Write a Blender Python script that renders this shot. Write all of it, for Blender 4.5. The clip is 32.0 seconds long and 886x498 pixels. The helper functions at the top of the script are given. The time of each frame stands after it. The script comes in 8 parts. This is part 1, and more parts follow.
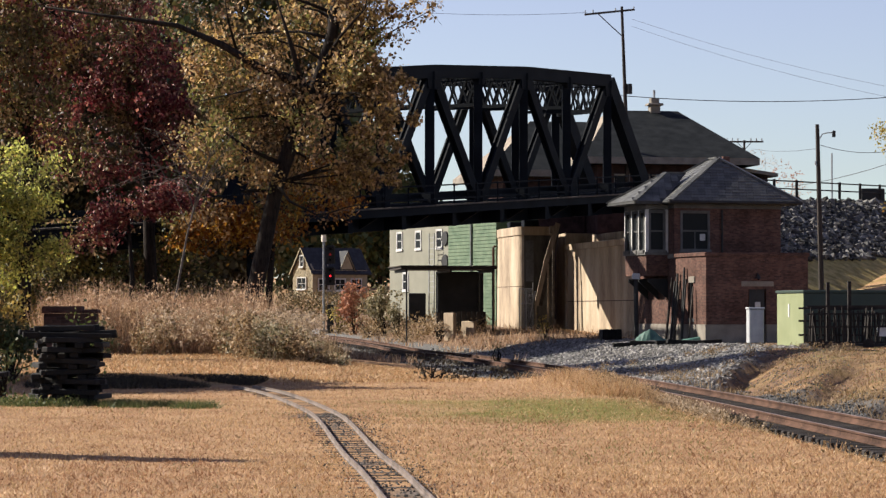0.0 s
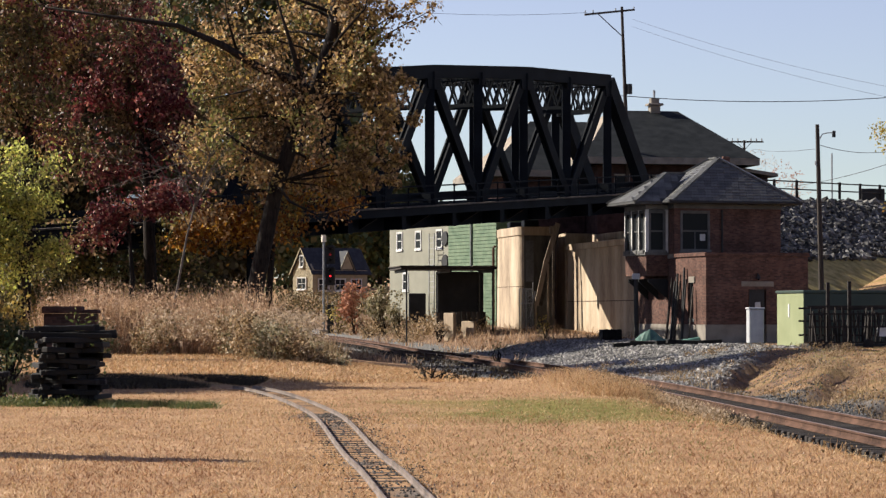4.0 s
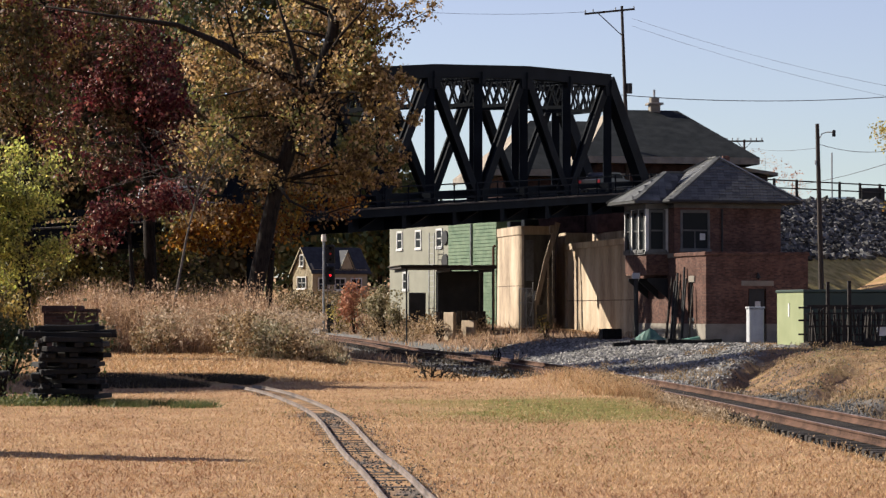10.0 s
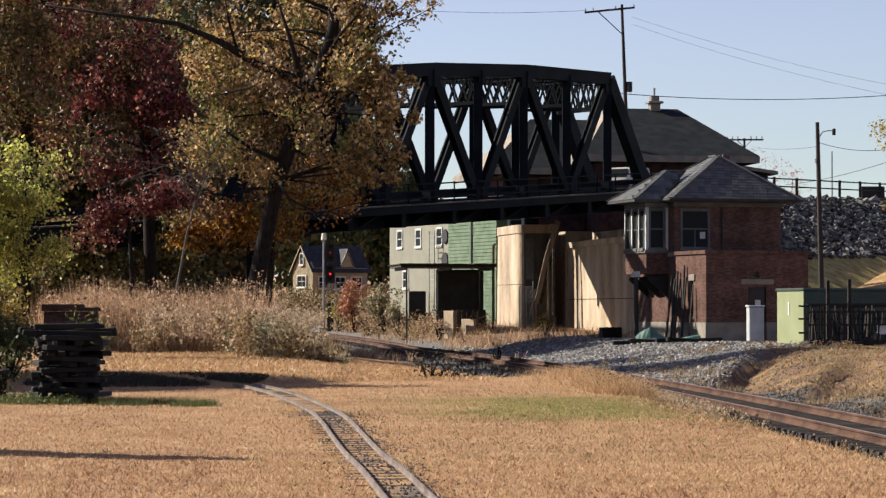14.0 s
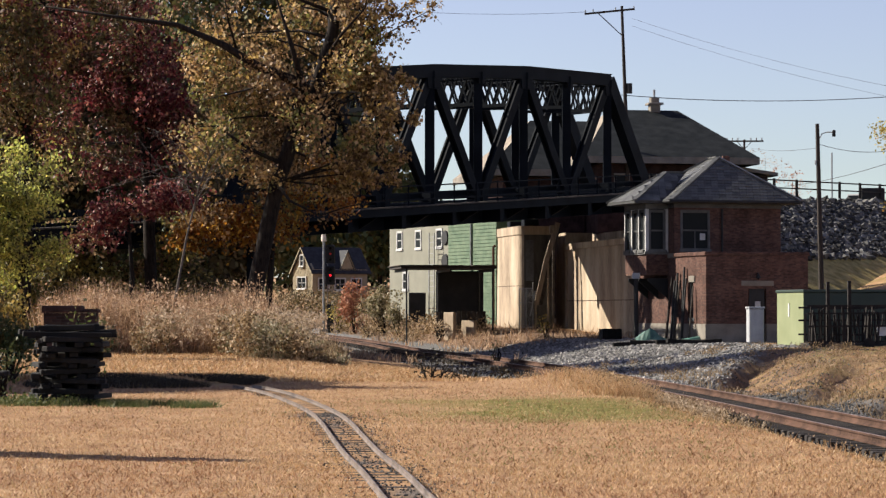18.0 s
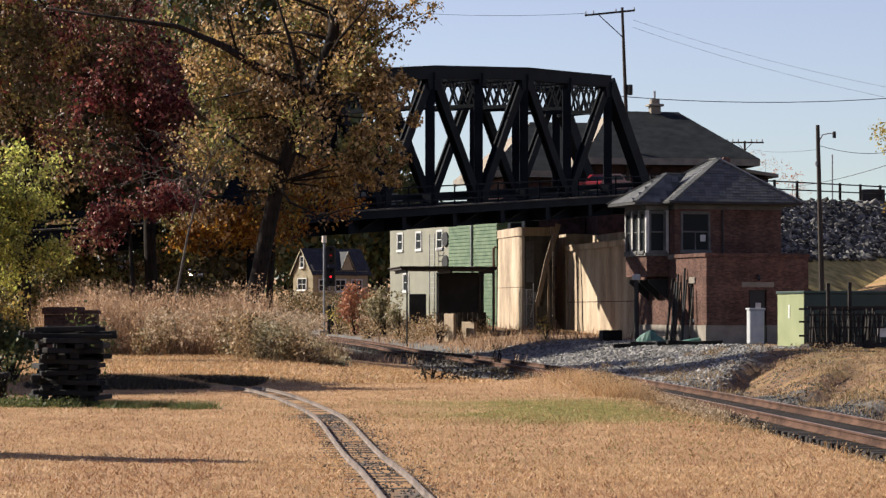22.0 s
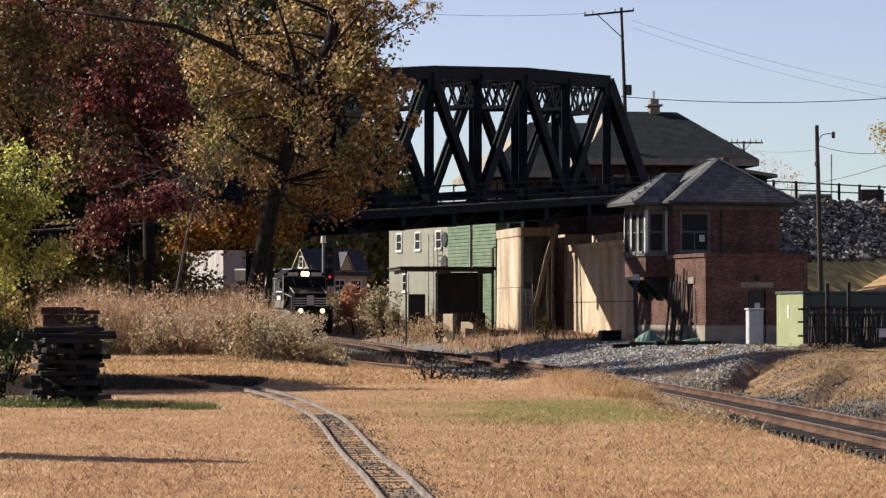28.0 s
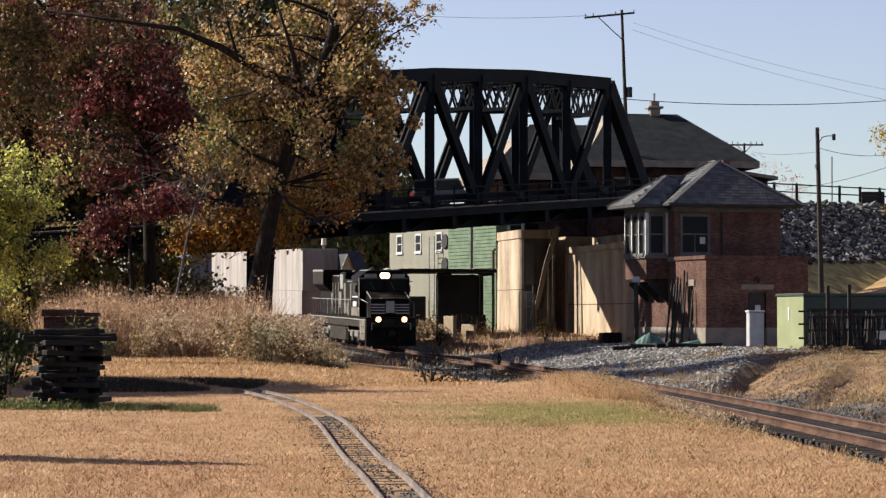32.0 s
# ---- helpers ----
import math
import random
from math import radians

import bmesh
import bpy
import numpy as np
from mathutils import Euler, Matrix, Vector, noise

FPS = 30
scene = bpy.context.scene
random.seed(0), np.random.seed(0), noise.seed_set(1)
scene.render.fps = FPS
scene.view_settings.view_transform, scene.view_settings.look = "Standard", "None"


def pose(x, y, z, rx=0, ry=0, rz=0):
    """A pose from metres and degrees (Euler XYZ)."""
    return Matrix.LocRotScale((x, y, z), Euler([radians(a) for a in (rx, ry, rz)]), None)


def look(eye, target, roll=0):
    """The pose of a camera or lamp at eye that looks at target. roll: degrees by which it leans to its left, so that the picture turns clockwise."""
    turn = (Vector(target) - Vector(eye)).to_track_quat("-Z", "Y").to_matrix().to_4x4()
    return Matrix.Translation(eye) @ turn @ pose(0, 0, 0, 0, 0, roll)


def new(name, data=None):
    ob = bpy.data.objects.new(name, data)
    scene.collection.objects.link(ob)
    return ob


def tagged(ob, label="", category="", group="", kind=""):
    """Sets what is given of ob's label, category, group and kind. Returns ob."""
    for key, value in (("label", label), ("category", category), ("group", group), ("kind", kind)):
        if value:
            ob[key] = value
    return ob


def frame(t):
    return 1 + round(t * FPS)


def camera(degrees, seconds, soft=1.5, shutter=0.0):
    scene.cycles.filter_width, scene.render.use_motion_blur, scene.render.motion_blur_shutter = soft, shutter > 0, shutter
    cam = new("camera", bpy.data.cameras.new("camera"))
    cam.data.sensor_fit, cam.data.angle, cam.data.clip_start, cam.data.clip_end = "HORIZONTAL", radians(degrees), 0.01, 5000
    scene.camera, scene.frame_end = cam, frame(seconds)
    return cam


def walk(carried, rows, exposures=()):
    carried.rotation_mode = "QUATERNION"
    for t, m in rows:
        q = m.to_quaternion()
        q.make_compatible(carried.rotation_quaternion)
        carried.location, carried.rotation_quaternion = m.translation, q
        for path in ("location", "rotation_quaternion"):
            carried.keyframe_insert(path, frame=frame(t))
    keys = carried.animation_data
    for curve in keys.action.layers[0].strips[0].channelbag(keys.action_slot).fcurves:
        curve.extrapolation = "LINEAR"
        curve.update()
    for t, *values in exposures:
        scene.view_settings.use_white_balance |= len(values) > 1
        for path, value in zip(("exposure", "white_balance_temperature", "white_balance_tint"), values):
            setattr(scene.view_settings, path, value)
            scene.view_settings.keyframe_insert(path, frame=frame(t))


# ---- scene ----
EYE = 1.6
SHAKE = ((0, 0, 1), (0.5, -.5, .3), (1, -.5, 1), (1.5, -.5, .8), (2, -.6, 1), (2.5, -.2, 1.6), (3, .2, .8), (3.5, .1, 1.1), (4.5, 0, 1.2),
         (5.5, -.1, 1.3), (6, 0, 1.3), (6.5, 0, .9), (7, -.5, 1.4), (7.5, .1, .3), (8, 0, 1.1), (8.5, -.5, 0), (9, -.1, .2), (9.5, .1, .8),
         (10, 0, 0), (10.5, -.7, 0), (11, 0, 2.1), (11.5, -1, -1.4), (12, 0, -2), (12.5, .1, -2.4), (13, 0, -.1), (13.5, .2, .4), (14, .1, -2.6),
         (14.5, -1.5, -3), (15.5, -.8, -.6), (16.5, .1, 1.6), (17, .5, 2.9), (17.5, -1.2, -1.4), (18, 0, 0), (18.5, 0, .2), (19, .1, 1.2), (19.5, -.2, .3),
         (20, -.4, -1.6), (20.5, .6, .4), (21, 0, 1.1), (21.5, .6, 2.9), (22, .7, 2.4), (22.5, 2.3, 2.5), (23, 1.4, 4.3), (23.5, .5, 1.8), (24, 0, 2.1),
         (24.5, .1, 2.3), (25, -.4, 2), (25.5, 0, 1.4), (26.5, 0, 3.2), (27.5, .4, 4.9), (28, -.9, 2.7), (28.5, .1, 4.1), (29, .3, 3), (29.5, 0, 2.9),
         (30, .3, 6), (30.5, .4, 6.2), (31, 1.2, 7.3), (31.5, 1.3, 8.4), (32, 0, 6.6))
cam = camera(20.0, 32.0, soft=1.35)
walk(cam, [(t, pose(0, 0, EYE, 91.417 + a * 0.01289, 0, b * 0.01289)) for t, b, a in SHAKE], exposures=[(0, 1.2), (32, 1.2)])

# ---- light ----
SUN_EL, SUN_AZ = 34.0, -70.0
world = bpy.data.worlds.new("sky_world")
scene.world = world
world.use_nodes = True
wn = world.node_tree
sky = wn.nodes.new("ShaderNodeTexSky")
sky.sky_type, sky.sun_disc = "NISHITA", False
sky.sun_elevation, sky.sun_rotation = radians(SUN_EL), radians(SUN_AZ)
sky.air_density, sky.dust_density, sky.ozone_density = 1.0, 0.3, 4.0
pale = wn.nodes.new("ShaderNodeHueSaturation")
pale.inputs["Saturation"].default_value, pale.inputs["Hue"].default_value = 0.74, 0.532
wn.links.new(sky.outputs[0], pale.inputs["Color"])
wn.links.new(pale.outputs[0], wn.nodes["Background"].inputs[0])
wn.nodes["Background"].inputs[1].default_value = 0.059
sun_data = bpy.data.lights.new("sun", "SUN")
sun_data.energy, sun_data.angle, sun_data.color = 5.0, radians(0.53), (1.0, 0.92, 0.80)
sun_ob = new("sun", sun_data)
sd = Vector((math.sin(radians(SUN_AZ)) * math.cos(radians(SUN_EL)), math.cos(radians(SUN_AZ)) * math.cos(radians(SUN_EL)), math.sin(radians(SUN_EL))))
sun_ob.matrix_world = look(sd * 300, (0, 0, 0))


# ---- materials ----
BASE_SCALE = 0.72  # scales base colours down against the strong sun, so that shade is deeper


def dull(c, k=BASE_SCALE):
    return (c[0] * k, c[1] * k, c[2] * k, 1)


def mat(name, c1, c2, scale=3.0, rough=0.85, bump=0.3, metal=0.0, fine=40.0, c3=None, stretch=(1, 1, 1), island=0.0, obj=0.0, spec=0.3, coords="Object"):
    """Two-scale noise colour, grain and relief. island/obj: brightness variation by piece."""
    m = bpy.data.materials.new(name)
    m.use_nodes = True
    nt = m.node_tree
    n, l = nt.nodes, nt.links
    b = n["Principled BSDF"]
    tc = n.new("ShaderNodeTexCoord")
    mp = n.new("ShaderNodeMapping")
    mp.inputs["Scale"].default_value = stretch
    l.new(tc.outputs[coords], mp.inputs[0])
    big = n.new("ShaderNodeTexNoise")
    big.inputs["Scale"].default_value, big.inputs["Detail"].default_value = scale, 6
    small = n.new("ShaderNodeTexNoise")
    small.inputs["Scale"].default_value, small.inputs["Detail"].default_value = fine, 3
    for t in (big, small):
        l.new(mp.outputs[0], t.inputs["Vector"])
    ramp = n.new("ShaderNodeValToRGB")
    ramp.color_ramp.elements[0].position, ramp.color_ramp.elements[1].position = 0.3, 0.7
    ramp.color_ramp.elements[0].color, ramp.color_ramp.elements[1].color = dull(c1), dull(c2)
    if c3:
        ramp.color_ramp.elements.new(0.58).color = dull(c3)
    mixv = n.new("ShaderNodeMath")
    mixv.operation = "MULTIPLY_ADD"
    l.new(small.outputs[0], mixv.inputs[0])
    mixv.inputs[1].default_value = 0.45
    half = n.new("ShaderNodeMath")
    half.operation = "MULTIPLY_ADD"
    l.new(big.outputs[0], half.inputs[0])
    half.inputs[1].default_value, half.inputs[2].default_value = 1.0, -0.22
    l.new(half.outputs[0], mixv.inputs[2])
    l.new(mixv.outputs[0], ramp.inputs[0])
    col = ramp.outputs[0]
    if island or obj:
        src = n.new("ShaderNodeNewGeometry").outputs["Random Per Island"] if island else n.new("ShaderNodeObjectInfo").outputs["Random"]
        mr = n.new("ShaderNodeMapRange")
        k = island or obj
        mr.inputs["To Min"].default_value, mr.inputs["To Max"].default_value = 1 - k, 1 + k
        l.new(src, mr.inputs[0])
        mul = n.new("ShaderNodeVectorMath")
        mul.operation = "SCALE"
        l.new(col, mul.inputs[0])
        l.new(mr.outputs[0], mul.inputs["Scale"])
        col = mul.outputs[0]
    l.new(col, b.inputs["Base Color"])
    b.inputs["Roughness"].default_value, b.inputs["Metallic"].default_value = rough, metal
    b.inputs["Specular IOR Level"].default_value = spec
    if bump:
        bp = n.new("ShaderNodeBump")
        bp.inputs["Strength"].default_value, bp.inputs["Distance"].default_value = bump, 0.03
        l.new(mixv.outputs[0], bp.inputs["Height"])
        l.new(bp.outputs[0], b.inputs["Normal"])
    return m


def leaf_mat(name, colours, trans=0.35, rough=0.6):
    """Leaf colours picked leaf by leaf along a ramp, partly translucent."""
    m = bpy.data.materials.new(name)
    m.use_nodes = True
    n, l = m.node_tree.nodes, m.node_tree.links
    b = n["Principled BSDF"]
    g = n.new("ShaderNodeNewGeometry")
    ramp = n.new("ShaderNodeValToRGB")
    ramp.color_ramp.interpolation = "LINEAR"
    els = ramp.color_ramp.elements
    els[0].color, els[1].color = dull(colours[0], 0.92), dull(colours[-1], 0.92)
    for i, c in enumerate(colours[1:-1]):
        els.new((i + 1) / (len(colours) - 1)).color = dull(c, 0.92)
    l.new(g.outputs["Random Per Island"], ramp.inputs[0])
    l.new(ramp.outputs[0], b.inputs["Base Color"])
    b.inputs["Roughness"].default_value = rough
    b.inputs["Specular IOR Level"].default_value = 0.25
    tr = n.new("ShaderNodeBsdfTranslucent")
    l.new(ramp.outputs[0], tr.inputs[0])
    mx = n.new("ShaderNodeMixShader")
    mx.inputs[0].default_value = trans
    l.new(b.outputs[0], mx.inputs[1])
    l.new(tr.outputs[0], mx.inputs[2])
    l.new(mx.outputs[0], n["Material Output"].inputs[0])
    return m


def plain(name, c, rough=0.5, metal=0.0, emit=0.0, glass=False):
    m = bpy.data.materials.new(name)
    m.use_nodes = True
    b = m.node_tree.nodes["Principled BSDF"]
    b.inputs["Base Color"].default_value = (*c, 1)
    b.inputs["Roughness"].default_value, b.inputs["Metallic"].default_value = rough, metal
    if emit:
        b.inputs["Emission Color"].default_value, b.inputs["Emission Strength"].default_value = (*c, 1), emit
    if glass:
        b.inputs["Transmission Weight"].default_value = 0.6
    return m


def brick_mat(name):
    """Running-bond brick, laid in the wall's own plane, with stains."""
    m = mat(name, (0.55, 0.5, 0.48), (1.15, 1.1, 1.08), 0.9, 0.9, 0.2, fine=7, spec=0.1)
    n, l = m.node_tree.nodes, m.node_tree.links
    b = n["Principled BSDF"]
    tc = n.new("ShaderNodeTexCoord")
    sep, com, add = n.new("ShaderNodeSeparateXYZ"), n.new("ShaderNodeCombineXYZ"), n.new("ShaderNodeMath")
    l.new(tc.outputs["Object"], sep.inputs[0])
    l.new(sep.outputs[0], add.inputs[0])
    l.new(sep.outputs[1], add.inputs[1])
    l.new(add.outputs[0], com.inputs[0])
    l.new(sep.outputs[2], com.inputs[1])
    br = n.new("ShaderNodeTexBrick")
    br.inputs["Scale"].default_value = 1.0
    br.inputs["Brick Width"].default_value, br.inputs["Row Height"].default_value = 0.21, 0.075
    br.inputs["Mortar Size"].default_value = 0.006
    br.inputs["Color1"].default_value, br.inputs["Color2"].default_value, br.inputs["Mortar"].default_value = (0.19, 0.105, 0.083, 1), (0.09, 0.054, 0.046, 1), (0.13, 0.10, 0.085, 1)
    l.new(com.outputs[0], br.inputs["Vector"])
    mx = n.new("ShaderNodeMix")
    mx.data_type, mx.blend_type = "RGBA", "MULTIPLY"
    mx.inputs["Factor"].default_value = 1.0
    l.new(br.outputs["Color"], mx.inputs["A"])
    l.new(b.inputs["Base Color"].links[0].from_socket, mx.inputs["B"])
    l.new(mx.outputs["Result"], b.inputs["Base Color"])
    return m


M = {}
M["steel"] = mat("black_bridge_steel", (0.004, 0.006, 0.009), (0.012, 0.0155, 0.021), 0.6, 0.55, 0.15, fine=18, spec=0.05)
M["concrete"] = mat("stained_concrete", (0.24, 0.18, 0.125), (0.56, 0.47, 0.35), 0.75, 0.9, 0.25, fine=9, c3=(0.49, 0.385, 0.27), stretch=(1, 1, 0.22))
M["slate"] = mat("slate_shingles", (0.05, 0.052, 0.05), (0.14, 0.14, 0.132), 1.2, 0.5, 0.2, fine=14, obj=0.35, spec=0.4)
M["slate_under"] = mat("slate_backing", (0.03, 0.03, 0.03), (0.07, 0.07, 0.068), 2, 0.6, 0.2)
M["brick"] = brick_mat("old_red_brick")
# dark joint tone; on the depot walls it is brick with shade in the colour
M["joint_and_shaded_brick"] = mat("joint_and_shaded_brick", (0.036, 0.023, 0.021), (0.085, 0.05, 0.043), 2.5, 0.9, 0.25, spec=0.05)
M["stone"] = mat("pale_foundation_concrete", (0.17, 0.15, 0.122), (0.31, 0.275, 0.23), 1.2, 0.9, 0.25)
M["white"] = mat("weathered_white_paint", (0.46, 0.46, 0.45), (0.74, 0.73, 0.70), 2, 0.6, 0.1)
M["cream"] = mat("cream_siding", (0.22, 0.215, 0.165), (0.285, 0.278, 0.215), 0.8, 0.7, 0.08)
M["yellow"] = mat("yellow_board_siding", (0.31, 0.255, 0.16), (0.42, 0.355, 0.235), 1.5, 0.75, 0.1)
M["green"] = mat("green_metal_siding", (0.06, 0.115, 0.06), (0.14, 0.20, 0.115), 1.4, 0.75, 0.15, fine=9)
M["depot_slate"] = mat("blackened_slate", (0.010, 0.0125, 0.014), (0.027, 0.030, 0.032), 1.2, 0.75, 0.2, spec=0.06)
# sunlit tone for the left roof slopes of the depot
M["lit_slope"] = mat("sunlit_slope_tan", (0.20, 0.165, 0.13), (0.34, 0.285, 0.225), 1.0, 0.85, 0.1, fine=6)
M["glass"] = plain("dark_window_glass", (0.012, 0.014, 0.016), 0.25)
M["glass"].node_tree.nodes["Principled BSDF"].inputs["Specular IOR Level"].default_value = 0.05
M["dark"] = mat("dark_paint", (0.012, 0.012, 0.013), (0.03, 0.03, 0.03), 1.5, 0.6, 0.1)
M["wood"] = mat("weathered_pole_wood", (0.022, 0.018, 0.016), (0.065, 0.05, 0.042), 2, 0.85, 0.3, stretch=(4, 4, 0.4))
M["tie"] = mat("creosoted_tie", (0.005, 0.0046, 0.0043), (0.02, 0.018, 0.016), 2.2, 0.85, 0.4, fine=25, obj=0.4)
M["greytie"] = mat("grey_weathered_tie", (0.035, 0.028, 0.023), (0.12, 0.10, 0.082), 3, 0.9, 0.4, obj=0.4)
M["rail"] = mat("rusty_rail", (0.045, 0.026, 0.019), (0.16, 0.092, 0.066), 1.3, 0.85, 0.15, fine=20, spec=0.1)
M["darktie"] = mat("sunken_dark_tie", (0.022, 0.018, 0.015), (0.085, 0.066, 0.052), 3, 0.9, 0.4, obj=0.5)
M["oiltie"] = mat("oil_soaked_tie", (0.012, 0.010, 0.009), (0.045, 0.036, 0.03), 3, 0.9, 0.4, obj=0.4)
M["oilballast"] = mat("oily_ballast", (0.014, 0.012, 0.011), (0.07, 0.058, 0.05), 9, 0.95, 0.8, fine=45, spec=0.1)
M["railtop"] = plain("dull_rail_head", (0.19, 0.125, 0.098), 0.5, 0.3)
M["smallrail"] = mat("grey_light_rail", (0.10, 0.078, 0.068), (0.26, 0.21, 0.18), 2, 0.7, 0.1, spec=0.2)
M["bark"] = mat("grey_brown_bark", (0.010, 0.008, 0.007), (0.042, 0.033, 0.027), 5, 0.95, 0.9, fine=22, spec=0.1, stretch=(2, 2, 0.5))
M["asphalt"] = mat("road_asphalt", (0.04, 0.04, 0.042), (0.07, 0.07, 0.07), 1, 0.9, 0.2)
M["galv"] = mat("galvanised_steel", (0.30, 0.31, 0.32), (0.45, 0.46, 0.47), 3, 0.45, 0.05, metal=0.6)
M["wire"] = plain("black_cable", (0.02, 0.02, 0.022), 0.6)


# ---- mesh helpers ----
class Build:
    """Collects vertices and faces of one mesh."""

    def __init__(self):
        self.v, self.f = [], []

    def add(self, verts, faces):
        o = len(self.v)
        self.v += [tuple(p) for p in verts]
        self.f += [tuple(i + o for i in q) for q in faces]
        return self

    def box(self, x0, x1, y0, y1, z0, z1):
        return self.add([(x, y, z) for z in (z0, z1) for y in (y0, y1) for x in (x0, x1)],
                        [(0, 2, 3, 1), (4, 5, 7, 6), (0, 1, 5, 4), (2, 6, 7, 3), (0, 4, 6, 2), (1, 3, 7, 5)])

    def chamfer(self, x0, x1, y0, y1, z0, z1, c=0.02):
        """A box with its vertical and top edges cut off."""
        lo = [(x0 + c, y0), (x1 - c, y0), (x1, y0 + c), (x1, y1 - c), (x1 - c, y1), (x0 + c, y1), (x0, y1 - c), (x0, y0 + c)]
        cx, cy = (x0 + x1) / 2, (y0 + y1) / 2
        top = [(x + (c if x < cx else -c), y + (c if y < cy else -c), z1) for x, y in lo]
        rings = [[(x, y, z0) for x, y in lo], [(x, y, z1 - c) for x, y in lo], top]
        vs = sum(rings, [])
        fs = [(7, 6, 5, 4, 3, 2, 1, 0), tuple(range(16, 24))]
        for r in (0, 8):
            fs += [(r + i, r + (i + 1) % 8, r + 8 + (i + 1) % 8, r + 8 + i) for i in range(8)]
        return self.add(vs, fs)

    def beam(self, p, q, w, h, up=(0, 0, 1)):
        """A bar from p to q, w across and h along the up side."""
        p, q, up = Vector(p), Vector(q), Vector(up)
        d = (q - p).normalized()
        s = d.cross(up)
        if s.length < 1e-4:
            s = d.cross(Vector((0, 1, 0)))
        s.normalize()
        u = s.cross(d).normalized()
        vs = [c + s * a * w / 2 + u * b * h / 2 for c in (p, q) for a, b in ((-1, -1), (1, -1), (1, 1), (-1, 1))]
        return self.add(vs, [(3, 2, 1, 0), (4, 5, 6, 7)] + [(i, (i + 1) % 4, 4 + (i + 1) % 4, 4 + i) for i in range(4)])

    def tube(self, pts, radii, n=8, cap=True):
        pts = [Vector(p) for p in pts]
        o, vs, fs = len(pts), [], []
        ref = Vector((0.37, 0.91, 0.13))
        for i, p in enumerate(pts):
            d = (pts[min(i + 1, o - 1)] - pts[max(i - 1, 0)]).normalized()
            a = d.cross(ref).normalized()
            b = d.cross(a)
            vs += [p + (a * math.cos(k * 6.28319 / n) + b * math.sin(k * 6.28319 / n)) * radii[i] for k in range(n)]
        for i in range(o - 1):
            fs += [(i * n + k, i * n + (k + 1) % n, (i + 1) * n + (k + 1) % n, (i + 1) * n + k) for k in range(n)]
        if cap:
            fs += [tuple(range(n - 1, -1, -1)), tuple(range((o - 1) * n, o * n))]
        return self.add(vs, fs)

    def cyl(self, x, y, z0, z1, r, n=12, r1=None):
        return self.tube([(x, y, z0), (x, y, z1)], [r, r if r1 is None else r1], n)

    def sweep(self, pts, profile):
        """A profile (offset to the right, height) carried along a line in plan."""
        pts = [Vector(p) for p in pts]
        k, vs, fs = len(profile), [], []
        for i, p in enumerate(pts):
            d = pts[min(i + 1, len(pts) - 1)] - pts[max(i - 1, 0)]
            r = Vector((d.y, -d.x, 0)).normalized()
            vs += [p + r * a + Vector((0, 0, b)) for a, b in profile]
        for i in range(len(pts) - 1):
            fs += [(i * k + j, (i + 1) * k + j, (i + 1) * k + (j + 1) % k, i * k + (j + 1) % k) for j in range(k)]
        fs += [tuple(range(k)), tuple(range(len(pts) * k - 1, (len(pts) - 1) * k - 1, -1))]
        return self.add(vs, fs)

    def poly(self, ring, p, q):
        """A prism: ring is a plan of points moved by p (start) and by q (end)."""
        k = len(ring)
        vs = [Vector(r) + Vector(p) for r in ring] + [Vector(r) + Vector(q) for r in ring]
        return self.add(vs, [tuple(range(k - 1, -1, -1)), tuple(range(k, 2 * k))] + [(i, (i + 1) % k, k + (i + 1) % k, k + i) for i in range(k)])

    def mesh(self, name, material, smooth=False):
        me = bpy.data.meshes.new(name)
        me.from_pydata(self.v, [], self.f)
        me.materials.append(material)
        if smooth:
            me.polygons.foreach_set("use_smooth", [True] * len(me.polygons))
        me.update()
        return me


def thing(name, m, label, category, group="", kind=""):
    ob = new(name)
    ob.matrix_basis = m
    return tagged(ob, label, category, group, kind)


def part(name, build, material, parent, label="", smooth=False, m=None):
    me = build.mesh(name, material, smooth) if isinstance(build, Build) else build
    ob = new(name, me)
    ob.parent = parent
    if m is not None:
        ob.matrix_basis = m
    return tagged(ob, label)


def solid(name, build, material, label, category, group="", kind="", smooth=False):
    """A thing of one mesh."""
    return tagged(new(name, build.mesh(name, material, smooth)), label, category, group, kind)


def cloud(name, verts, faces_per, material):
    """A mesh of many equal small faces from numpy arrays (count, corners, 3)."""
    me = bpy.data.meshes.new(name)
    n, k = len(verts), faces_per
    me.vertices.add(n * k)
    me.vertices.foreach_set("co", verts.reshape(-1).astype(np.float32))
    me.loops.add(n * k)
    me.loops.foreach_set("vertex_index", np.arange(n * k, dtype=np.int32))
    me.polygons.add(n)
    me.polygons.foreach_set("loop_start", np.arange(0, n * k, k, dtype=np.int32))
    me.materials.append(material)
    me.update(calc_edges=True)
    return me


# ---- the plan: line of the railway and the lie of the land ----
def line_x(y):
    return -3.085e-6 * y ** 3 + 2.716e-4 * y ** 2 - 0.0663 * y + 10.9


def rail_z(y):
    t = max(0.0, y - 138)
    return -0.55 + 0.0145 * t * min(1.0, t / 12)


# relief added beyond the line to shade the bank in bands: foot, direction, drop, how far each reaches
SHADE_FOLDS = ((6.1, 71.3, 0.224, 0.975, 0.62, -2, 30), (7.73, 61.8, 0.249, 0.968, 0.46, -1, 26), (8.09, 53.2, 0.293, 0.956, 0.72, -6, 16), (6.42, 64.0, 0.189, 0.982, 0.36, 0, 24))


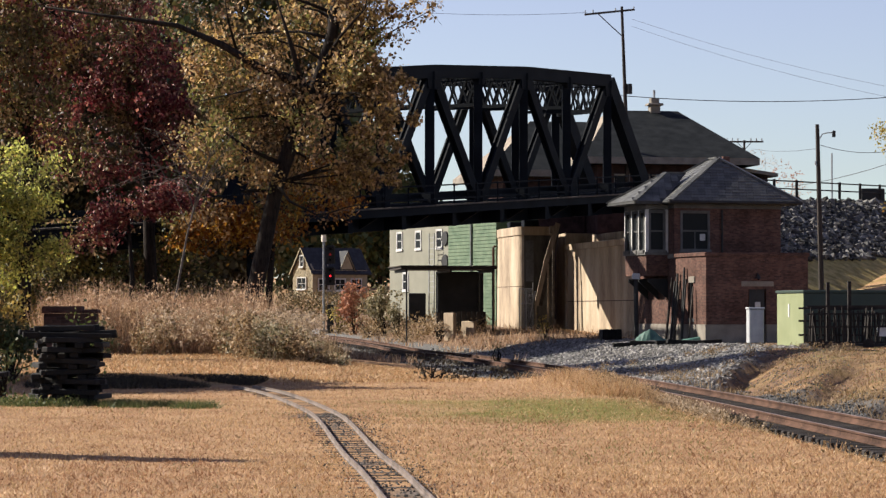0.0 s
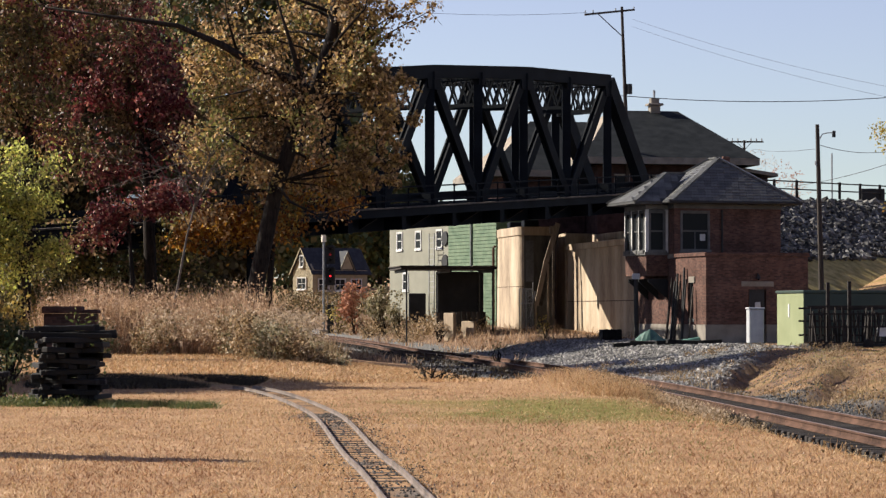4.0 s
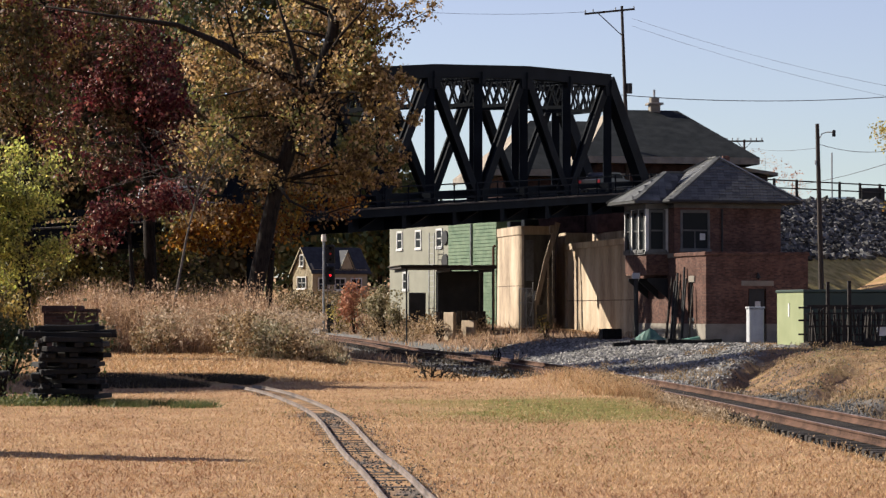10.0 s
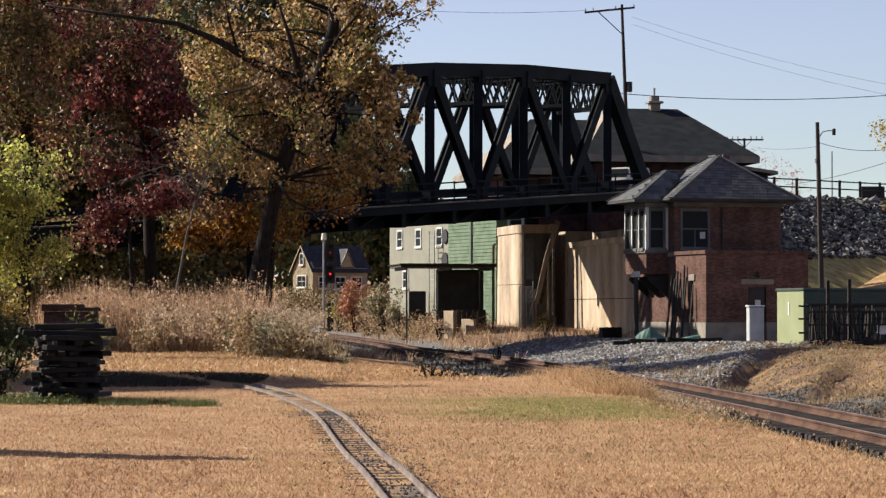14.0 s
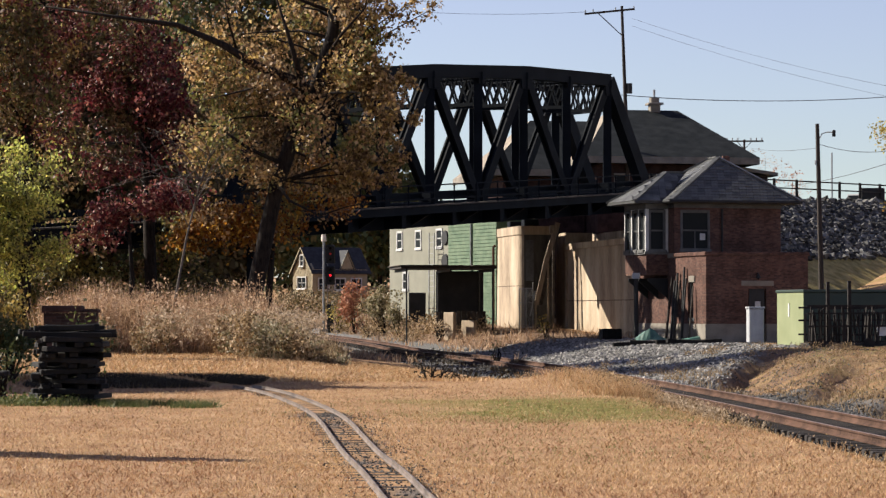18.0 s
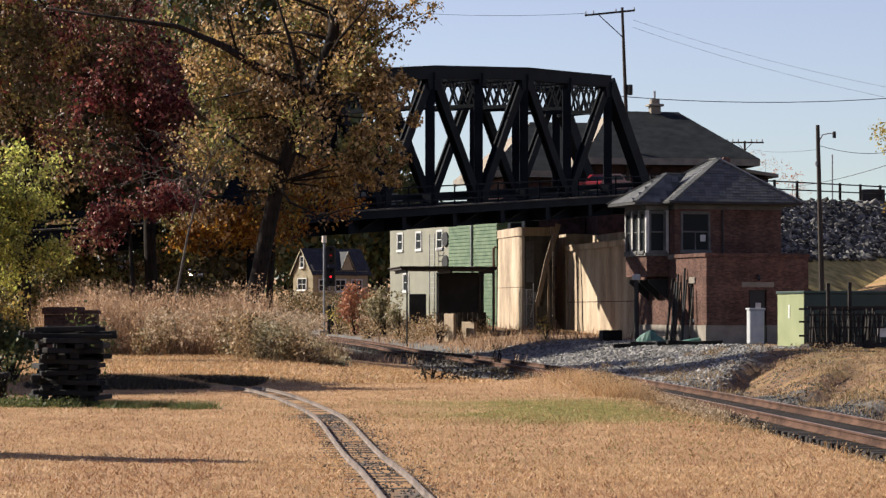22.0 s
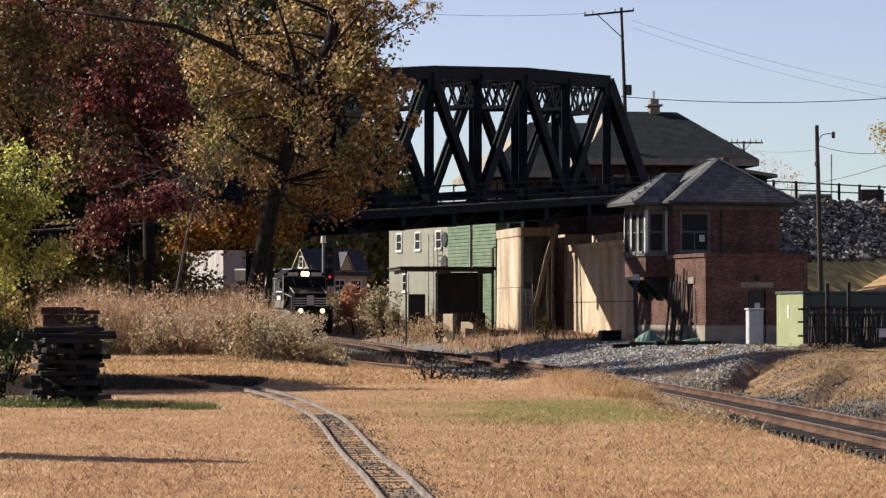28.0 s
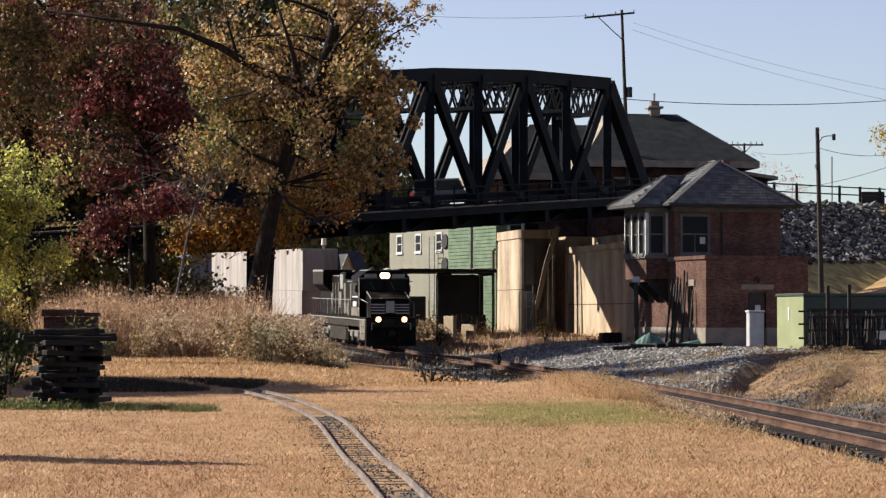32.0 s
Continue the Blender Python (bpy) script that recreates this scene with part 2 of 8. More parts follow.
def shade_folds(x, y):
    z = 0.0
    for px, py, dx, dy, drop, t0, t1 in SHADE_FOLDS:
        t = (x - px) * dx + (y - py) * dy
        q = (x - px) * dy - (y - py) * dx + 0.25 * noise.noise((t * 0.25, px, 0)) + 0.1 * noise.noise((t * 0.9, px, 4))
        e = min(1, max(0, (q + 0.25) / 0.6))
        e = e * e * (3 - 2 * e)
        if q > 0.35:
            e *= math.exp(-(((q - 0.35) / 1.1) ** 2))
        z -= drop * e * min(1, max(0, (t - t0) / 3)) * min(1, max(0, (t1 - t) / 6))
    return z


def land(x, y):
    """Height of the ground."""
    s = x - line_x(y)
    bed = rail_z(y) - 0.33
    far = 0.0 if y < 150 else 0.027 * (min(y, 400) - 150)
    if s < 0:
        wide = 2.6 + 7.5 * min(1, max(0, (y - 58) / 26))
        e = min(1, max(0, (-s - 2.3) / wide))
        e = e * e * (3 - 2 * e)
        z = bed + (max(far, bed) - bed) * e
        z -= 0.55 * math.exp(-((x + 0.6) / 3.4) ** 2 - ((y - 70) / 7.0) ** 2)
        z += 0.22 * math.exp(-((x - 3.6) / 1.6) ** 2 - ((y - 57) / 7) ** 2)
    else:
        e = min(1, max(0, (s - 2.3) / 8.0))
        e = e * e * (3 - 2 * e)
        top = max(far, bed)
        z = bed + (top - bed) * e
        rise = min(1, max(0, (x - 17) / 16)) * min(1, max(0, (y - 134) / 24))
        z += 4.6 * rise + 0.1 * e * min(1, max(0, (118 - y) / 20)) + shade_folds(x, y) * min(1, max(0, (s - 2.4) / 2.5))
    z += 0.05 * noise.noise((x * 0.16, y * 0.16, 0)) * (1 if abs(s) > 3 else 0.3)
    return z


def rail_point(s0, off=0.0, dz=0.0):
    """A point of the railway at the plan ordinate y = s0, off to the right of the centre."""
    d = Vector((line_x(s0 + 0.5) - line_x(s0 - 0.5), 1.0, 0)).normalized()
    return Vector((line_x(s0), s0, rail_z(s0) + dz)) + Vector((d.y, -d.x, 0)) * off


# ---- ground ----
def ground_material():
    m = bpy.data.materials.new("dry_grass_gravel_soil")
    m.use_nodes = True
    n, l = m.node_tree.nodes, m.node_tree.links
    b = n["Principled BSDF"]
    b.inputs["Roughness"].default_value = 0.95
    b.inputs["Specular IOR Level"].default_value = 0.1
    tc = n.new("ShaderNodeTexCoord")

    def noise_ramp(scale, cols, detail=6, rough=0.6):
        t = n.new("ShaderNodeTexNoise")
        t.inputs["Scale"].default_value, t.inputs["Detail"].default_value, t.inputs["Roughness"].default_value = scale, detail, rough
        l.new(tc.outputs["Object"], t.inputs["Vector"])
        r = n.new("ShaderNodeValToRGB")
        e = r.color_ramp.elements
        e[0].position, e[1].position = 0.28, 0.72
        e[0].color, e[1].color = dull(cols[0]), dull(cols[-1])
        for i, c in enumerate(cols[1:-1]):
            e.new(0.28 + 0.44 * (i + 1) / (len(cols) - 1)).color = dull(c)
        l.new(t.outputs[0], r.inputs[0])
        return t, r.outputs[0]

    def mix(f, a, c):
        x = n.new("ShaderNodeMix")
        x.data_type = "RGBA"
        l.new(f, x.inputs["Factor"])
        l.new(a, x.inputs["A"])
        l.new(c, x.inputs["B"])
        return x.outputs["Result"]

    at = n.new("ShaderNodeVertexColor")
    at.layer_name = "soil"
    sp = n.new("ShaderNodeSeparateColor")
    l.new(at.outputs[0], sp.inputs[0])
    t1, straw = noise_ramp(1.1, [(0.11, 0.06, 0.03), (0.42, 0.25, 0.13), (0.70, 0.48, 0.29)], 10, 0.85)
    t2, green = noise_ramp(2.0, [(0.12, 0.12, 0.03), (0.22, 0.19, 0.055), (0.34, 0.25, 0.10)], 8, 0.7)
    t3, gravel = noise_ramp(9.0, [(0.03, 0.029, 0.028), (0.13, 0.126, 0.12), (0.30, 0.29, 0.27)], 5, 0.8)
    t6, heaps = noise_ramp(2.4, [(0.06, 0.058, 0.055), (0.22, 0.214, 0.205), (0.46, 0.44, 0.40)], 7, 0.8)
    t4, dirt = noise_ramp(2.0, [(0.10, 0.062, 0.04), (0.20, 0.125, 0.08), (0.32, 0.21, 0.13)], 8, 0.7)
    patch = n.new("ShaderNodeTexNoise")
    patch.inputs["Scale"].default_value, patch.inputs["Detail"].default_value = 0.35, 7
    l.new(tc.outputs["Object"], patch.inputs["Vector"])

    def broken(v):
        a = n.new("ShaderNodeMath")
        a.operation = "ADD"
        l.new(v, a.inputs[0])
        l.new(patch.outputs[0], a.inputs[1])
        r = n.new("ShaderNodeMapRange")
        r.inputs["From Min"].default_value, r.inputs["From Max"].default_value = 0.85, 1.12
        l.new(a.outputs[0], r.inputs[0])
        return r.outputs[0]

    t5, worn = noise_ramp(0.45, [(0.17, 0.085, 0.045), (0.42, 0.255, 0.135), (0.68, 0.485, 0.30)], 12, 0.85)
    half = n.new("ShaderNodeValue")
    half.outputs[0].default_value = 0.5
    straw = mix(half.outputs[0], straw, worn)
    gravel = mix(half.outputs[0], gravel, heaps)
    c = mix(broken(sp.outputs[1]), straw, green)
    c = mix(broken(sp.outputs[2]), c, dirt)
    c = mix(broken(sp.outputs[0]), c, gravel)
    l.new(c, b.inputs["Base Color"])
    add = n.new("ShaderNodeMath")
    l.new(t1.outputs[0], add.inputs[0])
    l.new(t3.outputs[0], add.inputs[1])
    bp = n.new("ShaderNodeBump")
    bp.inputs["Strength"].default_value, bp.inputs["Distance"].default_value = 0.8, 0.06
    l.new(add.outputs[0], bp.inputs["Height"])
    l.new(bp.outputs[0], b.inputs["Normal"])
    return m


def small_line(y):
    """Plan of the narrow park railway: x at y."""
    return -0.334 - 0.0865 * (y - 21.5) - 0.0055 * max(0.0, y - 37) ** 2


def soil(x, y):
    s = x - line_x(y)
    g = 1.0 if abs(s) < 2.6 else max(0.0, 1 - (abs(s) - 2.6) / (3.4 if s > 0 else 1.6 + 1.2 * max(0, min(1, (52 - y) / 8))))
    if s > 0 and y > 100:
        g = max(g, min(1, (y - 100) / 10) * max(0, 1 - abs(s - 7) / 13) * max(0.1, min(1, (150 - y) / 10)))
    w = abs(x - small_line(y))
    if y < 47:
        g = max(g, 0.42 * max(0, 1 - max(0, w - 0.28) / 0.35))
    # the last term darkens the soil with green in the band of tree shade
    gr = 0.68 * math.exp(-((x - 2.2) / 4.2) ** 2 - ((y - 41) / 7) ** 2) + 0.25 * math.exp(-((x - 1.5) / 2.5) ** 2 - ((y - 28) / 4) ** 2) + 0.35 * math.exp(-((x + 6) / 2.5) ** 2 - ((y - 42) / 3) ** 2) + 0.45 * math.exp(-((x + 6.6) / 2.6) ** 4 - ((y - 57) / 5.5) ** 4)
    if s > 5 and y < 110:
        gr = max(gr, 0.5)
    if x > 20 and y > 125:
        gr = 0.4
    d = 0.40 * math.exp(-((y - 88) / 9) ** 2) * (1 if x < -5 else 0) + 0.50 * math.exp(-((y - 48.5 - 0.35 * (x + 8)) / 2.8) ** 2) * (1 if x < -2 else 0)
    if y > 120 and x < line_x(y) + 14:
        d = max(d, 0.75)
    if 112 < y < 150 and 1.5 < s < 14:
        g = max(g, 0.9 * min(1, (y - 112) / 6) * max(0, min(1, (150 - y) / 10)))
    if s > 3.2 and y < 112:
        d = max(d, 0.56)
        gr = max(gr, 0.1 + 0.5 * math.exp(-((x - 10.4 - 0.12 * (y - 62)) / 1.4) ** 2))
        g = max(g, 0.75 * max(0, 1 - max(0, x - 5.6 - 0.225 * (y - 71.3)) / 1.5) if y > 66 else 0)
    if w < 0.34 and y < 50:
        d = max(d, 0.5)
    return min(1, g), min(1, gr), min(1, d)


def ground():
    xs = [-3000, -900, -300, -140, -80] + [-50 + 2.0 * i for i in range(10)] + [-30 + 0.62 * i for i in range(55)] + [4.1 + 0.31 * i for i in range(46)] + [18.36 + 0.62 * i for i in range(32)] + [38.5 + 3 * i for i in range(8)] + [80, 140, 300, 900, 3000]
    ys = [-900, -300, -80, -20, 0, 8, 14] + [18 + 0.6 * i for i in range(90)] + [72 + 0.8 * i for i in range(50)] + [112 + 1.2 * i for i in range(57)] + [181 + 6 * i for i in range(25)] + [360, 420, 700, 1500, 4000]
    b, cols = Build(), []
    for y in ys:
        for x in xs:
            b.v.append((x, y, land(x, y)))
            cols += [*soil(x, y), 1.0]
    w = len(xs)
    b.f = [(j * w + i, j * w + i + 1, (j + 1) * w + i + 1, (j + 1) * w + i) for j in range(len(ys) - 1) for i in range(w - 1)]
    me = b.mesh("ground", ground_material(), True)
    at = me.color_attributes.new("soil", "FLOAT_COLOR", "POINT")
    at.data.foreach_set("color", cols)
    tagged(new("ground", me), "dry tan autumn grass field with gravel and bare soil", "ground", kind="structure")


ground()

# ---- the road bridge ----
BA, BN = Vector((0.559, 0.829, 0)), Vector((-0.829, 0.559, 0))
B0 = Vector((-0.75, 145.0, 7.70))
PANEL = 5.07


def bridge_point(s, off=0.0, dz=0.0):
    """s along the near truss, off towards the far truss, dz over the deck; the road climbs, then levels off."""
    z = 0.069 * s if s < 25 else 1.725 + 0.02 * (s - 25)
    return B0 + BA * s + BN * off + Vector((0, 0, z + dz))


def road_dip(s):
    """The road beyond the bridge lies lower than the crest of its stone bank."""
    k = min(1.0, max(0.0, (s - 30) / 12))
    return -1.0 * k * k * (3 - 2 * k)


def built_up(b, p, q, w, h, lace=False):
    """A riveted member: two channels and cover plates."""
    b.beam(p, q, w, h)
    d = (Vector(q) - Vector(p))
    for t in (0.0, 1.0):
        c = Vector(p) + d * (0.03 + 0.94 * t)
        b.beam(c - d * 0.03, c + d * 0.03, w * 1.12, h * 1.12)


def truss_bridge():
    br = thing("truss_bridge", Matrix.Identity(4), "black riveted steel through-truss road bridge on concrete piers", "bridge")
    width = 7.0
    low = lambda s, off: bridge_point(s, off, -0.1)
    height = {-2: 7.75, 0: 8.15, 2: 8.15, 4: 7.75}
    up = BN
    SKEW = 1  # the far truss stands one panel further on
    for off, sk in ((0.0, 0), (width, SKEW)):
        top = lambda k, off, sk=sk: bridge_point((k + sk) * PANEL, off, height[k] - 0.38)
        for a, c in ((-2, 0), (0, 2), (2, 4)):
            b = Build()
            b.beam(top(a, off), top(c, off), 0.62, 0.72)
            b.beam(top(a, off) + Vector((0, 0, 0.38)), top(c, off) + Vector((0, 0, 0.38)), 0.74, 0.05)
            part("top_chord", b, M["steel"], br)
        b = Build()
        b.beam(low((sk - 3) * PANEL, off), low(25 + sk * PANEL, off), 0.5, 0.62)
        part("bottom_chord", b, M["steel"], br)
        for k in range(-2, 5):
            if k % 2:
                f = top(k - 1, off).lerp(top(k + 1, off), 0.5)
            else:
                f = top(k, off)
            b = Build()
            built_up(b, low((k + sk) * PANEL, off), f, 0.52, 0.58)
            part("vertical_post", b, M["steel"], br)
            for z, c in ((0.35, low((k + sk) * PANEL, off)), (-0.5 if not k % 2 else -0.2, f)):
                c = c + Vector((0, 0, z))
                r = 0.75 if (z > 0) == bool(k % 2) else 0.42
                g = Build()
                g.poly([BA * (-r) + Vector((0, 0, 0.45)), BA * r + Vector((0, 0, 0.45)), BA * (r * .75) + Vector((0, 0, -0.5)), BA * (-r * .75) + Vector((0, 0, -0.5))][::-1], c - up * 0.29, c + up * 0.29)
                part("gusset_plate", g, M["steel"], br)
        for k in (-2, 0, 2, 4):
            for j in (-1, 1):
                end = (k + j) in (-3, 5)
                b = Build()
                tgt = bridge_point((k + j + sk) * PANEL, off, 0.0)
                if end:
                    b.beam(top(k, off), tgt, 0.66, 0.95)
                    part("end_post", b, M["steel"], br)
                else:
                    s = BN * 0.17
                    for q in (-1, 1):
                        b.beam(top(k, off) + s * q, tgt + s * q, 0.10, 0.60)
                    b.beam(top(k, off), tgt, 0.3, 0.34)
                    part("diagonal_member", b, M["steel"], br)
    # sway frames and lateral lacing between the trusses
    def node(k, o):
        """Top panel point k of the near truss (o = 0) or the far one."""
        sk = SKEW if o else 0
        k = k - sk
        at = lambda q: bridge_point((q + sk) * PANEL, o, height[q] - 0.38)
        return at(k - 1).lerp(at(k + 1), 0.5) if k % 2 else at(k)
    for k0, k1 in ((-2, -1), *[(k, k) for k in range(-1, 5)], (4, 5)):
        f = [node(k0, 0.0), node(k1, width)]
        drop = Vector((0, 0, -1.9))
        b = Build()
        b.beam(f[0], f[1], 0.18, 0.25)
        b.beam(f[0] + drop, f[1] + drop, 0.16, 0.2)
        n = 10
        for i in range(n):
            p, q = f[0].lerp(f[1], i / n), f[0].lerp(f[1], (i + 1) / n)
            b.beam(p, q + drop, 0.09, 0.10)
            b.beam(p + drop, q, 0.09, 0.10)
        part("sway_frame", b, M["steel"], br)
    for k in range(-2, 5):
        ends = [(node(a, 0.0), node(c, width)) for a, c in ((k, k + 1), (k + 1, k)) if -2 <= a <= 4 and -1 <= c <= 5]
        for p, q in ends:
            b = Build()
            b.beam(p, q, 0.1, 0.06).beam(p + Vector((0, 0, -0.42)), q + Vector((0, 0, -0.42)), 0.1, 0.06)
            n = 16
            for i in range(n):
                u = Vector((0, 0, -0.42))
                b.beam(p.lerp(q, i / n) + (u if i % 2 else u * 0), p.lerp(q, (i + 1) / n) + (u * 0 if i % 2 else u), 0.06, 0.05)
            part("lateral_brace", b, M["steel"], br, "laced overhead brace")
    # deck, floor beams, fascia
    b = Build()
    segs = [-112, -25, -15.2, 0, 10, 25, 30, 34, 38, 42, 60, 110, 180]
    b.sweep([bridge_point(s, width / 2, road_dip(s)) for s in segs], [(-3.75, -0.05), (5.25, -0.05), (5.25, -0.3), (-3.75, -0.3)])
    part("deck", b, M["asphalt"], br)
    b = Build()
    b.sweep([bridge_point(s, -1.75) for s in (-40, -15.2, 0, 25)], [(-0.10, 0.02), (0.10, 0.02), (0.10, -0.42), (-0.10, -0.42)])
    part("fascia_girder", b, M["steel"], br)
    b = Build()
    b.sweep([bridge_point(s, -1.72) for s in (-40, -15.2, 0, 25)], [(-0.25, 0.10), (0.25, 0.10), (0.25, 0.02), (-0.25, 0.02)])
    part("walkway_edge", b, M["greytie"], br, "worn dark walkway edge")
    b = Build()
    b.sweep([bridge_point(s, -0.85) for s in (-40, -15.2, 0, 25)], [(-0.9, -0.08), (0.6, -0.08), (0.6, -0.16), (-0.9, -0.16)])
    part("walkway_floor", b, M["steel"], br)
    b = Build()
    b.sweep([bridge_point(s, -0.35) for s in (-40, -15.2, 0, 25)], [(-0.12, -0.2), (0.12, -0.2), (0.12, -1.2), (-0.12, -1.2)])
    part("outer_stringer", b, M["steel"], br)
    s = -38.0
    while s < 25:
        b = Build().poly([BN * -1.7 + Vector((0, 0, -0.2)), BN * -0.4 + Vector((0, 0, -0.2)), BN * -0.4 + Vector((0, 0, -1.1)), BN * -1.6 + Vector((0, 0, -0.5))], bridge_point(s) - BA * 0.06, bridge_point(s) + BA * 0.06)
        part("walkway_bracket", b, M["steel"], br)
        s += PANEL / 2
    for k in range(-3, 6):
        b = Build()
        b.beam(bridge_point(k * PANEL, -1.7, -0.75), bridge_point(k * PANEL, width + 0.3, -0.75), 0.4, 0.85)
        part("floor_beam", b, M["steel"], br)
    for o in (1.2, 2.8, 4.4, 6.0):
        b = Build()
        b.beam(bridge_point(-15.2, o, -0.6), bridge_point(25, o, -0.6), 0.25, 0.55)
        part("stringer", b, M["steel"], br)
    for off, s0, s1 in ((width - 0.6, -30, 35), (0.6, -40, 25)):
        for z, h in ((0.62, 0.3), (0.12, 0.2)):
            b = Build()
            b.beam(bridge_point(s0, off, z), bridge_point(s1, off, z), 0.08, h)
            part("crash_rail", b, M["steel"], br, "steel roadside crash rail")
    post = Build().beam((0, 0, 0), (0, 0, 1.22), 0.09, 0.09).mesh("railing_post", M["steel"])
    i = -30.0
    while i < 25:
        part("railing_post", post, None, br, m=Matrix.Translation(bridge_point(i, -1.75, 0.05)))
        i += 2.3
    for z in (1.2, 0.8, 0.42):
        b = Build()
        b.beam(bridge_point(-30, -1.75, z), bridge_point(25, -1.75, z), 0.07, 0.08)
        part("railing_bar", b, M["steel"], br)
    return br


truss_bridge()

# ---- piers, abutment, embankment ----


def bridge_pier():
    """Long wall pier in line with the track; its sunlit side and its shaded end both show."""
    m = Matrix(((0.982, -0.19, 0, 5.04), (0.19, 0.982, 0, 166.0), (0, 0, 1, 0.4), (0, 0, 0, 1)))
    pr = thing("bridge_pier", m, "tall rain-streaked concrete bridge pier with rounded corners", "bridge pier")

    def ring(o, r=0.45, w=2.3, l=7.1):
        pts = []
        for cx, cy, a0 in ((r, r, 180), (w - r, r, 270), (w - r, l - r, 0), (r, l - r, 90)):
            pts += [(cx + (r + o) * math.cos(radians(a0 + 18 * i)), cy + (r + o) * math.sin(radians(a0 + 18 * i)), 0) for i in range(6)]
        return pts
    b = Build()
    r0, r1 = ring(0.07), ring(0.0)
    k = len(r0)
    b.add([(x, y, -0.6) for x, y, z in r0] + [(x, y, 6.27) for x, y, z in r1], [tuple(range(k - 1, -1, -1)), tuple(range(k, 2 * k))] + [(i, (i + 1) % k, k + (i + 1) % k, k + i) for i in range(k)])
    part("shaft", b, M["concrete"], pr)
    part("cap", Build().poly(ring(0.07), (0, 0, 6.274), (0, 0, 6.83)), M["concrete"], pr)
    part("pour_joint", Build().poly(ring(0.045), (0, 0, 2.86), (0, 0, 2.89)), M["joint_and_shaded_brick"], pr)
    # dark facing: the end's stains and its shade are both in the colour
    part("end_face", Build().poly([(0.32, 0, 0), (2.2, 0, 0), (2.2, 0.012, 0), (0.32, 0.012, 0)], (0, -0.105, -0.5), (0, -0.04, 6.25)), M["pier_shade"], pr, "concrete pier end, stains and shade put into its colour")
    part("repair_patch", Build().poly([(0.4, 0, 0), (0.95, 0, 0), (0.9, 0.012, 0), (0.45, 0.012, 0)], (0, -0.125, 3.2), (0, -0.075, 5.9)), M["patch"], pr, "pale grey repair patch")
    for y in (0.5, 4.9):
        part("bearing", Build().chamfer(0.45, 1.45, y, y + 0.9, 6.834, 7.3, 0.05), M["steel"], pr)
    part("rust_pipe", Build().tube([(-0.2, 7.25, -0.3), (-0.2, 7.25, 5.6), (-0.12, 7.1, 5.7)], [0.09, 0.09, 0.09], 8), M["rustpipe"], pr, "rusty drain pipe")


M["patch"] = mat("grey_repair_mortar", (0.10, 0.10, 0.10), (0.22, 0.22, 0.22), 0.8, 0.9, 0.2, fine=7)
# concrete of the pier end, darkened for stains and shade
M["pier_shade"] = mat("stained_shaded_concrete", (0.03, 0.028, 0.026), (0.13, 0.12, 0.105), 0.8, 0.95, 0.2, fine=6, stretch=(1, 1, 0.25))
M["rustpipe"] = mat("rusty_pipe", (0.05, 0.025, 0.015), (0.12, 0.06, 0.04), 2, 0.85, 0.2)


def abutment():
    m = Matrix(((0.982, -0.19, 0, 12.25), (0.19, 0.982, 0, 146.0), (0, 0, 1, -0.6), (0, 0, 0, 1)))
    ab = thing("bridge_abutment", m, "tall rust-stained concrete bridge abutment wall", "abutment")
    part("front_wall", Build().box(0, 1.6, 0, 21.0, -0.5, 6.25), M["concrete"], ab)
    part("tall_pilaster", Build().box(-0.14, 1.7, 21.004, 23.6, -0.5, 7.4), M["concrete"], ab)
    part("coping", Build().chamfer(-0.16, 1.8, -0.1, 21.0, 6.254, 6.65, 0.04), M["concrete"], ab)
    part("construction_joint", Build().box(-0.012, 0.0, 0, 21.0, 2.86, 2.9), M["joint_and_shaded_brick"], ab)
    part("wing_wall", Build().box(1.604, 4.6, 6.3, 7.6, -0.5, 8.6), M["concrete"], ab)
    part("back_wall", Build().box(2.4, 3.6, 7.604, 26, 6.66, 7.4), M["concrete"], ab)


def left_pier():
    for p in (bridge_point(-16.3, 0, 0), bridge_point(-16.3, 7.0, 0)):
        z = land(p.x, p.y)
        pr = thing("bridge_column", Matrix.Translation((p.x, p.y, z)), "slender dark steel bridge column behind the trees", "bridge column")
        part("shaft", Build().chamfer(-0.4, 0.4, -0.4, 0.4, -0.4, p.z - z - 0.9, 0.08), M["steel"], pr)
        part("cap", Build().chamfer(-0.55, 0.55, -0.55, 0.55, p.z - z - 0.896, p.z - z - 0.42, 0.05), M["steel"], pr)


bridge_pier()
abutment()
left_pier()


def embankment():
    """Road bank beyond the abutment."""
    b = Build()
    for s in range(22, 120, 4):
        for off, dz in ((-1.9, -0.1), (-6, -2.2), (-10, -4.4), (-14.5, -6.6), (-22, -11)):
            p = bridge_point(s, off, dz)
            b.v.append((p.x + noise.noise((s, off, 1)) * 0.5, p.y, p.z + noise.noise((s, off, 3)) * 0.3))
    n = 5
    rows = len(b.v) // n
    cells = lambda js: [(i * n + j, (i + 1) * n + j, (i + 1) * n + j + 1, i * n + j + 1) for i in range(rows - 1) for j in js]
    g = Build()
    g.v, g.f = list(b.v), cells((2, 3))
    solid("grass_bank", g, M["bank_grass"], "sunlit dry yellow-green grass bank below the stones", "grass bank", kind="structure", smooth=True)
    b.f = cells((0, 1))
    solid("embankment", b, M["riprap_base"], "rubble-stone road embankment with shade in its base colour", "embankment", kind="structure", smooth=True)


M["bank_grass"] = mat("dry_bank_grass", (0.22, 0.18, 0.065), (0.50, 0.39, 0.17), 1.5, 0.95, 0.6, fine=8, spec=0.05)
